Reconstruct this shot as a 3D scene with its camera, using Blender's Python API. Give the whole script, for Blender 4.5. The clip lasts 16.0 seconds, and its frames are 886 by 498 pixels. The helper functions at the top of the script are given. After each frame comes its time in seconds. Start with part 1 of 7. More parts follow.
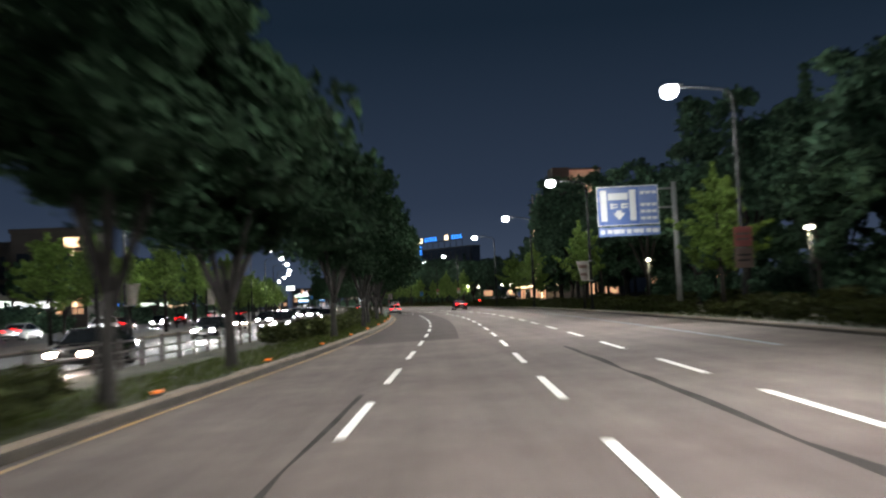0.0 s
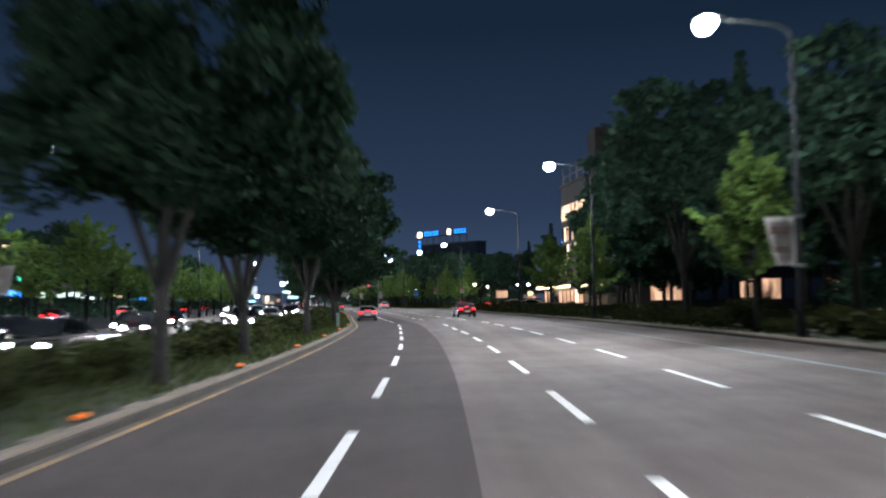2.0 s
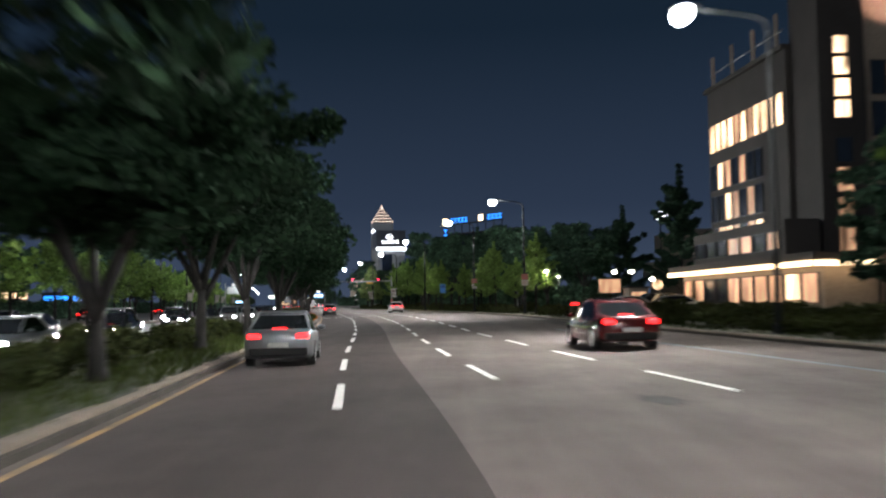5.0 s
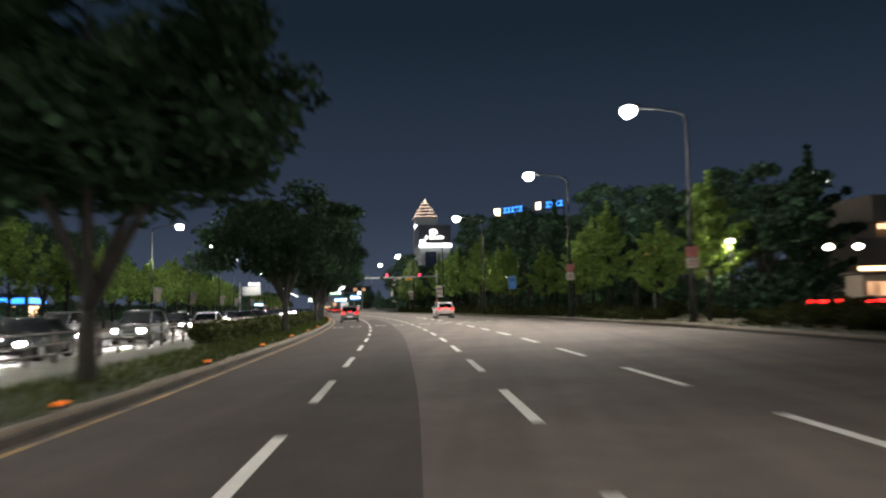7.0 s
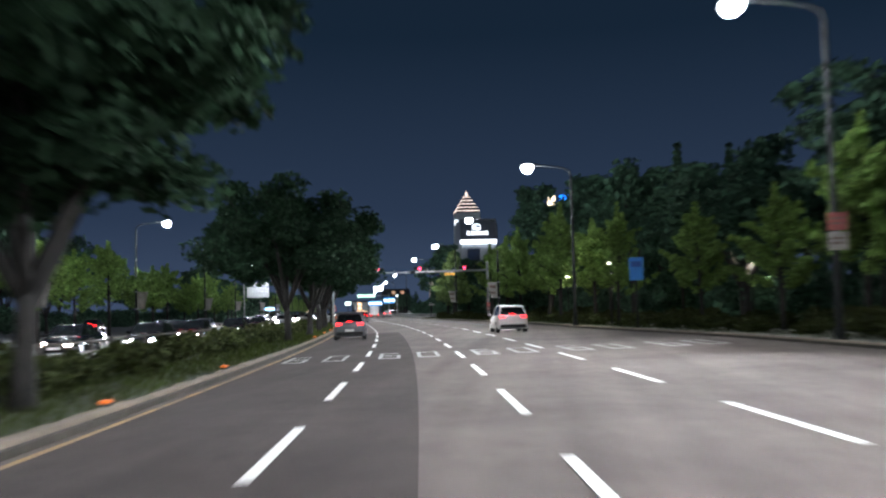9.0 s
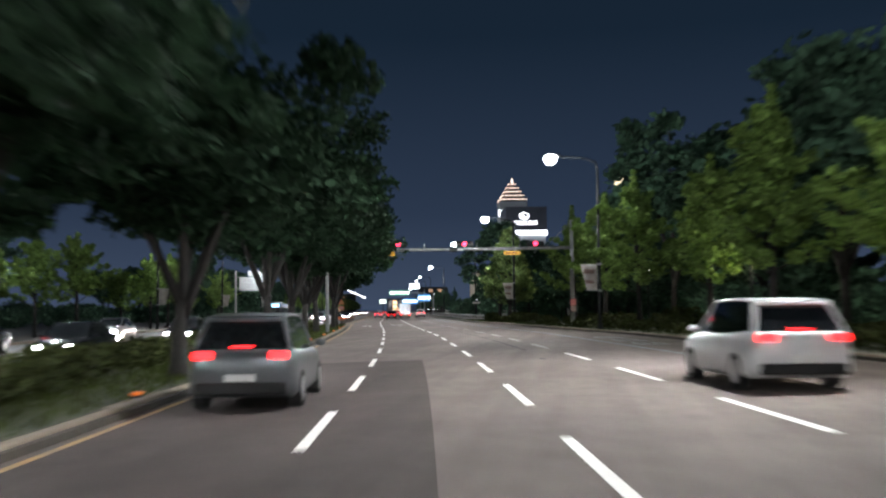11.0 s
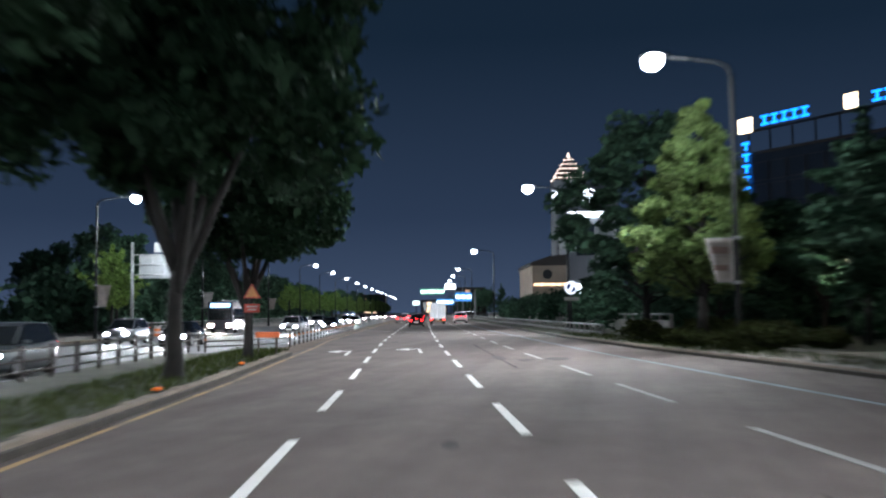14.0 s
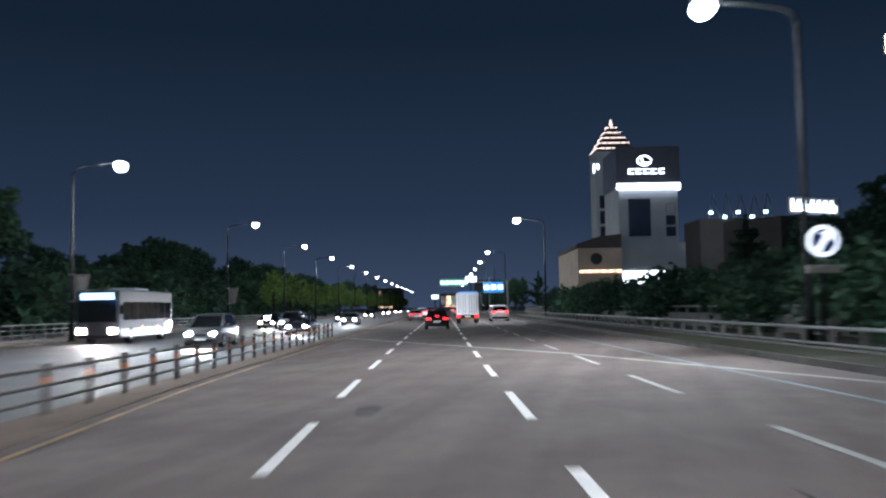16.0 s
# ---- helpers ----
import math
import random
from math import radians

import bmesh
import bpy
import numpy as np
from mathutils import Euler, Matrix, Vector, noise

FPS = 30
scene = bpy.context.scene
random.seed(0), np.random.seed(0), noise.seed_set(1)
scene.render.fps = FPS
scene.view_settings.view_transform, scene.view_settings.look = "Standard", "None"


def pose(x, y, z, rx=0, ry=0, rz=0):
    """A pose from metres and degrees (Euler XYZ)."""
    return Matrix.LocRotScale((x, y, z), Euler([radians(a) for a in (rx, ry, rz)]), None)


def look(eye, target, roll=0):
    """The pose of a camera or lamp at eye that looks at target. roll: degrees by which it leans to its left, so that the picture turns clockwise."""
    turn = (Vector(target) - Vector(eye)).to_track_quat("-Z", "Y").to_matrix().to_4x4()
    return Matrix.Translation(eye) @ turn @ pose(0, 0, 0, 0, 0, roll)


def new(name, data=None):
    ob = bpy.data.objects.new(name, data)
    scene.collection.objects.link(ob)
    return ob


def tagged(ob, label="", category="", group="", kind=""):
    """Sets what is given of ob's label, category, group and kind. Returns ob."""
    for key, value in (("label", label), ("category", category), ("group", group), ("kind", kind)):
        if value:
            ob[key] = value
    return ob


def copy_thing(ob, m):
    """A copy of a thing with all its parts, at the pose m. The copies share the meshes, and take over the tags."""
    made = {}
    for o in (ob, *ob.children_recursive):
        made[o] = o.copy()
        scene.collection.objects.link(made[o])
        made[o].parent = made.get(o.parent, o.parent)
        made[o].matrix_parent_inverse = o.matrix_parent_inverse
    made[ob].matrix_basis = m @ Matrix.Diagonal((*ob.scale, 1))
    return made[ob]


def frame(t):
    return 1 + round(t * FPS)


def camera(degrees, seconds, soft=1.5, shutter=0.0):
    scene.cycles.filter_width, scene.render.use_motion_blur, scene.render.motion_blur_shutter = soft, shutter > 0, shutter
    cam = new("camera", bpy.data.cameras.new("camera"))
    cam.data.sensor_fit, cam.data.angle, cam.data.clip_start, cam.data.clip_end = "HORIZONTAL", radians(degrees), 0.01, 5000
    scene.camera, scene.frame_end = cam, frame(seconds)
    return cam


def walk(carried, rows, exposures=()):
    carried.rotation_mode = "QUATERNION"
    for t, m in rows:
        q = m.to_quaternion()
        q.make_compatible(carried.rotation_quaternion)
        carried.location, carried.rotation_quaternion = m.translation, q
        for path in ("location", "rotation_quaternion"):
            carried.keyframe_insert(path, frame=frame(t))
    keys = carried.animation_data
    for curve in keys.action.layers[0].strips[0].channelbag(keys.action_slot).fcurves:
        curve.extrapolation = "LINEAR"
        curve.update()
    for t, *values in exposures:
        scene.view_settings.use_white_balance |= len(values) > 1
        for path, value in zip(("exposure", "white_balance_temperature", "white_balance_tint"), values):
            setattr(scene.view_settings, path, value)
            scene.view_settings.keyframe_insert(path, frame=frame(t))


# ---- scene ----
cam = camera(50.0, 16.0, 2.2, 0.8)
PATH = [
    (0, (-1.148, -4.128, 1.697), (-1.104, -2.132, 1.804), -2.7),
    (0.5, (-0.818, 7.09, 1.695), (-0.776, 9.087, 1.802), -2.3),
    (1, (-0.52, 18.424, 1.65), (-0.474, 20.42, 1.761), -2.0),
    (1.5, (-0.167, 29.765, 1.692), (-0.121, 31.762, 1.803), -1.2),
    (2, (0.075, 41.056, 1.681), (0.114, 43.052, 1.791), -0.8),
    (2.5, (0.305, 52.35, 1.738), (0.33, 54.348, 1.84), -0.3),
    (3, (0.371, 63.701, 1.69), (0.392, 65.698, 1.794), -0.3),
    (3.5, (0.413, 74.741, 1.679), (0.436, 76.738, 1.784), -0.4),
    (4, (0.132, 85.383, 1.641), (0.148, 87.38, 1.749), -0.4),
    (6.5, (-2.873, 136.873, 1.439), (-2.947, 138.868, 1.556), -1.5),
    (7, (-3.583, 147.102, 1.431), (-3.686, 149.096, 1.55), -1.2),
    (7.5, (-4.389, 157.291, 1.465), (-4.517, 159.283, 1.586), -1.2),
    (8, (-5.21, 167.362, 1.518), (-5.358, 169.353, 1.643), -1.2),
    (8.5, (-6.156, 177.281, 1.56), (-6.322, 179.27, 1.686), -1.3),
    (9, (-7.149, 186.554, 1.574), (-7.336, 188.541, 1.702), -1.4),
    (9.5, (-8.339, 196.174, 1.593), (-8.552, 198.158, 1.723), -1.1),
    (12, (-15.433, 246.05, 1.66), (-15.72, 248.025, 1.788), -0.8),
    (12.5, (-17.081, 256.092, 1.715), (-17.376, 258.066, 1.845), -1.0),
    (13, (-18.771, 266.02, 1.713), (-19.078, 267.992, 1.845), -0.9),
    (13.5, (-20.714, 276.182, 1.664), (-21.037, 278.152, 1.794), -0.8),
    (14, (-22.639, 286.252, 1.699), (-22.979, 288.218, 1.832), -0.6),
    (14.5, (-24.625, 296.256, 1.701), (-24.995, 298.217, 1.829), -0.4),
    (15, (-26.692, 306.166, 1.663), (-27.06, 308.127, 1.789), -0.5),
    (15.5, (-28.699, 315.971, 1.623), (-29.071, 317.932, 1.747), -0.6),
    (16, (-30.767, 325.642, 1.654), (-31.145, 327.602, 1.776), -1.0),
]
# the film camera's own white balance and exposure drift
BALANCE = [(0, 0.04, 6750, 10), (1, 0.04, 6400, 10), (2, 0.16, 5900, 10), (3, 0.02, 6300, 10), (4, 0.02, 6350, 10), (6.5, 0.08, 7150, 10), (7, 0.12, 7300, 10), (8.5, 0.04, 6300, 9), (9.5, 0.07, 5950, 9),
           (12, 0.02, 6700, 10), (13, 0.14, 6100, 10), (14, 0.12, 5950, 9), (15, 0.10, 6250, 10), (15.5, 0.06, 6000, 10), (16, -0.12, 5850, 10)]
walk(cam, [(t, look(eye, target, roll)) for t, eye, target, roll in PATH], BALANCE)

# ---- world and exposure ----
world = bpy.data.worlds.new("night_sky")
scene.world = world
world.use_nodes = True
wn, wl = world.node_tree.nodes, world.node_tree.links
wn.clear()
w_out = wn.new("ShaderNodeOutputWorld")
w_bg = wn.new("ShaderNodeBackground")
w_co = wn.new("ShaderNodeTexCoord")
w_sep = wn.new("ShaderNodeSeparateXYZ")
w_ramp = wn.new("ShaderNodeValToRGB")
w_ramp.color_ramp.elements[0].position = 0.0
w_ramp.color_ramp.elements[0].color = (0.041, 0.058, 0.097, 1)
w_ramp.color_ramp.elements[1].position = 0.75
w_ramp.color_ramp.elements[1].color = (0.0055, 0.0100, 0.0150, 1)
w_mid = w_ramp.color_ramp.elements.new(0.10)
w_mid.color = (0.0200, 0.0315, 0.0575, 1)
w_mid2 = w_ramp.color_ramp.elements.new(0.28)
w_mid2.color = (0.0070, 0.0145, 0.0270, 1)
wl.new(w_co.outputs["Generated"], w_sep.inputs[0])
wl.new(w_sep.outputs["Z"], w_ramp.inputs[0])
wl.new(w_ramp.outputs[0], w_bg.inputs[0])
w_bg.inputs[1].default_value = 1.2
wl.new(w_bg.outputs[0], w_out.inputs[0])

LAMP_POWER = 17000.0
LAMP_LENS = 26.0

# ---- the road's line: stations s along it, offsets u to its right ----
LINE = [(-150, -5.5), (-60, -2.8), (-4.1, -1.1), (18.4, -.33), (41, .40), (63.7, .8), (85.4, .66), (110, -.2),
        (136.9, -2.72), (167.4, -5.39), (196.2, -8.4), (221, -11.6), (246, -15.4), (276.2, -20.74), (306.2, -26.8),
        (325.6, -30.9), (425, -50.5), (600, -84), (900, -140), (1500, -250)]
_ky = np.array([a for a, b in LINE], float)
_kx = np.array([b for a, b in LINE], float)
_km = np.gradient(_kx, _ky)


def _line_x(y):
    i = np.clip(np.searchsorted(_ky, y) - 1, 0, len(_ky) - 2)
    h = _ky[i + 1] - _ky[i]
    t = (y - _ky[i]) / h
    return ((2 * t**3 - 3 * t**2 + 1) * _kx[i] + (t**3 - 2 * t * t + t) * h * _km[i]
            + (-2 * t**3 + 3 * t * t) * _kx[i + 1] + (t**3 - t * t) * h * _km[i + 1])


_ly = np.arange(-150, 1500, 0.25)
_lx = _line_x(_ly)
_ls = np.concatenate([[0], np.cumsum(np.hypot(np.diff(_lx), np.diff(_ly)))])
_ls -= np.interp(0, _ly, _ls)
_tx, _ty = np.gradient(_lx, _ls), np.gradient(_ly, _ls)


def place(s, u, z=0.0):
    return Vector((np.interp(s, _ls, _lx) + u * np.interp(s, _ls, _ty), np.interp(s, _ls, _ly) - u * np.interp(s, _ls, _tx), z))


def turned(s, u, z=0.0, turn=0.0):
    """A pose on the road: local y runs along it, x to its right, turned to the left by degrees."""
    head = math.atan2(-np.interp(s, _ls, _tx), np.interp(s, _ls, _ty))
    return Matrix.Translation(place(s, u, z)) @ Matrix.Rotation(head + radians(turn), 4, "Z")


def knots(*pairs):
    a, b = [p[0] for p in pairs], [p[1] for p in pairs]
    return lambda s: float(np.interp(s, a, b))


right_edge = knots((-150, 10.9), (115, 10.9), (150, 11.4), (185, 12.4), (222, 12.4), (245, 11.2), (272, 11.3), (285, 10.8), (293, 10.3), (312, 9.75), (323, 9.1), (340, 8.7), (1500, 8.7))
left_edge = knots((-150, -5.7), (10, -5.6), (30, -5.1), (50, -4.9), (70, -4.85), (105, -4.75), (150, -4.4), (165, -4.48), (183, -4.65), (208, -4.75), (264, -4.82), (282, -4.9), (314, -4.78), (338, -5.05), (350, -5.5), (1500, -5.5))
median_far = knots((-150, -10.6), (290, -10.4), (328, -10.2), (334, -8.6), (340, -6.9), (1500, -6.9))
opp_edge = -22.4


def road_z(u):
    return 0.02 * u if u > -6 else -0.12


def verge_z(s):
    return road_z(right_edge(s)) + 0.14


# ---- materials ----
def material(name, color=(0.5, 0.5, 0.5), rough=0.7, metal=0.0, vary=0.15, scale=4.0, fine=60.0, bump=0.2, spec=0.5, coords="Object", random_by=None, random_amount=0.2, dark=None, trans=0.0):
    """A surface with a coarse and a fine variation of its colour and a fine relief."""
    m = bpy.data.materials.new(name)
    m.use_nodes = True
    n, l = m.node_tree.nodes, m.node_tree.links
    b = n["Principled BSDF"]
    b.inputs["Roughness"].default_value = rough
    b.inputs["Metallic"].default_value = metal
    b.inputs["Specular IOR Level"].default_value = spec
    co = n.new("ShaderNodeTexCoord")
    big, small = n.new("ShaderNodeTexNoise"), n.new("ShaderNodeTexNoise")
    big.inputs["Scale"].default_value, big.inputs["Detail"].default_value = scale, 4
    small.inputs["Scale"].default_value, small.inputs["Detail"].default_value = fine, 3
    l.new(co.outputs[coords], big.inputs["Vector"])
    l.new(co.outputs[coords], small.inputs["Vector"])
    ramp = n.new("ShaderNodeValToRGB")
    lo = dark or tuple(c * (1 - vary) for c in color)
    hi = tuple(min(1, c * (1 + vary)) for c in color)
    ramp.color_ramp.elements[0].color, ramp.color_ramp.elements[0].position = (*lo, 1), 0.3
    ramp.color_ramp.elements[1].color, ramp.color_ramp.elements[1].position = (*hi, 1), 0.7
    l.new(big.outputs["Fac"], ramp.inputs[0])
    mix = n.new("ShaderNodeMix")
    mix.data_type, mix.blend_type = "RGBA", "OVERLAY"
    mix.inputs["Factor"].default_value = 0.35
    l.new(ramp.outputs[0], mix.inputs["A"])
    l.new(small.outputs["Fac"], mix.inputs["B"])
    out = mix.outputs["Result"]
    if random_by:
        src = n.new("ShaderNodeObjectInfo") if random_by == "object" else n.new("ShaderNodeNewGeometry")
        key = "Random" if random_by == "object" else "Random Per Island"
        hsv = n.new("ShaderNodeHueSaturation")
        rng = n.new("ShaderNodeMapRange")
        rng.inputs["To Min"].default_value, rng.inputs["To Max"].default_value = 1 - random_amount, 1 + random_amount
        l.new(src.outputs[key], rng.inputs["Value"])
        l.new(rng.outputs[0], hsv.inputs["Value"])
        l.new(out, hsv.inputs["Color"])
        out = hsv.outputs[0]
    l.new(out, b.inputs["Base Color"])
    if bump:
        bp = n.new("ShaderNodeBump")
        bp.inputs["Strength"].default_value, bp.inputs["Distance"].default_value = bump, 0.02
        l.new(small.outputs["Fac"], bp.inputs["Height"])
        l.new(bp.outputs[0], b.inputs["Normal"])
    if trans:
        tr, mx = n.new("ShaderNodeBsdfTranslucent"), n.new("ShaderNodeMixShader")
        l.new(out, tr.inputs[0])
        mx.inputs[0].default_value = trans
        l.new(b.outputs[0], mx.inputs[1])
        l.new(tr.outputs[0], mx.inputs[2])
        l.new(mx.outputs[0], n["Material Output"].inputs[0])
    return m


def glowing(name, color, strength, base=0.8):
    m = bpy.data.materials.new(name)
    m.use_nodes = True
    b = m.node_tree.nodes["Principled BSDF"]
    b.inputs["Base Color"].default_value = (*(c * base for c in color), 1)
    b.inputs["Roughness"].default_value = 0.3
    b.inputs["Emission Color"].default_value = (*color, 1)
    b.inputs["Emission Strength"].default_value = strength
    return m


def interior(m, scale, low):
    """Uneven light behind a pane: curtains and lamps, in upright folds."""
    n, l = m.node_tree.nodes, m.node_tree.links
    b = n["Principled BSDF"]
    strength = b.inputs["Emission Strength"].default_value
    co, mp, ns, mr = n.new("ShaderNodeTexCoord"), n.new("ShaderNodeMapping"), n.new("ShaderNodeTexNoise"), n.new("ShaderNodeMapRange")
    mp.inputs["Scale"].default_value = (scale, scale, scale * 0.3)
    ns.inputs["Scale"].default_value, ns.inputs["Detail"].default_value = 1.0, 3
    mr.inputs["From Min"].default_value, mr.inputs["From Max"].default_value = 0.35, 0.65
    mr.inputs["To Min"].default_value, mr.inputs["To Max"].default_value = strength * low, strength * 1.35
    l.new(co.outputs["Object"], mp.inputs[0])
    l.new(mp.outputs[0], ns.inputs["Vector"])
    l.new(ns.outputs["Fac"], mr.inputs[0])
    l.new(mr.outputs[0], b.inputs["Emission Strength"])
    return m


def asphalt(name, color, vary, streak):
    """Worn asphalt: stone grain, blotches, and long worn streaks along the road."""
    m = material(name, color, 0.97, 0, vary, 0.35, 90, 0.3, 0.15)
    n, l = m.node_tree.nodes, m.node_tree.links
    b = n["Principled BSDF"]
    old = b.inputs["Base Color"].links[0].from_socket
    co = next(k for k in n if k.type == "TEX_COORD")
    mp, ns, mid = n.new("ShaderNodeMapping"), n.new("ShaderNodeTexNoise"), n.new("ShaderNodeTexNoise")
    mp.inputs["Scale"].default_value = (1.1, 0.035, 1)
    ns.inputs["Scale"].default_value, ns.inputs["Detail"].default_value = 1.0, 5
    mid.inputs["Scale"].default_value, mid.inputs["Detail"].default_value = 2.2, 6
    l.new(co.outputs["Object"], mp.inputs[0])
    l.new(mp.outputs[0], ns.inputs["Vector"])
    l.new(co.outputs["Object"], mid.inputs["Vector"])
    mr, mr2, mul, mul2 = n.new("ShaderNodeMapRange"), n.new("ShaderNodeMapRange"), n.new("ShaderNodeMix"), n.new("ShaderNodeMix")
    mr.inputs["From Min"].default_value, mr.inputs["From Max"].default_value = 0.3, 0.7
    mr.inputs["To Min"].default_value, mr.inputs["To Max"].default_value = 1 - streak, 1 + streak
    mr2.inputs["From Min"].default_value, mr2.inputs["From Max"].default_value = 0.3, 0.7
    mr2.inputs["To Min"].default_value, mr2.inputs["To Max"].default_value = 0.88, 1.1
    l.new(ns.outputs["Fac"], mr.inputs[0])
    l.new(mid.outputs["Fac"], mr2.inputs[0])
    for k in (mul, mul2):
        k.data_type, k.blend_type = "RGBA", "MULTIPLY"
        k.inputs["Factor"].default_value = 1
    l.new(old, mul.inputs["A"])
    l.new(mul.outputs["Result"], mul2.inputs["A"])
    l.new(mr.outputs[0], mul.inputs["B"])
    l.new(mr2.outputs[0], mul2.inputs["B"])
    l.new(mul2.outputs["Result"], b.inputs["Base Color"])
    return m


# The reddish tint of these two stands in for headlight warmth on the road.
M_ASPHALT = asphalt("asphalt_worn", (0.129, 0.106, 0.0965), 0.16, 0.18)
M_PATCH = asphalt("asphalt_newer", (0.061, 0.049, 0.0455), 0.14, 0.13)
M_OPP = asphalt("asphalt_far_side", (0.085, 0.085, 0.088), 0.12, 0.1)
M_OPP.node_tree.nodes["Principled BSDF"].inputs["Roughness"].default_value = 0.6
M_OPP.node_tree.nodes["Principled BSDF"].inputs["Specular IOR Level"].default_value = 0.3
M_TAN = asphalt("asphalt_brown", (0.14, 0.105, 0.08), 0.15, 0.15)
M_PAINT_WORN = material("road_paint_worn", (0.42, 0.41, 0.40), 0.85, 0, 0.25, 2.0, 35, 0.15, 0.1, random_by="object", random_amount=0.2, dark=(0.22, 0.21, 0.20))
M_TAR = material("tar_seal", (0.042, 0.038, 0.036), 0.95, 0, 0.4, 0.7, 50, 0.2, 0.05)
M_PAINT = material("road_paint_white", (0.80, 0.78, 0.76), 0.8, 0, 0.08, 3.0, 35, 0.15, 0.2, random_by="object", random_amount=0.12, dark=(0.62, 0.60, 0.58))
M_YELLOW = material("road_paint_yellow", (0.36, 0.20, 0.05), 0.7, 0, 0.2, 0.9, 35, 0.15, dark=(0.10, 0.075, 0.05))
M_BLUE_LINE = material("road_paint_blue", (0.19, 0.24, 0.275), 0.85, 0, 0.2, 1.0, 35, 0.15, 0.15, dark=(0.12, 0.15, 0.165))
M_KERB = material("kerb_concrete", (0.19, 0.150, 0.113), 0.9, 0, 0.2, 2.5, 45, 0.4, random_by="object", random_amount=0.14)
# Dark tone of the base strip under the kerb stones.
M_GUTTER = material("gutter_dark", (0.045, 0.037, 0.028), 0.95, 0, 0.35, 1.2, 30, 0.4)
M_PAVE = material("pavement_blocks", (0.17, 0.155, 0.14), 0.9, 0, 0.25, 1.5, 30, 0.4)
M_SOIL = material("grass_soil", (0.030, 0.032, 0.014), 0.95, 0, 0.45, 0.8, 14, 0.7)
M_GROUND = material("dark_ground", (0.06, 0.06, 0.045), 0.95, 0, 0.3, 0.1, 4, 0.3)
M_CONCRETE = material("concrete", (0.19, 0.182, 0.17), 0.85, 0, 0.15, 0.8, 25, 0.3)
M_STEEL = material("galvanised_steel", (0.27, 0.28, 0.285), 0.5, 0.5, 0.12, 3, 40, 0.05)
# Pole grey taken down to near black, to offset the close lamp_glow.
M_POLE = material("pole_grey_darkened", (0.017, 0.0185, 0.0195), 0.75, 0.0, 0.12, 2, 40, 0, 0.2)
M_DARKMETAL = material("dark_metal", (0.035, 0.037, 0.04), 0.45, 0.4, 0.2, 3, 40, 0.05)
M_FENCE = material("fence_brown_paint", (0.05, 0.04, 0.035), 0.5, 0.3, 0.2, 3, 40, 0.1)
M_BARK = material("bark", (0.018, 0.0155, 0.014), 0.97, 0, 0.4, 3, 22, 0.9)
M_LEAF_L = material("leaf_light_green", (0.145, 0.225, 0.06), 0.7, 0, 0.25, 1.2, 12, 0, 0.15, random_by="island", random_amount=0.45, trans=0.35)
M_LEAF_M = material("leaf_mid_green", (0.132, 0.188, 0.068), 0.75, 0, 0.25, 1.2, 12, 0, 0.12, random_by="island", random_amount=0.45, trans=0.3)
# Median leaves: green darkened to near black, so the crowns look unlit.
M_LEAF_D = material("leaf_green_shaded", (0.021, 0.042, 0.022), 0.8, 0, 0.25, 1.2, 12, 0, 0.08, random_by="island", random_amount=0.45, trans=0.2)
M_LEAF_F = material("leaf_forest", (0.052, 0.098, 0.062), 0.8, 0, 0.3, 0.5, 6, 0, 0.1, random_by="island", random_amount=0.5, trans=0.2)
M_HEDGE = material("hedge_leaf", (0.040, 0.048, 0.017), 0.8, 0, 0.3, 1.0, 10, 0, 0.08, random_by="island", random_amount=0.5, trans=0.2)
M_GRASS = material("grass_blade", (0.040, 0.052, 0.013), 0.85, 0, 0.35, 0.8, 8, 0, 0.08, random_by="island", random_amount=0.5, trans=0.2)
M_LENS = glowing("lamp_lens", (0.92, 0.96, 1.0), LAMP_LENS)
M_LENS_FAR = glowing("lamp_lens_far", (0.94, 0.97, 1.0), 12.0)
M_HEAD = glowing("headlight_glass", (0.97, 0.97, 1.0), 80)
M_HEAD_WARM = glowing("headlight_glass_warm", (1.0, 0.74, 0.58), 70)
M_TAIL = glowing("tail_light_glass", (1.0, 0.014, 0.016), 7.0)
M_RED = glowing("signal_red", (1.0, 0.03, 0.09), 6)
M_REFL = glowing("orange_road_stud", (1.0, 0.20, 0.01), 0.45)
M_WARM = glowing("warm_window", (1.0, 0.66, 0.40), 3.0)
interior(M_WARM, 1.6, 0.1)
M_WARM_SOFT = glowing("warm_window_soft", (1.0, 0.55, 0.32), 0.8)
interior(M_WARM_SOFT, 1.3, 0.05)
M_WARM_STRIP = glowing("warm_strip_light", (1.0, 0.72, 0.42), 5.0)
M_WHITE_SIGN = glowing("white_lit_sign", (0.9, 0.95, 1.0), 5)
M_BLUE_SIGN = glowing("blue_lit_sign", (0.02, 0.25, 1.0), 3.0)
M_GREEN = glowing("signal_green", (0.1, 1.0, 0.65), 6)
M_GLOBE = glowing("park_globe", (1.0, 0.92, 0.75), 14)
M_BLACK = material("black_plastic", (0.009, 0.009, 0.0095), 0.75, 0, 0.2, 4, 40, 0.05)
M_RUBBER = material("tyre_rubber", (0.018, 0.018, 0.018), 0.85, 0, 0.2, 8, 60, 0.1)
M_RIM = material("alloy_rim", (0.45, 0.45, 0.46), 0.35, 0.9, 0.1, 8, 60, 0)
M_PLATE = material("plate_white", (0.75, 0.75, 0.73), 0.5, 0, 0.05, 8, 60, 0)
M_SIGN_BLUE = material("sign_sheet_blue", (0.008, 0.060, 0.25), 0.4, 0, 0.08, 3, 40, 0)
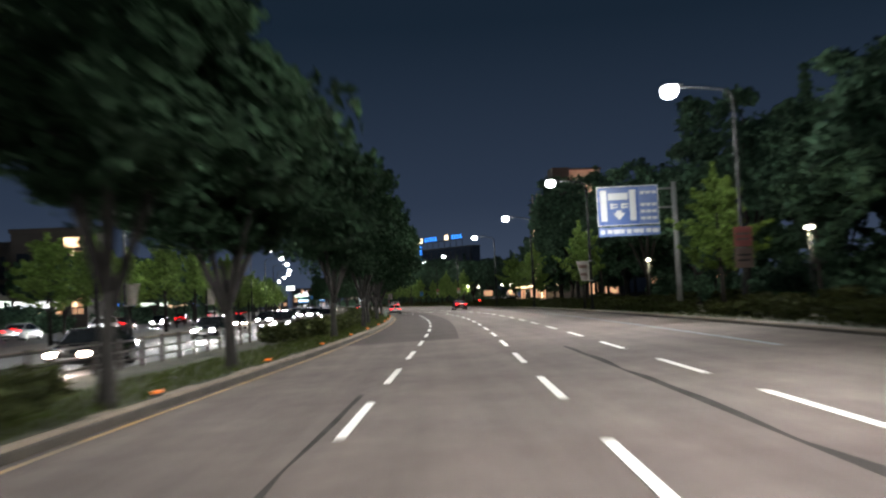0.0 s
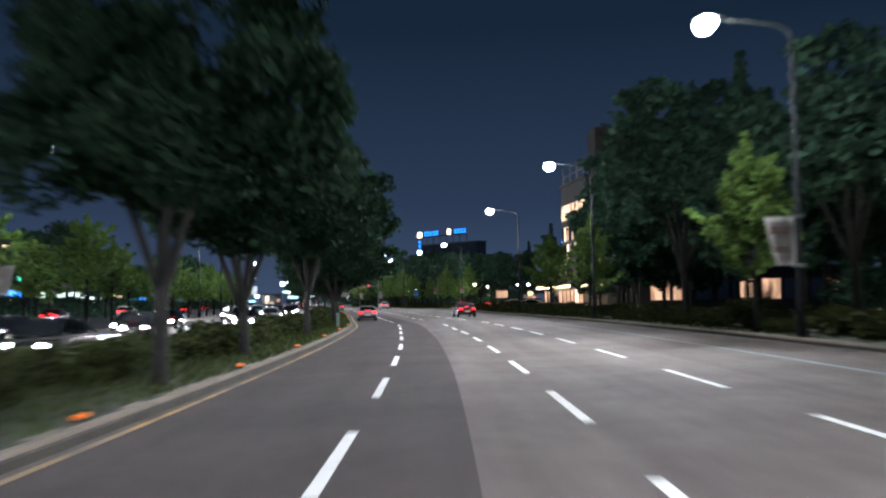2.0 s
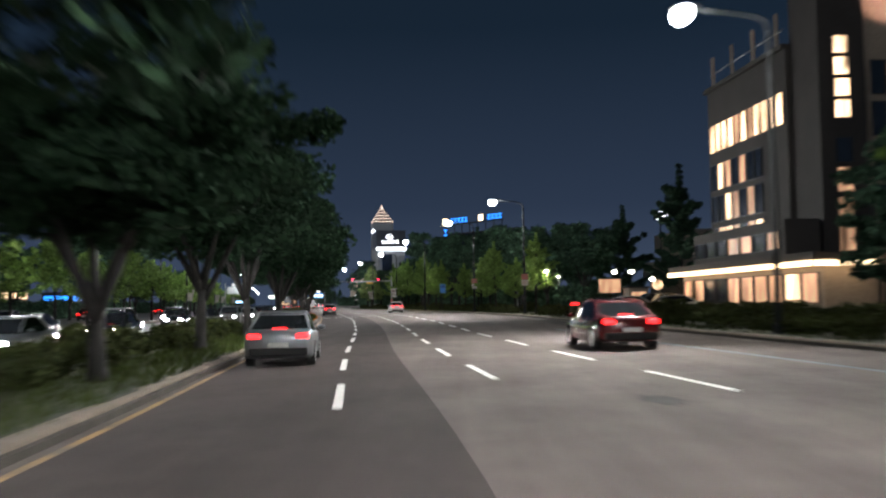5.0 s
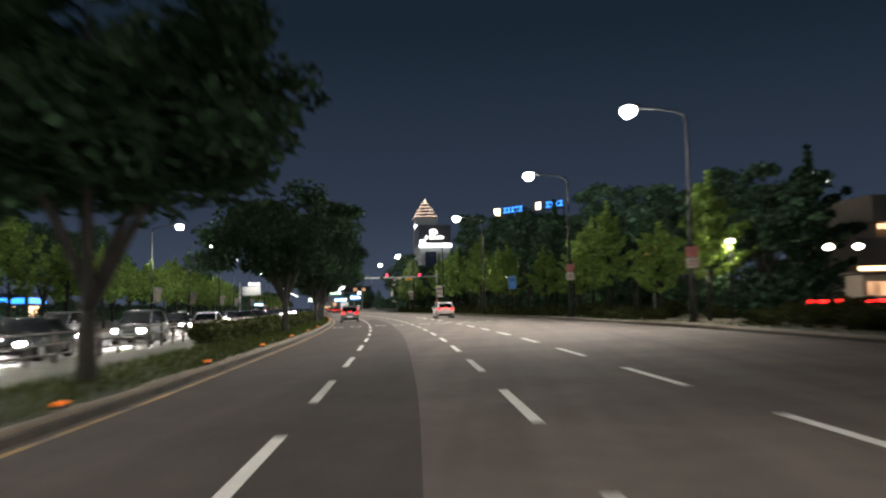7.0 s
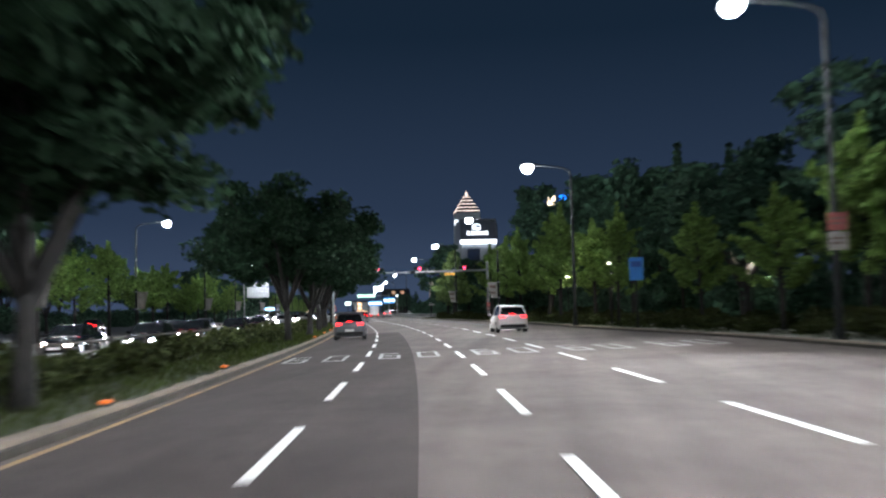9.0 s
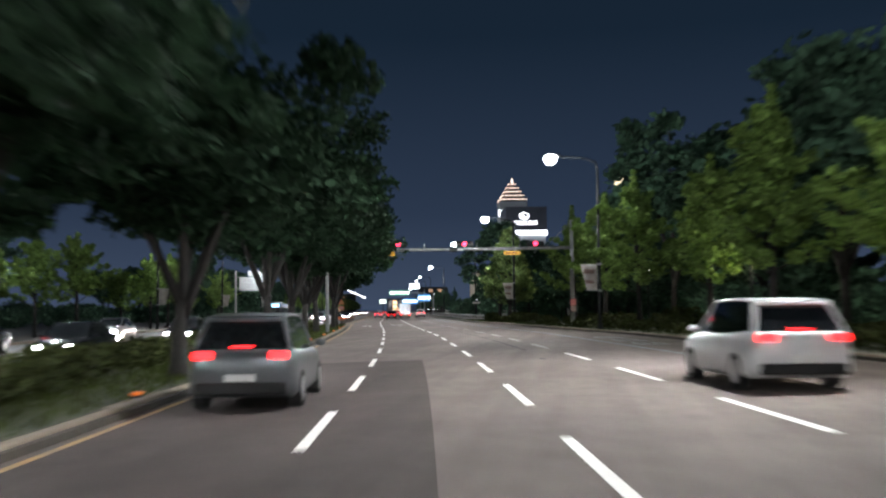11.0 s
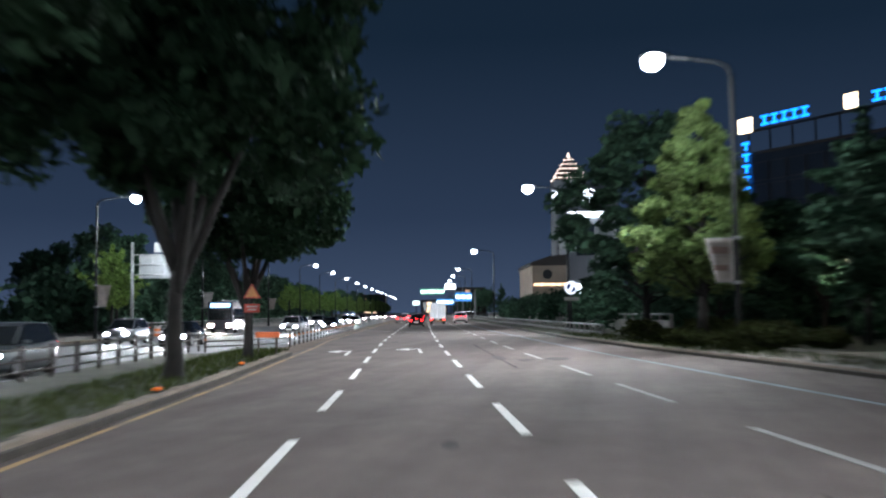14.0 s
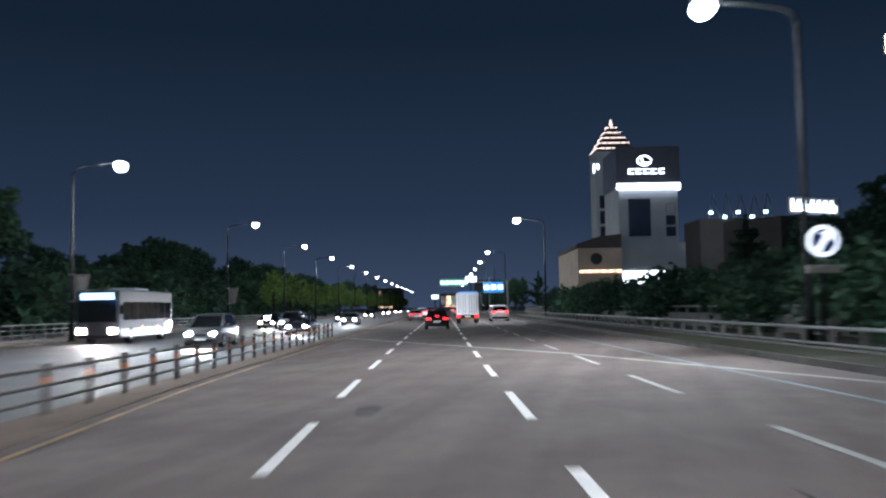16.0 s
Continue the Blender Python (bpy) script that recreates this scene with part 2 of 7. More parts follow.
M_NOTICE_BLUE = material("sign_sheet_bright_blue", (0.03, 0.18, 0.52), 0.4, 0, 0.08, 3, 40, 0)
M_SIGN_PALE = material("sign_sheet_pale_blue", (0.075, 0.13, 0.31), 0.4, 0, 0.08, 3, 40, 0)
M_SIGN_WHITE = material("sign_sheet_white", (0.50, 0.52, 0.54), 0.4, 0, 0.05, 3, 40, 0)
M_SIGN_YELLOW = material("sign_sheet_yellow", (0.80, 0.36, 0.01), 0.45, 0, 0.08, 3, 40, 0)
M_SIGN_BACK = material("sign_back_aluminium", (0.22, 0.23, 0.24), 0.45, 0.35, 0.1, 2, 40, 0.05)
M_CLOTH = material("banner_cloth", (0.42, 0.39, 0.37), 0.8, 0, 0.18, 2.5, 25, 0.15)
M_PINK = material("notice_pink", (0.42, 0.13, 0.12), 0.6, 0, 0.2, 3, 25, 0.1)
M_WALL_DARK = material("facade_dark_stone", (0.055, 0.047, 0.043), 0.7, 0, 0.2, 0.3, 9, 0.2)
M_WALL_WARM = material("facade_beige_render", (0.42, 0.34, 0.27), 0.85, 0, 0.12, 0.3, 9, 0.2)
M_WALL_PALE = material("facade_pale_panels", (0.42, 0.44, 0.47), 0.6, 0, 0.1, 0.2, 9, 0.1)
M_WALL_GLASS = material("facade_glass_dark", (0.03, 0.04, 0.055), 0.12, 0, 0.2, 0.2, 5, 0, spec=0.8)


def glass(name, color, rough=0.06):
    m = material(name, color, rough, 0, 0.1, 2, 40, 0, spec=0.8)
    return m


M_GLASS = glass("car_glass", (0.012, 0.014, 0.016))


# ---- mesh helpers ----
def mesh_object(name, verts, faces, mat, parent=None, smooth=False):
    me = bpy.data.meshes.new(name)
    me.from_pydata(verts, [], faces)
    me.materials.append(mat)
    if smooth:
        me.polygons.foreach_set("use_smooth", [True] * len(me.polygons))
    ob = new(name, me)
    if parent:
        ob.parent = parent
    return ob


def part(name, bm, mat, parent=None, label="", smooth=False):
    me = bpy.data.meshes.new(name)
    bm.normal_update()
    bm.to_mesh(me)
    bm.free()
    me.materials.append(mat)
    if smooth:
        me.polygons.foreach_set("use_smooth", [True] * len(me.polygons))
    ob = new(name, me)
    if parent:
        ob.parent = parent
    return tagged(ob, label)


def thing(name, label, category, group="", kind="", m=None):
    ob = tagged(new(name), label, category, group, kind)
    if m is not None:
        ob.matrix_basis = m
    return ob


def box(bm, x0, x1, y0, y1, z0, z1, bevel=0.0):
    vs = [bm.verts.new(p) for p in ((x0, y0, z0), (x1, y0, z0), (x1, y1, z0), (x0, y1, z0), (x0, y0, z1), (x1, y0, z1), (x1, y1, z1), (x0, y1, z1))]
    fs = [bm.faces.new([vs[i] for i in f]) for f in ((3, 2, 1, 0), (4, 5, 6, 7), (0, 1, 5, 4), (1, 2, 6, 5), (2, 3, 7, 6), (3, 0, 4, 7))]
    if bevel:
        es = list({e for f in fs for e in f.edges})
        bmesh.ops.bevel(bm, geom=es, offset=bevel, segments=2, affect="EDGES", profile=0.5)
    return bm


def boxes(*args, bevel=0.0):
    bm = bmesh.new()
    for a in args:
        box(bm, *a, bevel=bevel)
    return bm


def tube(bm, pts, radii, n=8, cap=True):
    """A round tube through the points with a radius at each."""
    pts = [Vector(p) for p in pts]
    rings = []
    for i, p in enumerate(pts):
        d = (pts[min(i + 1, len(pts) - 1)] - pts[max(i - 1, 0)]).normalized()
        a = d.orthogonal().normalized() if abs(d.z) > 0.95 else d.cross(Vector((0, 0, 1))).normalized()
        if abs(d.z) > 0.95:
            a = (Vector((1, 0, 0)) - d * d.x).normalized()
        b = d.cross(a)
        rings.append([bm.verts.new(p + (a * math.cos(2 * math.pi * k / n) + b * math.sin(2 * math.pi * k / n)) * radii[i]) for k in range(n)])
    for r, q in zip(rings, rings[1:]):
        for k in range(n):
            bm.faces.new((r[k], r[(k + 1) % n], q[(k + 1) % n], q[k]))
    if cap:
        bm.faces.new(rings[0][::-1])
        bm.faces.new(rings[-1])
    return bm


def loft(bm, rings, cap=True):
    made = [[bm.verts.new(p) for p in r] for r in rings]
    n = len(made[0])
    for r, q in zip(made, made[1:]):
        for k in range(n):
            bm.faces.new((r[k], r[(k + 1) % n], q[(k + 1) % n], q[k]))
    if cap:
        bm.faces.new(made[0][::-1])
        bm.faces.new(made[-1])
    return bm


def disc(bm, c, axis, r, depth, n=24, rx=1.0):
    """A round plate, its face towards axis."""
    axis = Vector(axis).normalized()
    a = axis.orthogonal().normalized()
    if abs(axis.z) < 0.9:
        a = axis.cross(Vector((0, 0, 1))).normalized()
    b = axis.cross(a)
    c = Vector(c)
    ring = [c + (a * math.cos(2 * math.pi * k / n) * rx + b * math.sin(2 * math.pi * k / n)) * r for k in range(n)]
    return loft(bm, [[p - axis * depth for p in ring], ring])


def ball(bm, c, rx, ry, rz, nu=12, nv=8, top=1.0, bottom=-1.0):
    rings = []
    for j in range(nv + 1):
        t = bottom + (top - bottom) * j / nv
        r = math.sqrt(max(0.0004, 1 - t * t))
        rings.append([Vector(c) + Vector((rx * r * math.cos(2 * math.pi * k / nu), ry * r * math.sin(2 * math.pi * k / nu), rz * t)) for k in range(nu)])
    return loft(bm, rings)


def ribbon(name, s0, s1, ua, ub, z, mat, step=3.0, parent=None, thick=0.0):
    """A strip along the road between two offsets, each a number or a function of s; z a number or a function of s and u."""
    fa = ua if callable(ua) else (lambda s: ua)
    fb = ub if callable(ub) else (lambda s: ub)
    fz = z if callable(z) else (lambda s, u: z)
    n = max(1, int(math.ceil((s1 - s0) / step)))
    verts, faces = [], []
    for i in range(n + 1):
        s = s0 + (s1 - s0) * i / n
        a, b = fa(s), fb(s)
        verts += [place(s, a, fz(s, a)), place(s, b, fz(s, b))]
        if thick:
            verts += [place(s, b, fz(s, b) - thick), place(s, a, fz(s, a) - thick)]
    k = 4 if thick else 2
    for i in range(n):
        p, q = i * k, (i + 1) * k
        for j in range(k if thick else 1):
            faces.append((p + j, p + (j + 1) % k, q + (j + 1) % k, q + j))
    if thick:
        faces += [(0, 3, 2, 1), (n * k, n * k + 1, n * k + 2, n * k + 3)]
    return mesh_object(name, verts, faces, mat, parent)


S0, S1 = -60.0, 1200.0

# ---- setting ----
ground = mesh_object("ground", [(-3500, -1500, -0.45), (3500, -1500, -0.45), (3500, 4500, -0.45), (-3500, 4500, -0.45)], [(0, 1, 2, 3)], M_GROUND)
tagged(ground, "dark unlit ground reaching the horizon", "ground", kind="structure")
road = ribbon("road", S0, S1, lambda s: left_edge(s) - 0.35, lambda s: right_edge(s) + 0.05, lambda s, u: 0.02 * u, M_ASPHALT, thick=0.3)
tagged(road, "worn grey-brown asphalt road with four lanes", "road", kind="structure")
opp_road = ribbon("opposite_road", S0, S1, opp_edge, median_far, -0.12, M_OPP, thick=0.3)
tagged(opp_road, "opposite carriageway of grey asphalt", "road", kind="structure")
median = ribbon("median", S0, 331, lambda s: median_far(s) + 0.0, lambda s: left_edge(s) - 0.5, lambda s, u: 0.07 if s < 330 else -0.02, M_SOIL, thick=0.3)
tagged(median, "planted central reservation of dark grass and soil", "median", kind="structure")
median_paving = ribbon("median_paving", 331, S1, lambda s: median_far(s), lambda s: left_edge(s) - 0.36, lambda s, u: -0.1, M_TAN, thick=0.3)
tagged(median_paving, "worn brown asphalt strip under the bridge fence", "median", kind="structure")
pavement_r = ribbon("pavement_right", S0, S1, lambda s: right_edge(s) + 0.22, lambda s: right_edge(s) + 4.2, lambda s, u: verge_z(s), M_PAVE, thick=0.4)
tagged(pavement_r, "block pavement with planted verge", "pavement", kind="structure")
land_r = ribbon("park_ground", S0, 620, lambda s: right_edge(s) + 4.2, lambda s: 90.0, lambda s, u: verge_z(s) - 0.03, M_SOIL, step=8, thick=0.4)
tagged(land_r, "dark grassy park ground under the trees", "ground", kind="structure")
pavement_l = ribbon("pavement_left", S0, S1, -28.0, opp_edge - 0.2, 0.03, M_PAVE, thick=0.4)
tagged(pavement_l, "pavement on the far side of the street", "pavement", kind="structure")
land_l = ribbon("frontage_ground", S0, 620, -120.0, -28.0, 0.0, M_OPP, step=8, thick=0.3)
tagged(land_l, "asphalt forecourt behind the far pavement", "ground", kind="structure")
apron = ribbon("driveway_apron", 185.5, 200.5, lambda s: right_edge(s) + 0.1, lambda s: 26.0, lambda s, u: verge_z(s) + 0.012, material("apron_concrete", (0.26, 0.225, 0.19), 0.9, 0, 0.25, 0.9, 20, 0.3), step=2.5)
tagged(apron, "pale concrete driveway apron across the pavement", "driveway", kind="structure")
side_path = ribbon("side_path", 312.5, 316.8, lambda s: right_edge(s) + 0.3, lambda s: 24.0, lambda s, u: verge_z(s) + 0.012, bpy.data.materials["apron_concrete"], step=1.5)
tagged(side_path, "pale concrete side path crossing the verge", "path", kind="structure")
bridge_verge = ribbon("bridge_verge", 338, 520, lambda s: right_edge(s) + 0.26, lambda s: right_edge(s) + 4.1, lambda s, u: verge_z(s) + 0.012, M_SOIL, step=3.0)
tagged(bridge_verge, "dark earthy strip between the road and the railing", "verge", kind="structure")
patch = ribbon("asphalt_patch", 37.2, 257.6, lambda s: left_edge(s) + 0.02, knots((37, -0.03), (65, -0.07), (98, -0.17), (148, 0.05), (161, 0.10), (184, 0.06), (257, -0.04)), lambda s, u: 0.02 * u + 0.004, M_PATCH)
tagged(patch, "newer darker asphalt overlay with a straight seam", "road", kind="structure")

# ---- street lamps ----
def street_lamp(power=0.0, height=10.3, arm=2.85, lens=0.36, glow=2100.0):
    """The arm reaches along local -x."""
    lamp = thing("street_lamp", "tall grey steel street lamp with lit white head", "street lamp", "street lamps along the road")
    bm = tube(bmesh.new(), [(0, 0, 0), (0, 0, 0.9), (0, 0, height - 0.5)], [0.13, 0.12, 0.075], 10)
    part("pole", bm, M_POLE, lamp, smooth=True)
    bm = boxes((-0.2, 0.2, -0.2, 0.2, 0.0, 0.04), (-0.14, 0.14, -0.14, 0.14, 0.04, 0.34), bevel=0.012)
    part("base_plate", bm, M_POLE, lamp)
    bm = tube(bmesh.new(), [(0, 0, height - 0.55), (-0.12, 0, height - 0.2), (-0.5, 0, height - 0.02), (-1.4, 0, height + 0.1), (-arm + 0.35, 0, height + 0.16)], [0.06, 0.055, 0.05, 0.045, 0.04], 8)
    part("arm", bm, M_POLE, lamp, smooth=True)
    bm = ball(bmesh.new(), (-arm + 0.1, 0, height + 0.24), 0.56, 0.30, 0.10, 14, 6, 1, -0.5)
    head = part("head", bm, M_DARKMETAL, lamp, "grey lamp head", True)
    # Lens swollen to a near-full ball: the lamp's glare put into its shape.
    bm = ball(bmesh.new(), (-arm, 0, height + 0.02), lens * 1.08, lens, lens, 16, 10, 0.72, -1)
    part("lens", bm, M_LENS if power else M_LENS_FAR, head, "glowing white lens enlarged by its glare", True)
    if power:
        for way in (-1, 1):
            ld = bpy.data.lights.new("lamp_light", "SPOT")
            ld.energy, ld.color, ld.spot_size, ld.spot_blend, ld.shadow_soft_size = power, (0.96, 0.985, 1.0), radians(92), 1.0, 0.2
            lo = new("lamp_light", ld)
            lo.parent = lamp
            lo.matrix_basis = pose(-arm, 0, height - 0.46, 33 * way, 38, 0)
    if glow:
        ld = bpy.data.lights.new("lamp_glow", "POINT")
        ld.energy, ld.color, ld.shadow_soft_size = glow, (0.96, 0.99, 0.97), 0.25
        lo = new("lamp_glow", ld)
        lo.parent = lamp
        lo.location = (-arm - 0.25, 0, height - 0.95)
    return lamp


lamp_near = street_lamp(LAMP_POWER)
lamp_left = street_lamp(LAMP_POWER * 0.34, glow=3400.0)
lamp_mid = street_lamp(lens=0.32, glow=3000.0)
lamp_far = street_lamp(lens=0.3, glow=0.0)
right_lamps = [(38.6, 12.9), (5.0, 12.4), (-28.0, 12.4), (71.7, 11.45), (104.2, 11.3), (135.6, 12.2), (192.5, 14.05), (215.2, 12.85), (247.9, 11.2), (283.2, 11.3), (321.2, 11.65),
               (356.5, 11.35), (427.5, 11.2), (522, 10.9), (557, 10.9), (592, 10.9), (630, 10.9), (668, 10.9), (706, 10.9), (745, 10.9)]
for s, u in right_lamps[1:]:
    src = lamp_near if s < 440 else (lamp_mid if s < 680 else lamp_far)
    copy_thing(src, turned(s, u, verge_z(s)))
lamp_near.matrix_basis = turned(38.6, 12.9, verge_z(38.6))
left_lamps = [8, -20, 36.5, 65.7, 93.6, 138.8, 165.8, 191.6, 223.8, 250.2, 278.4, 320.6, 358.4, 384, 424.5, 459, 491, 526, 561, 597, 633, 669, 705, 742, 780, 820]
for s in left_lamps[1:]:
    head_u = -20.9 if s < 300 else (-20.4 if s < 370 else -18.5)
    src = lamp_left if s < 400 else (lamp_mid if s < 680 else lamp_far)
    copy_thing(src, turned(s, head_u - 2.85, 0.03, 180))
lamp_left.matrix_basis = turned(8, -23.75, 0.03, 180)
lamp_mid.matrix_basis = turned(486.5, 10.9, verge_z(486))
lamp_far.matrix_basis = turned(857, -21.3, 0.03, 180)


# ---- signs ----
def guide_sign():
    t = thing("direction_sign", "blue overhead-style direction sign on a grey roadside pole", "road sign")
    part("pole", tube(bmesh.new(), [(0, 0, 0), (0, 0, 7.35)], [0.16, 0.14], 14), M_STEEL, t, "galvanised pole", True)
    part("base_plate", boxes((-0.28, 0.28, -0.28, 0.28, 0, 0.05), bevel=0.01), M_STEEL, t)
    for z in (5.95, 7.0):
        part("arm", tube(bmesh.new(), [(0, 0, z), (-4.2, 0, z)], [0.05, 0.045], 8), M_STEEL, t, smooth=True)
    board = part("panel", boxes((-4.35, -0.92, -0.10, -0.06, 5.02, 7.22), bevel=0.015), M_SIGN_BLUE, t, "blue panel with a white arrow and a lane diagram")
    part("backing", boxes((-4.25, -1.02, -0.055, -0.02, 5.1, 7.14), bevel=0.01), M_SIGN_BACK, t)
    part("border", boxes((-4.35, -0.92, -0.106, -0.101, 7.18, 7.22), (-4.35, -0.92, -0.106, -0.101, 5.02, 5.06), (-4.35, -4.31, -0.106, -0.101, 5.06, 7.18), (-0.96, -0.92, -0.106, -0.101, 5.06, 7.18)), M_SIGN_WHITE, board)
    part("side_field", boxes((-2.02, -0.97, -0.106, -0.101, 5.08, 7.16)), M_SIGN_PALE, board)
    for x in (-4.15, -2.52):
        part("white_band", boxes((x, x + 0.34, -0.110, -0.101, 5.28, 7.0)), M_SIGN_WHITE, board)
    part("white_band", boxes((-3.72, -2.62, -0.110, -0.101, 6.46, 6.84)), M_SIGN_WHITE, board)
    bm = bmesh.new()
    vs = [(-3.28, 5.86), (-2.98, 5.86), (-2.98, 5.72), (-2.78, 5.72), (-3.13, 5.34), (-3.48, 5.72), (-3.28, 5.72)]
    loft(bm, [[(x, -0.101, z) for x, z in vs], [(x, -0.110, z) for x, z in vs]])
    part("arrow", bm, M_SIGN_WHITE, board)
    for x in (-3.62, -3.02):
        part("text_bar", boxes((x, x + 0.4, -0.108, -0.101, 6.16, 6.24), (x, x + 0.4, -0.108, -0.101, 6.0, 6.08), (x + 0.05, x + 0.13, -0.108, -0.101, 5.95, 6.28)), M_SIGN_WHITE, board)
    for i in range(3):
        for j in range(4):
            part("text_bar", boxes((-1.92 + i * 0.32, -1.68 + i * 0.32, -0.112, -0.107, 5.3 + j * 0.38 + (0.3 if j > 2 else 0), 5.46 + j * 0.38 + (0.3 if j > 2 else 0))), M_SIGN_WHITE, board)
    low = part("lower_panel", boxes((-4.32, -0.9, -0.10, -0.06, 4.42, 4.94), bevel=0.015), M_SIGN_PALE, t, "pale blue strip with white lettering bars")
    for i in range(9):
        w = 0.22 + 0.06 * ((i * 7) % 3)
        part("text_bar", boxes((-4.2 + i * 0.36, -4.2 + i * 0.36 + w, -0.106, -0.101, 4.56 + 0.02 * (i % 2), 4.8)), M_SIGN_WHITE, low)
    return t


guide_sign().matrix_basis = turned(48.9, 12.5, verge_z(48.9))


def blue_board(m):
    t = thing("blue_notice_sign", "small blue rectangular sign on a thin pole", "road sign", m=m)
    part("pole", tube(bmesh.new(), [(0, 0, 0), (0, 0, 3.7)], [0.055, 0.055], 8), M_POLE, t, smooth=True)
    panel = part("panel", boxes((-0.38, 0.38, -0.08, -0.05, 2.5, 3.7), bevel=0.02), M_NOTICE_BLUE, t, "blue panel")
    part("band", boxes((-0.28, 0.28, -0.086, -0.081, 3.2, 3.5)), M_SIGN_BLUE, panel)


blue_board(turned(236.0, 12.05, verge_z(236)))


def round_sign(m):
    """The white round board with a dark slanting arrow, on a lamp's pole."""
    t = thing("lit_round_sign", "round white lit sign with a dark slanting arrow on a pole", "road sign", m=m)
    d = part("disc", disc(bmesh.new(), (0, -0.2, 3.05), (0, -1, 0), 0.46, 0.08, 32), glowing("round_sign_white", (0.86, 0.90, 1.0), 1.5), t, "glowing white disc")
    bm = bmesh.new()
    ring = [(0.34 * math.cos(a), 0.34 * math.sin(a)) for a in [2 * math.pi * k / 28 for k in range(28)]]
    loft(bm, [[(x, -0.201, 3.05 + z) for x, z in ring], [(x, -0.206, 3.05 + z) for x, z in ring]])
    part("dark_field", bm, M_SIGN_BLUE, d)
    bm = bmesh.new()
    vs = [(-0.30, -0.30), (-0.10, -0.38), (0.14, 0.06), (0.26, -0.03), (0.28, 0.33), (-0.12, 0.24), (0.0, 0.15)]
    loft(bm, [[(x, -0.208, 3.05 + z) for x, z in vs], [(x, -0.214, 3.05 + z) for x, z in vs]])
    part("arrow", bm, bpy.data.materials["round_sign_white"], d)
    part("bracket", boxes((-0.1, 0.1, -0.14, -0.075, 2.5, 3.3), bevel=0.01), M_STEEL, t)
    part("flasher_box", boxes((-0.5, 0.5, -0.24, -0.1, 2.12, 2.36), bevel=0.03), M_CLOTH, t)
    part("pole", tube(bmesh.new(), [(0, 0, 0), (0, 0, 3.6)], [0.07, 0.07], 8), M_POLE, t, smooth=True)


round_sign(turned(355.4, 11.35, verge_z(355)))


M_PRINT = material("banner_print", (0.24, 0.17, 0.15), 0.8, 0, 0.3, 3.0, 25, 0.1)


def banner(m, z0=2.35, z1=3.9, tone=None):
    """A pair of tapering cloth banners with cross bars, hung on a lamp's pole."""
    t = thing("pole_banner", "pale printed cloth banner hung from a lamp pole", "banner", "banners on the lamp poles", m=m)
    for side in (-1,):
        bm = bmesh.new()
        n, rows = 6, 8
        grid = [[bm.verts.new((side * (0.13 + (0.98 - 0.34 * (1 - j / rows)) * i / n * 1.0), -0.04 * math.sin(i * 1.3 + j * 0.5), z0 + (z1 - z0) * j / rows)) for i in range(n + 1)] for j in range(rows + 1)]
        for j in range(rows):
            for i in range(n):
                bm.faces.new((grid[j][i], grid[j][i + 1], grid[j + 1][i + 1], grid[j + 1][i]))
        bmesh.ops.solidify(bm, geom=bm.faces[:], thickness=0.012)
        cloth = part("cloth", bm, tone or M_CLOTH, t, smooth=True)
        part("print", boxes((side * 0.95, side * 0.3, -0.075, -0.068, z1 - 0.55, z1 - 0.3)), M_PRINT, cloth)
        part("print", boxes((side * 0.85, side * 0.35, -0.075, -0.068, z0 + 0.4, z0 + 0.6)), M_PRINT, cloth)
        part("bar", tube(bmesh.new(), [(0, 0, z1 + 0.02), (side * 1.15, 0, z1 + 0.02)], [0.018, 0.018], 6), M_STEEL, t)
        part("bar", tube(bmesh.new(), [(0, 0, z0 - 0.02), (side * 0.8, 0, z0 - 0.02)], [0.018, 0.018], 6), M_STEEL, t)
    for z in (z0 - 0.02, z1 + 0.02):
        part("clamp", boxes((-0.15, 0.15, -0.15, 0.15, z - 0.06, z + 0.06), bevel=0.02), M_STEEL, t)


for s, u in ((71.7, 11.45), (283.2, 11.3), (321.2, 11.65)):
    banner(turned(s, u, verge_z(s)))
for s in (65.7, 93.6, 250.2, 278.4, 320.6, 358.4, 384, 424.5):
    banner(turned(s, -23.75 if s < 300 else (-23.25 if s < 370 else -21.35), 0.03, 180))


def notice(m, z, w, h, mats, label):
    t = thing("pole_notice", label, "notice", m=m)
    for i, (mt, k) in enumerate(mats):
        part("panel", boxes((-w / 2, w / 2, -0.2, -0.17, z - i * h, z - i * h + h - 0.06), bevel=0.012), mt, t)
        part("text_bar", boxes((-w / 2 + 0.1, w / 2 - 0.1, -0.207, -0.202, z - i * h + h * 0.55, z - i * h + h * 0.65), (-w / 2 + 0.1, w / 2 - 0.16, -0.207, -0.202, z - i * h + h * 0.3, z - i * h + h * 0.4)), k, t)
    for zz in (z - 0.06, z + h * 0.75):
        part("clamp", boxes((-0.14, 0.14, -0.17, 0.13, zz - 0.04, zz + 0.04), bevel=0.01), M_STEEL, t)


notice(turned(192.5, 14.05, verge_z(192)), 3.15, 0.6, 0.55, [(M_PINK, M_PRINT), (M_CLOTH, M_PRINT)], "pink and white notices clamped to a lamp pole")
notice(turned(215.2, 12.85, verge_z(215)), 3.3, 0.62, 0.6, [(M_PINK, M_PRINT), (M_CLOTH, M_PRINT)], "dark and pink notices clamped to a lamp pole")
notice(turned(38.6, 12.9, verge_z(38)), 3.1, 0.8, 0.95, [(M_PINK, M_PRINT), (M_PRINT, M_WALL_DARK)], "red and beige cloth notices on a lamp pole")


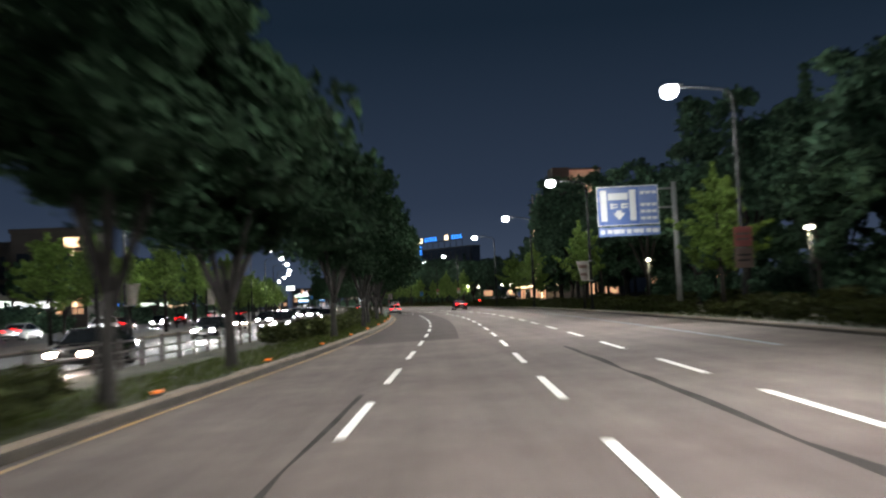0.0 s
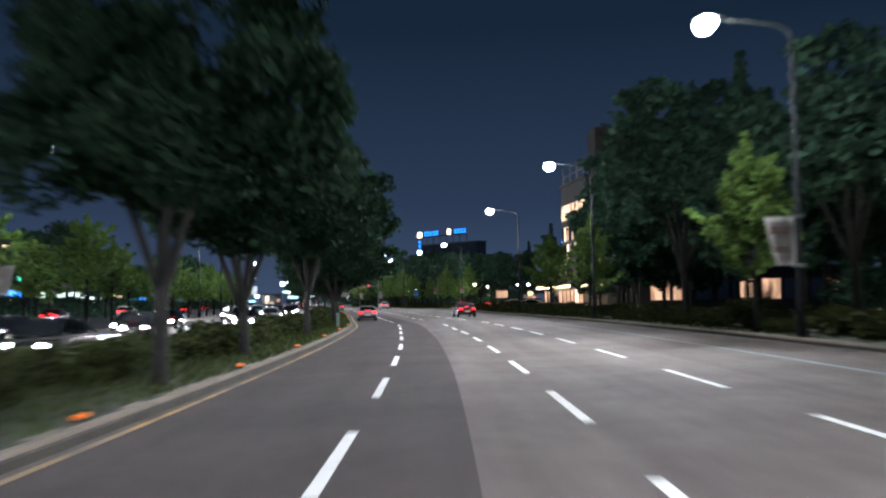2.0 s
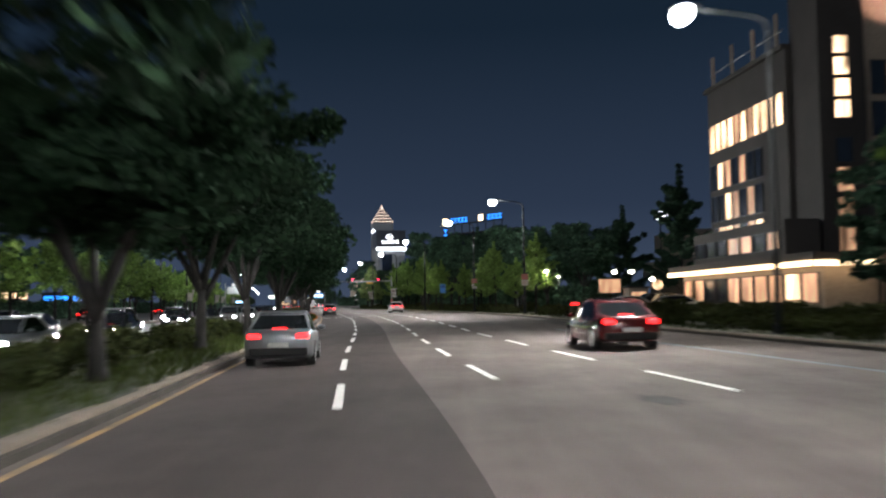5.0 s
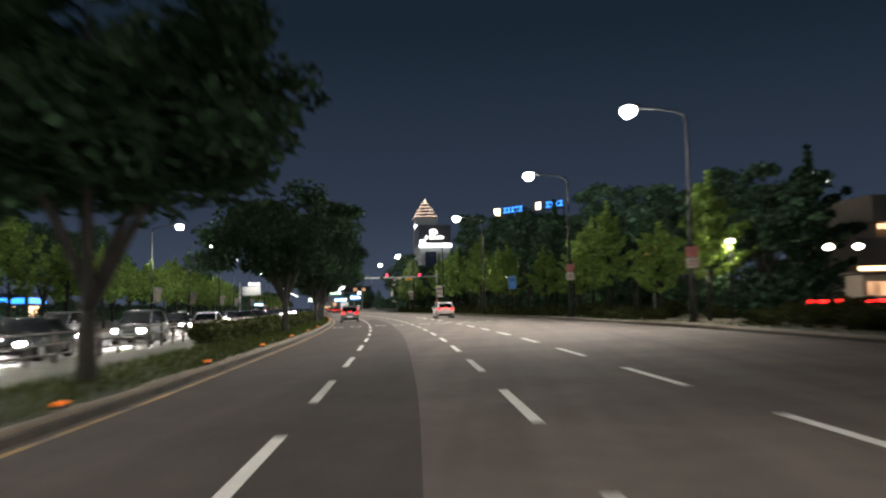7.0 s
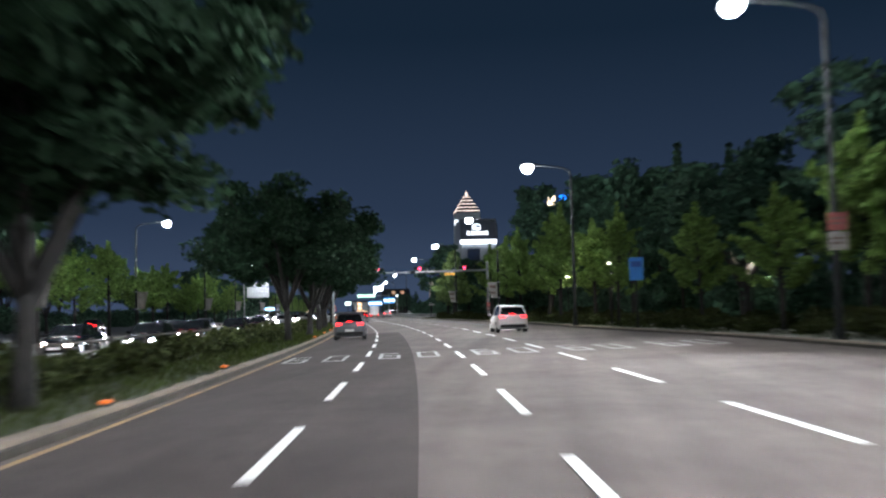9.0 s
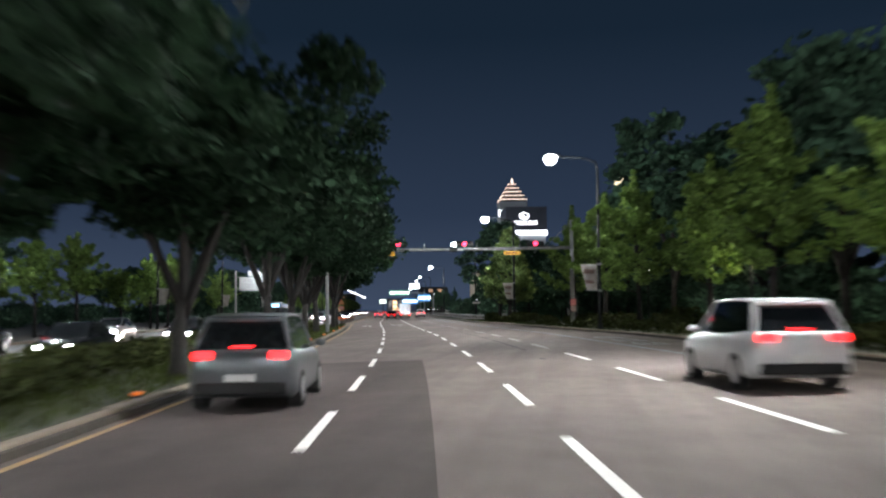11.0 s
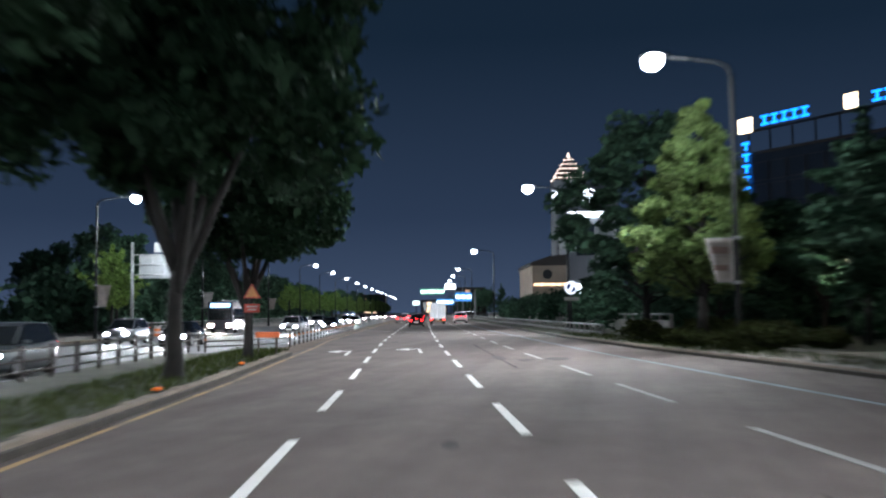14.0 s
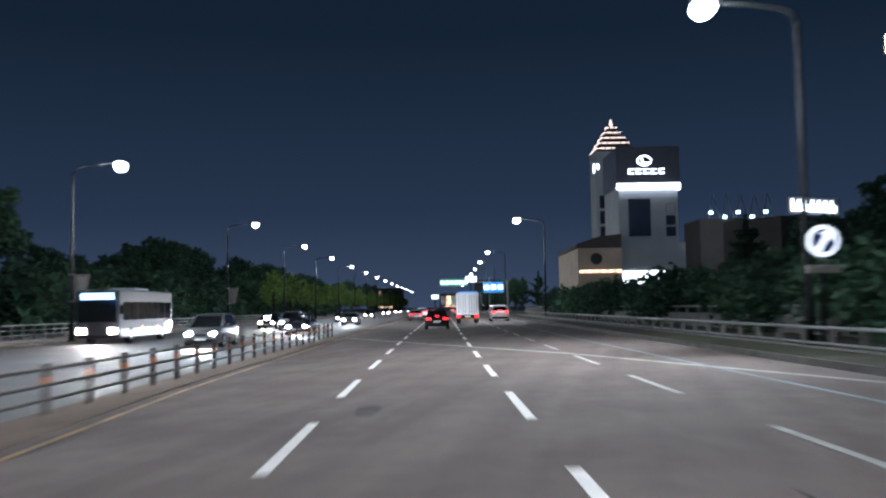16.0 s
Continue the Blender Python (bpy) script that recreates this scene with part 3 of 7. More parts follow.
# ---- signal gantry over the road ----
def gantry():
    t = thing("signal_gantry", "grey signal gantry spanning the road with red lights", "traffic signal", m=turned(294.0, 0, 0))
    zb = 5.9
    part("post", tube(bmesh.new(), [(11.85, 0, 0.3), (11.85, 0, 8.0)], [0.16, 0.125], 14), M_STEEL, t, smooth=True)
    part("post", tube(bmesh.new(), [(-5.62, 0, 0.0), (-5.62, 0, 6.1)], [0.12, 0.10], 14), M_STEEL, t, smooth=True)
    part("beam", tube(bmesh.new(), [(11.85, 0, zb + 0.1), (3, 0, zb), (-5.6, 0, zb - 0.05)], [0.125, 0.10, 0.085], 12), M_STEEL, t, smooth=True)
    part("stay_cable", tube(bmesh.new(), [(11.85, 0, 7.9), (9.9, 0, zb + 0.1)], [0.02, 0.02], 6), M_STEEL, t)
    part("base_plate", boxes((11.5, 12.2, -0.35, 0.35, 0.3, 0.4), bevel=0.02), M_STEEL, t)
    part("junction", boxes((3.05, 3.6, -0.17, 0.17, zb - 0.16, zb + 0.16), bevel=0.03), M_POLE, t)
    for u in (-0.6, 4.1, 9.2):
        hd = part("signal_head", boxes((u - 0.62, u + 0.62, -0.16, 0.06, zb + 0.2, zb + 0.58), bevel=0.05), M_BLACK, t, "black signal housing")
        part("bracket", boxes((u - 0.05, u + 0.05, -0.05, 0.05, zb + 0.08, zb + 0.24)), M_STEEL, t)
        for k, mt in ((-0.38, M_RED), (0.0, M_BLACK), (0.38, M_BLACK)):
            if mt is M_RED:
                part("red_lamp", disc(bmesh.new(), (u + 0.0, -0.18, zb + 0.39), (0, -1, 0), 0.15, 0.03, 20), M_RED, hd, "glowing red lamp")
            else:
                part("dark_lamp", disc(bmesh.new(), (u + (0.38 if k > 0 else -0.38), -0.175, zb + 0.39), (0, -1, 0), 0.14, 0.03, 20), M_BLACK, hd)
        part("visor", boxes((u - 0.17, u + 0.17, -0.36, -0.16, zb + 0.55, zb + 0.575)), M_BLACK, hd)
    for u in (-1.45, 7.5):
        b = part("yellow_board", boxes((u - 0.58, u + 0.58, -0.22, -0.17, zb - 0.42, zb - 0.14), bevel=0.02), M_SIGN_YELLOW, t, "yellow name board")
        part("text_bar", boxes((u - 0.45, u + 0.45, -0.226, -0.221, zb - 0.32, zb - 0.25)), M_BLACK, b)
        part("board_clamp", boxes((u - 0.3, u - 0.22, -0.17, 0.13, zb - 0.2, zb + 0.15), (u + 0.22, u + 0.3, -0.17, 0.13, zb - 0.2, zb + 0.15)), M_STEEL, t)
    for u in (1.25, 5.0, 8.1):
        bm = tube(bmesh.new(), [(u, 0, zb + 0.1), (u, 0, zb + 0.3), (u + 0.02, -0.06, zb + 0.42)], [0.05, 0.05, 0.035], 8)
        part("detector", bm, M_STEEL, t, smooth=True)
    part("control_box", boxes((11.58, 12.12, -0.40, -0.16, 1.35, 2.35), bevel=0.03), M_POLE, t)
    for z0, z1, mt in ((1.85, 2.3, M_PINK), (1.42, 1.8, M_PRINT)):
        part("notice", boxes((11.62, 12.0, -0.412, -0.404, z0, z1)), mt, t, "pasted paper notice")


gantry()


def back_sign(m, w, h, z, n=2):
    t = thing("road_sign_back", "back of a large grey road sign on a pole", "road sign", m=m)
    part("pole", tube(bmesh.new(), [(0, 0, 0), (0, 0, z + h + 1.0)], [0.15, 0.13], 12), M_STEEL, t, smooth=True)
    for k in range(3):
        part("arm", tube(bmesh.new(), [(0, 0, z + 0.3 + k * (h - 0.3) / 2), (w + 0.5, 0, z + 0.3 + k * (h - 0.3) / 2)], [0.05, 0.05], 8), M_STEEL, t, smooth=True)
    part("panel", boxes((0.5, w + 0.5, 0.06, 0.1, z, z + h), bevel=0.02), M_SIGN_BACK, t)
    part("upper_panel", boxes((w * 0.42, w + 0.5, 0.06, 0.1, z + h + 0.18, z + h + 0.95), bevel=0.02), M_SIGN_BACK, t)
    for k in range(5):
        x = 0.6 + (w - 0.2) * k / 4
        part("rib", boxes((x - 0.03, x + 0.03, 0.02, 0.058, z + 0.05, z + h - 0.05)), M_STEEL, t)


back_sign(turned(364, -22.3, 0.03), 4.0, 1.9, 4.6)


# ---- fences, rails, studs ----
def fence(s0, s1, u, z, step, group, studs=False, height=0.95, mat=None):
    mat = mat or M_FENCE
    n = int(round((s1 - s0) / step))
    t = thing("median_fence", "low dark metal fence with three rails along the median", "fence", group)
    post = bmesh.new()
    box(post, -0.045, 0.045, -0.045, 0.045, 0, height)
    pm = bpy.data.meshes.new("post")
    post.to_mesh(pm)
    post.free()
    pm.materials.append(mat)
    stud = bmesh.new()
    box(stud, -0.055, 0.055, -0.055, 0.055, height * 0.62, height * 0.74)
    sm = bpy.data.meshes.new("reflector")
    stud.to_mesh(sm)
    stud.free()
    sm.materials.append(M_STUD)
    for i in range(n + 1):
        s = s0 + step * i
        p = new("post", pm)
        p.parent = t
        p.matrix_basis = turned(s, u(s), z)
        if studs:
            q = new("reflector", sm)
            q.parent = p
    for zz in (0.28, 0.55, 0.85):
        bm = bmesh.new()
        tube(bm, [place(s0 + step * i, u(s0 + step * i), z + zz * height / 0.95) for i in range(n + 1)], [0.032] * (n + 1), 6)
        part("rail", bm, mat, t, smooth=True)


M_STUD = material("orange_reflector", (0.30, 0.085, 0.008), 0.35, 0, 0.1, 5, 40, 0)
fence(-30, 96, lambda s: -10.1, 0.05, 2.0, "median fences")
fence(156, 236, lambda s: -9.7, 0.05, 2.0, "median fences")
fence(306, 332, lambda s: -9.7, 0.03, 2.0, "median fences")
fence(332, 386, knots((332, -9.4), (334, -7.9), (336, -6.7), (338, -6.3), (390, -6.3)), -0.02, 2.0, "median fences", True, 0.85)


def warning_sign(m):
    """A small triangular warning sign over a plate, on a thin post."""
    t = thing("warning_sign", "small red-edged yellow triangular warning sign on a post", "road sign", m=m)
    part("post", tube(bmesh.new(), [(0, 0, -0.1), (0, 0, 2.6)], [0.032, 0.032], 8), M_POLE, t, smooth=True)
    for name, r, y, mat, label in (("triangle_board", 0.36, -0.045, M_SIGN_EDGE, "red triangular board"), ("yellow_field", 0.27, -0.052, M_SIGN_YELLOW, "yellow field")):
        tri = [(r * math.sin(k * 2.0944), 2.38 + r * math.cos(k * 2.0944)) for k in range(3)]
        bm = bmesh.new()
        loft(bm, [[(x, y, z) for x, z in tri], [(x, y + 0.006, z) for x, z in tri]])
        part(name, bm, mat, t, label)
    plate = part("plate", boxes((-0.27, 0.27, -0.05, -0.036, 1.7, 2.0), bevel=0.006), M_SIGN_EDGE, t, "red plate with pale bars")
    part("bar", boxes((-0.2, 0.2, -0.055, -0.05, 1.88, 1.93), (-0.16, 0.16, -0.055, -0.05, 1.77, 1.82)), M_CLOTH, plate)


def end_board(m):
    """A low orange board on two legs before the end of the rail."""
    t = thing("warning_board", "low orange warning board before the rail's end", "barrier", m=m)
    part("board", boxes((-0.48, 0.48, -0.03, 0.03, 0.6, 0.84), bevel=0.02), M_BOARD, t)
    for x in (-0.36, 0.36):
        part("leg", boxes((x - 0.03, x + 0.03, -0.025, 0.025, -0.08, 0.62), bevel=0.006), M_FENCE, t)
        part("foot", boxes((x - 0.05, x + 0.05, -0.22, 0.22, -0.08, -0.03), bevel=0.01), M_FENCE, t)


M_SIGN_EDGE = material("sign_red", (0.42, 0.05, 0.03), 0.5, 0, 0.15, 4, 40, 0)
M_SIGN_YELLOW = material("sign_yellow", (0.55, 0.24, 0.08), 0.5, 0, 0.15, 4, 40, 0)
M_BOARD = material("board_orange", (0.50, 0.10, 0.025), 0.55, 0, 0.2, 3, 40, 0)
warning_sign(turned(321.9, -5.6, 0.07))
end_board(turned(326.6, -5.75, 0.15))


def road_stud(m):
    t = thing("road_stud", "orange glowing delineator block on the kerb", "delineator", "delineators along the kerb", m=m)
    part("body", boxes((-0.09, 0.09, -0.07, 0.07, 0, 0.05), bevel=0.015), M_BLACK, t)
    part("lens", boxes((-0.09, 0.09, -0.07, 0.07, 0.05, 0.11), bevel=0.025), M_REFL, t, "orange lens")
    return t


stud = road_stud(turned(44.4, left_edge(44.4) - 0.5, 0.09))
for s in [14.5, 24.2, 34.3, 54.3, 65, 75.6, 85.9, 96.5, 107, 140, 150.5, 161, 171.5, 182, 192.4, 203.2, 213.5, 244, 254.5, 265, 275.9, 286.2, 297.6, 308, 318.2]:
    copy_thing(stud, turned(s, left_edge(s) - 0.5, 0.09))


def bridge_rail(name, s0, s1, u, z, label, wall, rails, post, step=2.5, wall_mat=None):
    """A wall of the given height, posts of (half length, half width, top) and rails of (height, radius) along the bridge."""
    t = thing(name, label, "railing", "bridge railings")
    n = int((s1 - s0) / step)
    bm = bmesh.new()
    loft(bm, [[place(s0 + step * i, u - 0.16, z), place(s0 + step * i, u - 0.13, z + wall), place(s0 + step * i, u + 0.13, z + wall), place(s0 + step * i, u + 0.16, z)] for i in range(n + 1)])
    part("parapet", bm, wall_mat or M_CONCRETE, t)
    pb = bmesh.new()
    loft(pb, [[(-post[0], -post[1], k), (post[0], -post[1], k), (post[0] * f, post[1], k), (-post[0] * f, post[1], k)] for k, f in ((wall, 1.0), (post[2], 0.8))])
    pm = bpy.data.meshes.new("post")
    pb.to_mesh(pm)
    pb.free()
    pm.materials.append(M_CONCRETE)
    for i in range(n + 1):
        p = new("post", pm)
        p.parent = t
        p.matrix_basis = turned(s0 + step * i, u, z, 90)
    for zz, r in rails:
        part("rail", tube(bmesh.new(), [place(s0 + step * i, u, z + zz) for i in range(n + 1)], [r] * (n + 1), 8), M_STEEL, t, smooth=True)


bridge_rail("bridge_railing", 342, 500, 11.0, verge_z(350), "low pale railing with two rails and wide posts", 0.05, ((0.14, 0.04), (0.58, 0.05)), (0.12, 0.05, 0.56), 2.0)
bridge_rail("bridge_railing", 343, 500, 15.2, verge_z(350), "outer concrete bridge parapet with a steel rail", 0.76, ((1.14, 0.05),), (0.05, 0.08, 1.12), 2.5)
bridge_rail("bridge_railing", 372, 500, -24.2, 0.03, "pale railing along the far side of the bridge", 0.12, ((0.4, 0.03), (0.68, 0.03), (0.98, 0.045)), (0.05, 0.06, 0.96), 1.5)


# ---- plants ----
def leaf_mesh(name, centres, radii, per, size, mat, seed, flat=0.6):
    """Many small bent leaves scattered through clumps: two triangles each."""
    rng = np.random.default_rng(seed)
    c = np.repeat(np.array(centres, float), per, 0)
    r = np.repeat(np.array(radii, float), per, 0)
    if r.ndim == 1:
        r = np.stack([r, r, r * flat], 1)
    d = rng.normal(size=c.shape)
    d /= np.linalg.norm(d, axis=1, keepdims=True)
    p = c + d * r * (rng.random((len(c), 1)) ** 0.45)
    a = rng.normal(size=c.shape)
    a[:, 2] *= 0.55
    a /= np.linalg.norm(a, axis=1, keepdims=True)
    b = np.cross(a, rng.normal(size=c.shape))
    b /= np.linalg.norm(b, axis=1, keepdims=True)
    k = size * (0.6 + 0.8 * rng.random((len(c), 1)))
    n = len(c)
    v = np.empty((n, 4, 3))
    v[:, 0] = p - a * k
    v[:, 1] = p + b * k * 0.55 - np.cross(a, b) * k * 0.18
    v[:, 2] = p + a * k
    v[:, 3] = p - b * k * 0.55 - np.cross(a, b) * k * 0.18
    me = bpy.data.meshes.new(name)
    me.vertices.add(n * 4)
    me.vertices.foreach_set("co", v.ravel())
    me.loops.add(n * 4)
    me.loops.foreach_set("vertex_index", np.arange(n * 4))
    me.polygons.add(n)
    me.polygons.foreach_set("loop_start", np.arange(0, n * 4, 4))
    me.update(calc_edges=True)
    me.materials.append(mat)
    return me


def street_tree(seed, height=8.0, spread=2.6, stem=2.3, mat=None, leaf=0.125, per=80, name="street_tree", label="", group=""):
    """A slender tree with rising, feathery branches in tiers."""
    rng = random.Random(seed)
    t = thing(name, label or "young green street tree lit by the lamps", "tree", group or "street trees")
    bm = bmesh.new()
    lean = rng.uniform(-0.15, 0.15)
    tube(bm, [(0, 0, -0.1), (lean * 0.3, 0, stem), (lean, 0.1, height * 0.62), (lean * 1.4, 0.05, height * 0.96)], [0.15, 0.115, 0.07, 0.015], 8)
    centres, radii = [], []
    n = 22
    for i in range(n):
        f = i / (n - 1)
        z = stem + (height - stem) * (0.0 + 0.78 * f)
        a = i * 2.4 + rng.uniform(-0.5, 0.5)
        reach = spread * (1.05 - 0.72 * f) * rng.uniform(0.6, 1.12)
        root = Vector((lean * z / height, 0, z - 0.25))
        tip = root + Vector((math.cos(a) * reach, math.sin(a) * reach, 0.25 + reach * rng.uniform(0.35, 0.75)))
        mid = (root + tip) / 2 - Vector((0, 0, 0.08))
        tube(bm, [root, mid, tip], [0.035, 0.022, 0.008], 5)
        for k, w in ((0.3, 0.34), (0.5, 0.38), (0.68, 0.33), (0.84, 0.26), (1.0, 0.16), (1.1, 0.09)):
            q = root.lerp(tip, k) + Vector((rng.uniform(-0.18, 0.18), rng.uniform(-0.18, 0.18), rng.uniform(-0.1, 0.16)))
            centres.append(q)
            radii.append(w * spread / 2.6 * rng.uniform(0.75, 1.35))
    for k in range(5):
        centres.append(Vector((lean * 1.4, 0.05, height * (0.84 + 0.04 * k))))
        radii.append(0.36 - 0.06 * k)
    part("trunk", bm, M_BARK, t, smooth=True)
    ob = new("crown", leaf_mesh("crown", centres, radii, per, leaf, mat or M_LEAF_L, seed, 0.85))
    ob.parent = t
    return t


def broad_tree(seed, height=10.0, spread=5.4, stem=2.3, per=175, leaf=0.19, mat=None, name="median_tree", label="", group="", lean=0.0, fill=1.0, skirt=0.5):
    """A broad tree whose trunk forks low into leaning limbs under a wide flat crown."""
    rng = random.Random(seed)
    t = thing(name, label or "broad tree with forked trunk and shade-darkened leaves on the median", "tree", group or "median trees")
    bm = bmesh.new()
    tube(bm, [(0, 0, -0.1), (0.03, 0.02, 0.4), (0.06, 0, stem * 0.6), (0.1, 0.05, stem)], [0.30, 0.22, 0.19, 0.17], 10)
    tube(bm, [(0.1, 0.05, stem - 0.05), (0.14, 0.02, stem + 0.5), (0.3, 0.1, stem + 1.4)], [0.17, 0.12, 0.05], 10)
    centres, radii = [], []
    for i in range(6):
        a = i * math.pi / 3 + rng.uniform(-0.4, 0.4)
        reach = spread * rng.uniform(0.5, 0.78)
        tip = Vector((math.cos(a) * reach + lean, math.sin(a) * reach, height * rng.uniform(0.66, 0.9)))
        base = Vector((0.1, 0.05, stem - 0.55 + 0.1 * i))
        m1 = base.lerp(tip, 0.35) + Vector((0, 0, 0.5))
        m2 = base.lerp(tip, 0.7) + Vector((0, 0, 0.5))
        tube(bm, [base, base.lerp(m1, 0.3), m1, m2, tip], [0.13, 0.125, 0.10, 0.065, 0.02], 7)
        for j in range(4):
            b0 = (m1, m2, tip, m1.lerp(m2, 0.5))[j]
            b1 = b0 + Vector((rng.uniform(-1, 1) * spread * 0.28, rng.uniform(-1, 1) * spread * 0.28, rng.uniform(0.1, 0.09 * height)))
            tube(bm, [b0, (b0 + b1) / 2 + Vector((0, 0, 0.15)), b1], [0.05, 0.03, 0.01], 5)
            for k in (0.55, 1.0):
                centres.append(b0.lerp(b1, k) + Vector((rng.uniform(-0.4, 0.4), rng.uniform(-0.4, 0.4), rng.uniform(-0.3, 0.4))))
                radii.append(rng.uniform(0.6, 1.15) * spread / 5.4 * fill)
    for i in range(46):
        a, r = rng.uniform(0, 6.283), spread * 0.92 * math.sqrt(rng.uniform(0.02, 1.0))
        dome = math.sqrt(max(0.0, 1 - (r / spread / 1.02) ** 2))
        h = height * (skirt + (0.93 - skirt) * dome * rng.uniform(0.1, 1.0))
        centres.append(Vector((math.cos(a) * r + lean, math.sin(a) * r, h)))
        radii.append(rng.uniform(0.55, 1.1) * spread / 5.4 * fill)
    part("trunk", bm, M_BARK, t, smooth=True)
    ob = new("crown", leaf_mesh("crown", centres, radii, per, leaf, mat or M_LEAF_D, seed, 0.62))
    ob.parent = t
    return t


def full_tree(seed, height, spread, stem, clumps, per, leaf, mat, name, label, group, cone=False):
    """A tall tree with a deep, full crown on upright limbs."""
    rng = random.Random(seed)
    t = thing(name, label, "tree", group)
    bm = bmesh.new()
    tube(bm, [(0, 0, -0.1), (0.03, 0, stem * 0.5), (0.1, 0.05, stem), (0.15, 0.1, height * 0.55), (0.1, 0, height * 0.88)], [0.30, 0.22, 0.19, 0.12, 0.02], 10)
    centres, radii = [], []
    for i in range(clumps):
        f = (i + 0.5) / clumps
        z = stem + 0.4 + (height - stem - 0.6) * f
        wide = spread * (0.35 + 0.72 * math.sin(math.pi * min(1.0, 0.16 + 0.86 * f)) ** 0.8)
        if cone:
            wide = spread * min(1.0, 0.45 + 2.6 * f) * (1.08 - 0.98 * f ** 1.15)
        a, r = i * 2.399 + rng.uniform(-0.3, 0.3), wide * math.sqrt(rng.uniform(0.15, 1.0))
        tip = Vector((math.cos(a) * r, math.sin(a) * r, z + rng.uniform(-0.5, 0.5)))
        if i % 3 == 0:
            root = Vector((0.12, 0.05, max(stem * 0.8, z - r * 0.7)))
            tube(bm, [root, (root + tip) / 2 + Vector((0, 0, 0.25)), tip], [0.07, 0.04, 0.012], 5)
        centres.append(tip)
        radii.append(rng.uniform(0.55, 1.15) * spread / 4.4 * ((1.1 - 0.55 * f) if cone else 1.0))
    part("trunk", bm, M_BARK, t, smooth=True)
    ob = new("crown", leaf_mesh("crown", centres, radii, per, leaf, mat, seed, 0.7))
    ob.parent = t
    return t


def bush(seed, lx, ly, h, per=272, leaf=0.14, mat=None, name="bush"):
    r = random.Random(seed)
    t = thing(name, "low clipped dark green bush", "bush", "bushes on the verges")
    cs, rs = [], []
    for i in range(14):
        cs.append((r.uniform(-lx, lx) * 0.7, r.uniform(-ly, ly) * 0.75, h * r.uniform(0.35, 0.62)))
        rs.append((lx * 0.55, ly * 0.42, h * 0.42))
    ob = new("foliage", leaf_mesh("foliage", cs, rs, per // 4, leaf, mat or M_HEDGE, seed))
    ob.parent = t
    bm = bmesh.new()
    tube(bm, [(0, 0, -0.05), (0.05, 0.02, h * 0.3), (0.0, 0.1, h * 0.7)], [0.04, 0.03, 0.01], 6)
    part("stem", bm, M_BARK, t)
    return t


def scatter(protos, spots, group=""):
    """Stand the prototypes and their copies at the spots (s, u, z, size)."""
    used = set()
    for i, (s, u, z, size) in enumerate(spots):
        k = i % len(protos)
        m = turned(s, u, z, (i * 137) % 360)
        if k in used:
            ob = copy_thing(protos[k], m)
        else:
            ob = protos[k]
            ob.matrix_basis = m
            used.add(k)
        ob.scale = size if isinstance(size, tuple) else (size, size, size * (1 + 0.12 * math.sin(i * 2.1)))


rng = random.Random(5)
# broad trees of the median, their unlit look put into the leaf colour
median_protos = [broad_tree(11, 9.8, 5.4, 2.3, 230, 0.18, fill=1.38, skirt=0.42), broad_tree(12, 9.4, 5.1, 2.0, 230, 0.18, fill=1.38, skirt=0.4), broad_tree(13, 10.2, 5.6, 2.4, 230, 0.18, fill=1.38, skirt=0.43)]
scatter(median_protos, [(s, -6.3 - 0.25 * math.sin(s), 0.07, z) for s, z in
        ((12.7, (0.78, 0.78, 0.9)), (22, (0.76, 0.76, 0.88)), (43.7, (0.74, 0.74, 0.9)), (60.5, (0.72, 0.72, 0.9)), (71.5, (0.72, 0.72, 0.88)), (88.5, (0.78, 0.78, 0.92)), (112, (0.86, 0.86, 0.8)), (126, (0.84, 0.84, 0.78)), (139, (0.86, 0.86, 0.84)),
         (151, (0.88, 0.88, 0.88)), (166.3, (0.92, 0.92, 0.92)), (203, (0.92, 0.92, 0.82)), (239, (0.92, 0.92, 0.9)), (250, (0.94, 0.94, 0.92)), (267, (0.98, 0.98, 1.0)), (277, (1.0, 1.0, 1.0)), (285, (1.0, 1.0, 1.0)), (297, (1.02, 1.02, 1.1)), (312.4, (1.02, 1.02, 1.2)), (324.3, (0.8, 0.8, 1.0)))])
# kerb-side trees on the right
right_protos = [street_tree(21, 8.4, 2.7), street_tree(22, 7.4, 2.5, 2.0), street_tree(23, 9.2, 2.9), street_tree(24, 7.9, 3.0, 2.2)]
spots = []
for s in (44.7, 76.5, 110, 126, 194, 200, 209, 218, 226, 234.5, 243, 252, 261, 272, 282, 291, 300):
    u = {44.7: 13.7, 76.5: 11.7, 194: 15.4, 272: 14.2, 282: 13.4, 291: 13.5, 300: 13.3, 218: 15.2, 226: 15.6, 234.5: 15.0}.get(s, right_edge(s) + 1.9 + 0.4 * math.sin(s * 1.7))
    spots.append((s, u, verge_z(s), ((1.0 if s > 292 else 1.14) if s > 278 else rng.uniform(0.95, 1.12)) if s > 248 else (rng.uniform(0.72, 0.86) if s > 130 else 0.92)))
scatter(right_protos, spots)
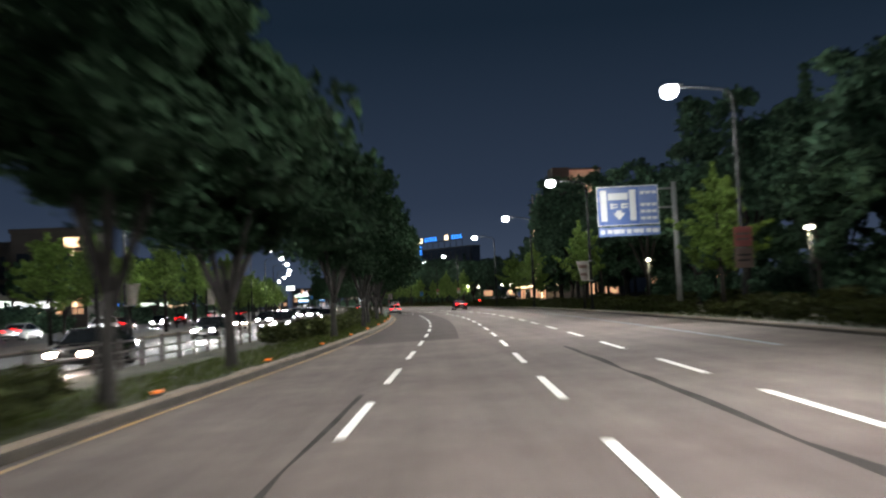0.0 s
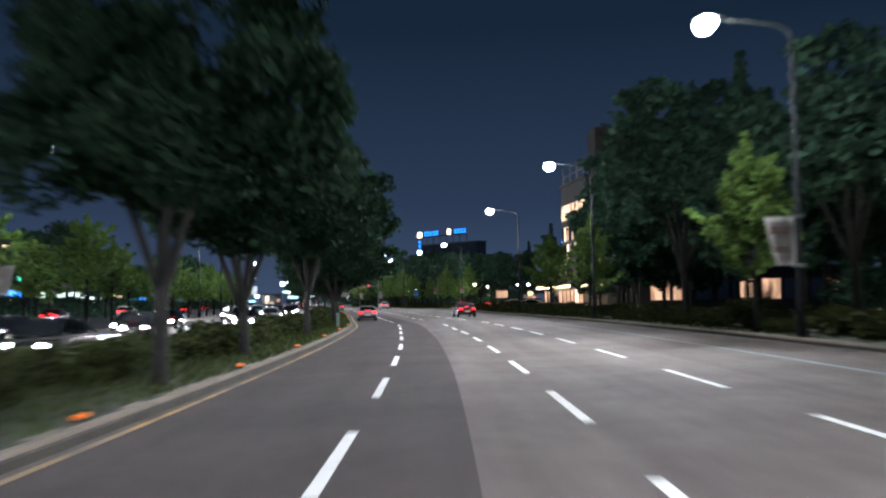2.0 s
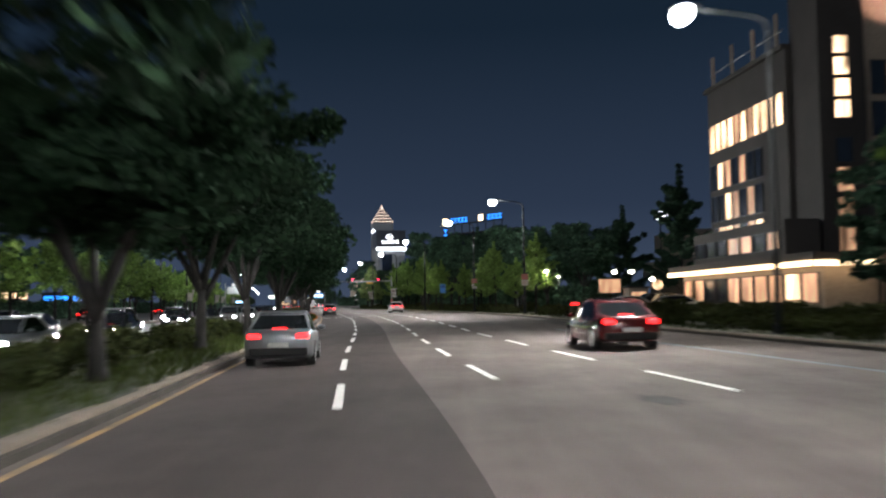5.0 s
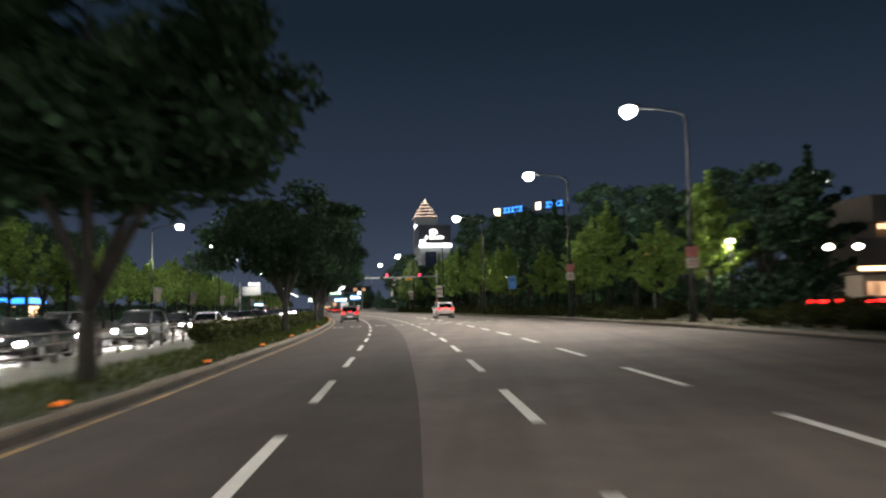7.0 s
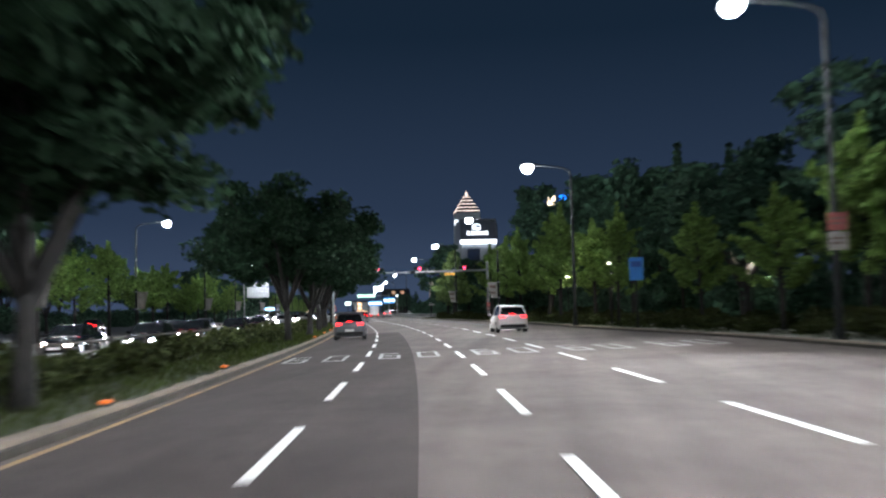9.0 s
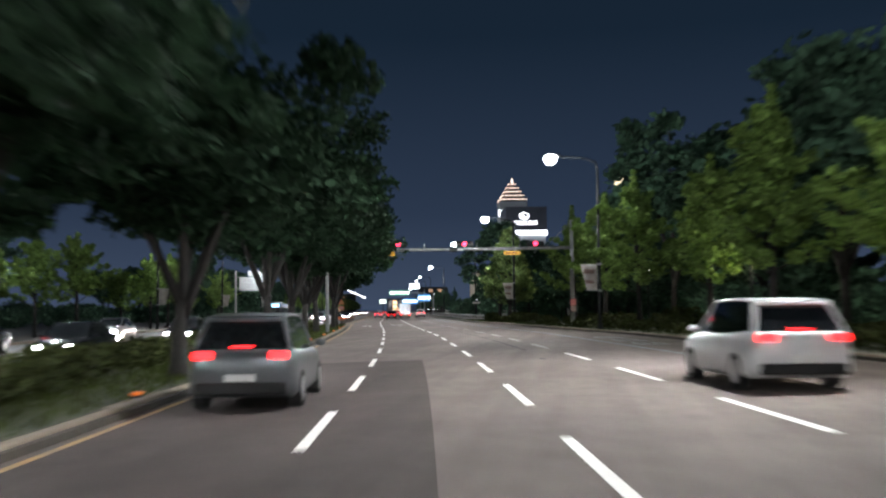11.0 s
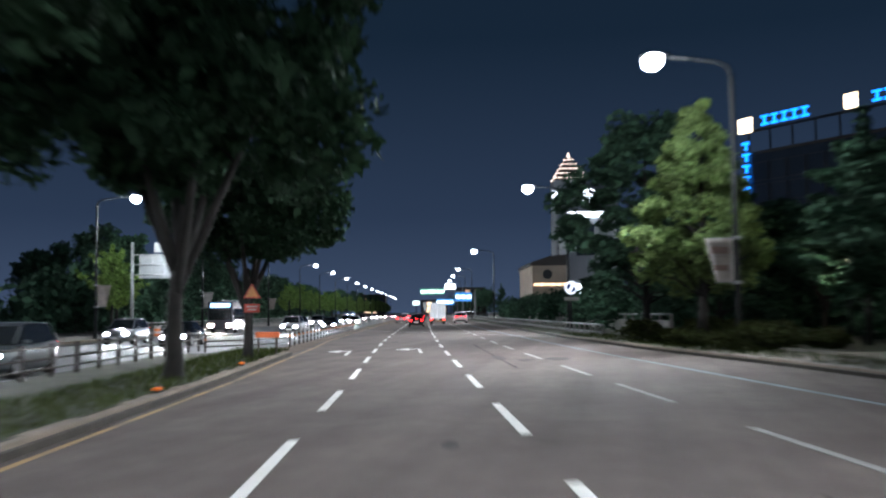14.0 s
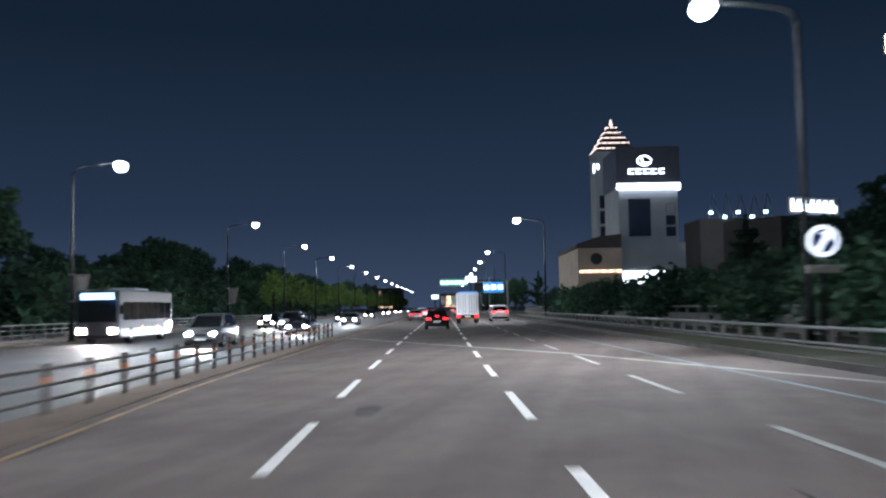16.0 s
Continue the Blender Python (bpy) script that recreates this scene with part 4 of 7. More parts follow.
# the large tree before the bridge
big = full_tree(31, 9.7, 3.45, 2.2, 110, 200, 0.125, M_LEAF_M, "roadside_tree", "large green broadleaf tree lit from a street lamp", "roadside trees", True)
big.matrix_basis = turned(326.2, 11.9, verge_z(326))
big2 = full_tree(33, 14.0, 4.6, 2.6, 90, 110, 0.26, M_LEAF_F, "roadside_tree", "tall dark broadleaf tree at the park edge", "roadside trees")
scatter([big2], [(336.8, 12.2, verge_z(338), (0.92, 0.92, 0.80)), (345, 18.0, verge_z(340), (0.9, 0.9, 0.66)), (361, 23.8, 0.1, (1.0, 1.0, 0.68)), (334, 15.2, verge_z(334), (0.7, 0.7, 0.5)), (306, 16.5, verge_z(306), (0.8, 0.8, 0.48)), (316, 19.5, verge_z(316), (0.9, 0.9, 0.52)),
                 (146, 23.4, verge_z(146), (0.7, 0.7, 0.62))])
# far-side trees
left_protos = [street_tree(41, 7.6, 2.9, 2.3, M_LEAF_L, 0.16, 34), street_tree(42, 6.8, 2.7, 2.2, M_LEAF_L, 0.16, 34), street_tree(43, 7.2, 2.5, 2.4, M_LEAF_L, 0.16, 34)]
scatter(left_protos, [(s + rng.uniform(-1.5, 1.5), -24.6 + rng.uniform(-0.4, 0.4), 0.03, rng.uniform(0.85, 1.1)) for s in list(range(22, 345, 10)) + list(range(470, 900, 15))] + [(373, -26.4, 0.03, 1.05), (367.5, -25.0, 0.03, 0.95)])
# the dark wood behind the right-hand verge and behind the far pavement
forest_protos = [broad_tree(51, 14.0, 4.6, 3.0, 80, 0.3, M_LEAF_F, "park_tree", "tall dark park tree in the unlit wood", "park trees", 0.0, 1.65),
                 broad_tree(52, 12.0, 4.4, 2.6, 80, 0.3, M_LEAF_F, "park_tree", "tall dark park tree in the unlit wood", "park trees", 0.0, 1.65),
                 street_tree(53, 15.5, 4.0, 2.5, M_LEAF_F, 0.3, 60, "park_tree", "tall pointed dark conifer-like park tree", "park trees")]
spots = []
for s in range(-10, 346, 8):
    for row in range(3):
        if row == 2 and s % 16:
            continue
        if 158 < s < 190 or (row == 0 and 129 < s < 160) or (row == 1 and 146 < s < 160):
            continue
        if 186 <= s < 206 and row == 0:
            continue
        u = right_edge(s) + 9 + row * 7.5 + rng.uniform(-2, 2)
        size = rng.uniform(0.8, 1.12)
        if 186 < s < 226 and abs(u - 0.44 * (s - 137)) < 3.0:
            continue
        if 198 < s < 262:
            size = (size * 0.95, size * 0.95, size * 0.76)
        spots.append((s + rng.uniform(-3, 3), u, verge_z(s) - 0.05, (size * 0.85, size * 0.85, size * 0.55) if s > 298 else size))
for s, u in ((88, 15.6), (95, 14.6), (102, 16.8), (114, 16.5), (123, 19.0), (131, 22.5), (139, 25.5), (119, 23), (128, 27), (136, 29.5)):
    spots.append((s, u, verge_z(s) - 0.05, 1.0))
for s in range(352, 424, 12):
    spots.append((s, 22 + rng.uniform(0, 9), 0.2, rng.uniform(0.55, 0.75)))
for s, u in ((392, 54), (384, 60), (400, 63), (377, 67), (390, 72)):
    spots.append((s, u, 0.0, (1.5, 1.5, 1.36)))
for s in range(520, 860, 16):
    spots.append((s, 16 + rng.uniform(0, 5), 0.1, rng.uniform(0.5, 0.8)))
for s in range(600, 860, 22):
    spots.append((s, -28 - rng.uniform(0, 6), 0.0, rng.uniform(0.6, 0.85)))
scatter(forest_protos, spots)
back_protos = [broad_tree(61, 12.5, 5.2, 2.6, 70, 0.34, M_LEAF_F, "park_tree", "dark broad tree behind the far pavement", "far-side trees", 0.0, 1.4)]
thicket_protos = [bush(81, 2.6, 3.6, 3.4, 800, 0.24, M_LEAF_F, "shrub"), bush(82, 2.2, 3.4, 2.8, 800, 0.24, M_LEAF_F, "shrub")]
for k, ob in enumerate(thicket_protos):
    tagged(ob, "tall dark shrub thicket under the park trees", "shrub", "park thickets")
spots = [(s + rng.uniform(-2, 2), right_edge(s) + w + rng.uniform(-1, 1), verge_z(s) - 0.05, rng.uniform(0.8, 1.25)) for s in range(-8, 350, 6) for w in (13.0, 21.0) if not (98 < s < 204 or (w > 20 and s % 12))]
spots += [(s + rng.uniform(-2, 2), -44 + rng.uniform(-2, 2), 0.0, rng.uniform(0.7, 1.1)) for s in range(10, 420, 8)]
spots += [(s + rng.uniform(-2, 2), -35 + rng.uniform(-2, 2), 0.0, rng.uniform(1.5, 2.2)) for s in range(380, 600, 6)]
scatter(thicket_protos, spots)
bank = bush(83, 2.4, 3.5, 3.1, 1000, 0.18, M_LEAF_F, "shrub")
tagged(bank, "dense dark shrub on the bank behind the bridge railing", "shrub", "bank shrubs")
scatter([bank], [(s + rng.uniform(-2, 2), 17.5 + rng.uniform(-1, 2), 0.1, rng.uniform(0.9, 1.4)) for s in range(350, 480, 6)])
scatter(back_protos, [(s + rng.uniform(-4, 4), -36 - rng.uniform(0, 14), 0.0, rng.uniform(0.7, 1.05)) for s in list(range(10, 350, 17)) + list(range(388, 600, 13))])


hedge_protos = [bush(71, 0.85, 1.7, 0.95), bush(72, 0.75, 1.5, 0.8), bush(73, 1.0, 1.8, 1.1)]
spots = []
for k in range(112):
    s = -20 + 2.9 * k
    if 14 < s < 40 or 103 < s < 109 or 156 < s < 185 or s > 304:
        continue
    spots.append((s + rng.uniform(-0.6, 0.6), -7.9 + rng.uniform(-0.5, 0.5), 0.05, rng.uniform(0.8, 1.05)))
for s in range(-20, 335, 4):
    if 186 < s < 200 or 310 < s < 320:
        continue
    spots.append((s + rng.uniform(-1, 1), right_edge(s) + 1.6 + rng.uniform(-0.3, 0.5), verge_z(s) - 0.03, rng.uniform(0.6, 0.95)))
    spots.append((s + rng.uniform(-1, 1), right_edge(s) + 4.6 + rng.uniform(-0.5, 1.0), verge_z(s) - 0.03, rng.uniform(0.8, 1.25)))
spots.append((319.0, 11.6, verge_z(319), 1.15))
for i, (s, u, z, size) in enumerate(spots):
    k = i % 3
    m = turned(s, u, z, (0, 180)[i % 2] + 8 * math.sin(i))
    if i < 3:
        ob = hedge_protos[k]
        ob.matrix_basis = m
    else:
        ob = copy_thing(hedge_protos[k], m)
    ob.scale = (size, size, size)


def grass(name, s0, s1, ua, ub, z, count, h, seed, label):
    r = np.random.default_rng(seed)
    s = r.uniform(s0, s1, count)
    f = r.random(count)
    v = np.empty((count, 3, 3))
    for i in range(count):
        a, b = ua(s[i]), ub(s[i])
        p = place(s[i], a + (b - a) * f[i], z)
        ang, k = r.uniform(0, 6.283), h * r.uniform(0.5, 1.3)
        w = Vector((math.cos(ang), math.sin(ang), 0)) * 0.018
        tip = p + Vector((r.normal() * 0.35 * k, r.normal() * 0.35 * k, k))
        v[i] = (p - w, p + w, tip)
    ob = mesh_object(name, v.reshape(-1, 3).tolist(), [(3 * i, 3 * i + 1, 3 * i + 2) for i in range(count)], M_GRASS)
    return tagged(ob, label, "grass", kind="stuff")


grass("median_grass", 0, 332, lambda s: left_edge(s) - 0.52, lambda s: left_edge(s) - 3.0, 0.06, 52000, 0.17, 3, "rough dark green grass along the median")
grass("verge_grass", 20, 345, lambda s: right_edge(s) + 0.3, lambda s: right_edge(s) + 2.6, 0.33, 22000, 0.16, 4, "rough dry grass along the right-hand verge")

# ---- road markings, each a thin piece on the road ----
def piece_mesh(name, bm, mat):
    me = bpy.data.meshes.new(name)
    bm.to_mesh(me)
    bm.free()
    me.materials.append(mat)
    return me


def on_road(name, me, s, u, lift=0.012, parent=None, turn=0.0):
    ob = new(name, me)
    ob.parent = parent or road
    ob.matrix_basis = turned(s, u, 0.02 * u + lift, turn) @ Matrix.Rotation(-math.atan(0.02), 4, "Y")
    return ob


dash_me = piece_mesh("dash", boxes((-0.075, 0.075, -4.25, 0.05, -0.004, 0.0)), M_PAINT)
worn_me = piece_mesh("worn_dash", boxes((-0.065, 0.065, -4.2, 0.05, -0.004, 0.0)), M_PAINT_WORN)
lane_lines = (
    (knots((0, -1.65), (50, -1.57), (80, -1.66), (95, -1.78), (104, -1.74), (114, -1.57), (150, -1.47), (166, -1.55), (185, -1.64), (260, -1.61), (282, -1.69), (312, -1.57), (350, -1.65)),
     knots((-3, -12.8), (0, 12.4), (1, 20.4), (5, 53.6), (6, 62.5), (9, 88.2), (10, 96.3), (12, 112.5)), knots((-3, 125.0), (0, 150.0), (2, 166.4), (4, 183.9), (5, 192.0), (13, 259.0), (15, 276.6), (16, 284.4), (19, 309.2), (20, 317.3), (22, 333.8), (24, 350.5), (72, 752))),
    (knots((0, 1.58), (60, 1.55), (90, 1.57), (98, 1.43), (108, 1.50), (147, 1.40), (163, 1.49), (180, 1.58), (262, 1.61), (290, 1.62), (310, 1.50), (345, 1.54)),
     knots((-3, -18.8), (0, 6.6), (1, 15.4), (5, 49.7), (6, 58.2), (10, 92.7), (11, 100.3), (12, 108.7)), knots((-3, 129.0), (0, 154.1), (1, 162.8), (3, 180.3), (4, 188.4), (13, 263.2), (14, 272.0), (16, 289.0), (19, 313.1), (21, 328.9), (23, 346.0), (73, 764))),
    (knots((0, 4.56), (60, 4.58), (90, 4.75), (105, 4.66), (113, 4.75), (150, 4.22), (166, 4.35), (184, 4.57), (262, 4.88), (285, 4.86), (292, 4.72), (312, 4.45), (335, 4.38), (350, 4.42)),
     knots((-3, -15.0), (0, 10.4), (1, 18.1), (5, 53.7), (6, 62.1), (9, 88.6), (10, 96.4), (12, 112.9)), knots((-3, 125.0), (0, 149.9), (2, 166.5), (4, 184.2), (5, 192.7), (13, 258.9), (14, 267.5), (16, 284.1), (17, 292.5), (19, 308.6), (20, 315.7), (22, 332.6), (23, 339.9), (24, 348.8), (74, 766))))
for across, near, far in lane_lines:
    for s in [near(k) for k in range(-3, 13)] + [far(k) for k in range(-3, 72)]:
        turn = -math.degrees(math.atan((across(s) - across(s - 3.3)) / 3.3))
        on_road("lane_dash", worn_me if across(s) > 4 and s > 262 else dash_me, s, across(s), turn=turn)
yellow = ribbon("yellow_edge_line", S0, 700, lambda s: left_edge(s) - 0.02, lambda s: left_edge(s) + 0.11, lambda s, u: 0.02 * u + 0.011, M_YELLOW)
tagged(yellow, "worn yellow edge line beside the median kerb", "road marking", kind="structure")
blue_u = knots((20, 8.0), (130, 8.2), (255, 8.1), (290, 7.9), (306, 7.35), (322, 6.95), (370, 6.4), (430, 6.2))
for a, b in ((20, 152), (256, 420)):
    bl = ribbon("blue_lane_line", a, b, blue_u, lambda s: blue_u(s) + 0.13, lambda s, u: 0.02 * u + 0.009, M_BLUE_LINE)
    tagged(bl, "worn pale blue line beside the bus lane", "road marking", kind="structure")
# stains and tar lines
for a, b, ua, w in ((-8, 26, knots((-8, 3.4), (4, 3.4), (12, 3.36), (26, 3.2)), 0.16), (-2, 14, lambda s: -2.0, 0.09), (262, 296, knots((262, 3.85), (275, 3.78), (283, 3.68), (296, 3.56)), 0.07), (315.5, 336, knots((315.5, 3.04), (325, 3.1), (336, 3.16)), 0.06)):
    ub = (lambda s, ua=ua, w=w: ua(s) + w * (1 + 0.35 * math.sin(s * 1.9) + 0.3 * math.sin(s * 0.7)))
    tl = ribbon("tar_line", a, b, ua, ub, lambda s, u: 0.02 * u + 0.007, M_TAR, step=2)
    tagged(tl, "dark tar-sealed crack along the lane", "road marking", kind="structure")
joint_s = knots((-5.0, 383.6), (4.55, 358.0), (7.8, 346.3), (8.8, 342.6))
jv, jf = [], []
for i in range(24):
    u = -5.0 + 13.6 * i / 23
    jv += [place(joint_s(u), u, 0.02 * u + 0.006), place(joint_s(u) + 0.9, u, 0.02 * u + 0.006)]
    if i:
        jf.append((2 * i - 2, 2 * i, 2 * i + 1, 2 * i - 1))
tagged(mesh_object("bridge_joint", jv, jf, material("joint_concrete", (0.26, 0.25, 0.235), 0.9, 0, 0.3, 1.2, 30, 0.2)), "pale concrete expansion joint slanting across the bridge deck", "road", kind="structure")


def digit(bm, strokes, x0, w, length):
    """A long squared road figure from strokes in a unit box."""
    for a, b, c, d in strokes:
        box(bm, x0 + a * w, x0 + b * w, c * length, d * length, -0.004, 0.0)


def speed_figures(s, u):
    bm = bmesh.new()
    digit(bm, ((0, 0.17, 0, 1), (0.17, 0.9, 0.91, 1), (0.17, 1, 0.47, 0.56), (0.17, 1, 0, 0.09), (0.83, 1, 0.09, 0.47)), -1.05, 0.76, 3.9)
    digit(bm, ((0, 0.17, 0, 1), (0.83, 1, 0, 1), (0.17, 0.83, 0.91, 1), (0.17, 0.83, 0, 0.09)), 0.30, 0.76, 3.9)
    return on_road("speed_figures", piece_mesh("speed_figures", bm, M_PAINT_WORN), s, u, 0.013)


for s, u in ((218.8, -3.37), (218.9, -0.14), (218.8, 3.2), (218.6, 6.4), (218.6, 9.7)):
    speed_figures(s, u)
# worn lettering bars of the bus lane
M_WORN = material("worn_lane_paint", (0.30, 0.32, 0.33), 0.9, 0, 0.3, 2.0, 30, 0.1, 0.1, dark=(0.12, 0.12, 0.12))
bar_me = piece_mesh("worn_bar", boxes((-0.55, 0.55, -1.5, -1.2, -0.004, 0.0), (-0.55, -0.4, -1.2, 0.9, -0.004, 0.0), (0.35, 0.5, -1.2, 0.7, -0.004, 0.0), (-0.4, 0.45, 0.9, 1.2, -0.004, 0.0), (-0.35, 0.3, -0.3, -0.05, -0.004, 0.0)), M_WORN)
for s, u in ((264.8, 9.2), (268.8, 9.3), (273.0, 9.35)):
    on_road("worn_lettering_bar", bar_me, s, u)


def left_arrow(s, u):
    """A bent arrow: a shaft along the lane, a bar to the left and a head."""
    bm = bmesh.new()
    pts = [(0.42, 0.0), (0.58, 0.0), (0.50, 4.55), (0.0, 4.55), (0.0, 5.6), (-0.62, 4.28), (0.0, 2.95), (0.0, 4.0), (0.40, 4.0)]
    loft(bm, [[(x, y, -0.003) for x, y in pts], [(x, y, 0.0) for x, y in pts]])
    return on_road("turn_arrow", piece_mesh("turn_arrow", bm, M_PAINT), s, u, 0.013)


left_arrow(327.8, -0.03)
left_arrow(327.8, -3.2)

# oil stains and mended spots
M_STAIN = material("oil_stain", (0.062, 0.056, 0.054), 0.9, 0, 0.35, 1.5, 40, 0.2, 0.15)


def stain(s, u, along, across, seed):
    """A flat irregular blot on the road."""
    r = random.Random(seed)
    ring = []
    for k in range(22):
        a = 2 * math.pi * k / 22
        f = 0.7 + 0.35 * r.random()
        ring.append((across * f * math.cos(a), along * f * math.sin(a)))
    bm = bmesh.new()
    loft(bm, [[(x, y, -0.003) for x, y in ring], [(x, y, 0.0) for x, y in ring]])
    on_road("stain", piece_mesh("stain", bm, M_STAIN), s, u, 0.009)


for i, (s, u, a, c) in enumerate(((256.0, 3.67, 0.45, 0.12), (265.4, 3.87, 0.6, 0.14), (319.8, 4.95, 1.0, 0.46), (319.6, 3.88, 0.5, 0.34), (321.7, 3.15, 1.7, 0.26), (343.7, -0.95, 0.9, 0.25), (120, 3.2, 0.8, 0.3), (300, 0.5, 0.5, 0.12), (232, -3.0, 0.6, 0.2))):
    stain(s, u, a, c, 400 + i)

# ---- kerbs, stone by stone ----
def kerb(name, s0, s1, step, offset, z, side, label, limit, wide=0.0):
    t = ribbon(name, s0, s1, lambda s: offset(s) - 0.13, lambda s: offset(s) + 0.13 + wide, z if callable(z) else (lambda s, u: z - 0.06), M_GUTTER, thick=0.2)
    tagged(t, label, "kerb", kind="structure")
    bm = bmesh.new()
    ring = [(-0.17, -0.22), (-0.17, 0.0), (-0.02 + wide, 0.0), (0.02 + wide, -0.03), (0.05 + wide, -0.22)]
    if side < 0:
        ring = [(-x, y) for x, y in ring[::-1]]
    loft(bm, [[(x, -step / 2 + 0.012, zz) for x, zz in ring], [(x, step / 2 - 0.012, zz) for x, zz in ring]])
    me = piece_mesh("kerb_stone", bm, M_KERB)
    r = random.Random(9)
    for i in range(int((s1 - s0) / step)):
        s = s0 + step * (i + 0.5)
        if i >= limit:
            break
        ob = new("kerb_stone", me)
        ob.parent = t
        zz = z(s, 0) + 0.06 if callable(z) else z
        ob.matrix_basis = turned(s, offset(s) + r.uniform(-0.008, 0.008), zz + r.uniform(-0.008, 0.008), r.uniform(-0.35, 0.35))


kerb("kerb_left", -6, 330, 1.15, lambda s: left_edge(s) - 0.46, 0.07, 1, "weathered pale concrete kerb along the median", 292, 0.12)
kerb("kerb_right", -20, 345, 1.3, lambda s: right_edge(s) + 0.16, lambda s, u: verge_z(s) - 0.05, -1, "weathered concrete kerb along the pavement", 280)
kerb("kerb_far", -20, 380, 2.0, lambda s: opp_edge - 0.1, 0.05, -1, "concrete kerb of the far pavement", 200)


# ---- vehicles ----
def paint(name, color, rough=0.25, metal=0.3):
    m = material(name, color, rough, metal, 0.06, 1.5, 30, 0, spec=0.6)
    m.node_tree.nodes["Principled BSDF"].inputs["Coat Weight"].default_value = 0.6
    return m


P_WHITE = paint("car_paint_white", (0.72, 0.73, 0.74), 0.3, 0.0)
P_SILVER = paint("car_paint_silver", (0.26, 0.27, 0.29), 0.3, 0.6)
P_BLACK = paint("car_paint_black", (0.015, 0.016, 0.018), 0.2, 0.2)
P_RED = paint("car_paint_dark_red", (0.12, 0.012, 0.012), 0.25, 0.2)
P_GREY = paint("car_paint_grey", (0.13, 0.14, 0.15), 0.28, 0.5)
P_BLUE = paint("bus_paint_blue", (0.012, 0.015, 0.026), 0.5, 0.0)


def headlight_beam(t, y, z, tint, power=3600.0):
    """The dipped beam of a vehicle, thrown forwards and slightly down."""
    ld = bpy.data.lights.new("headlight_beam", "SPOT")
    ld.energy, ld.color, ld.spot_size, ld.spot_blend, ld.shadow_soft_size = power, tint, radians(64), 0.85, 0.3
    lo = new("headlight_beam", ld)
    lo.parent = t
    lo.matrix_basis = look(Vector((0, y, z)), Vector((-0.6, y + 14.0, z - 0.75)))


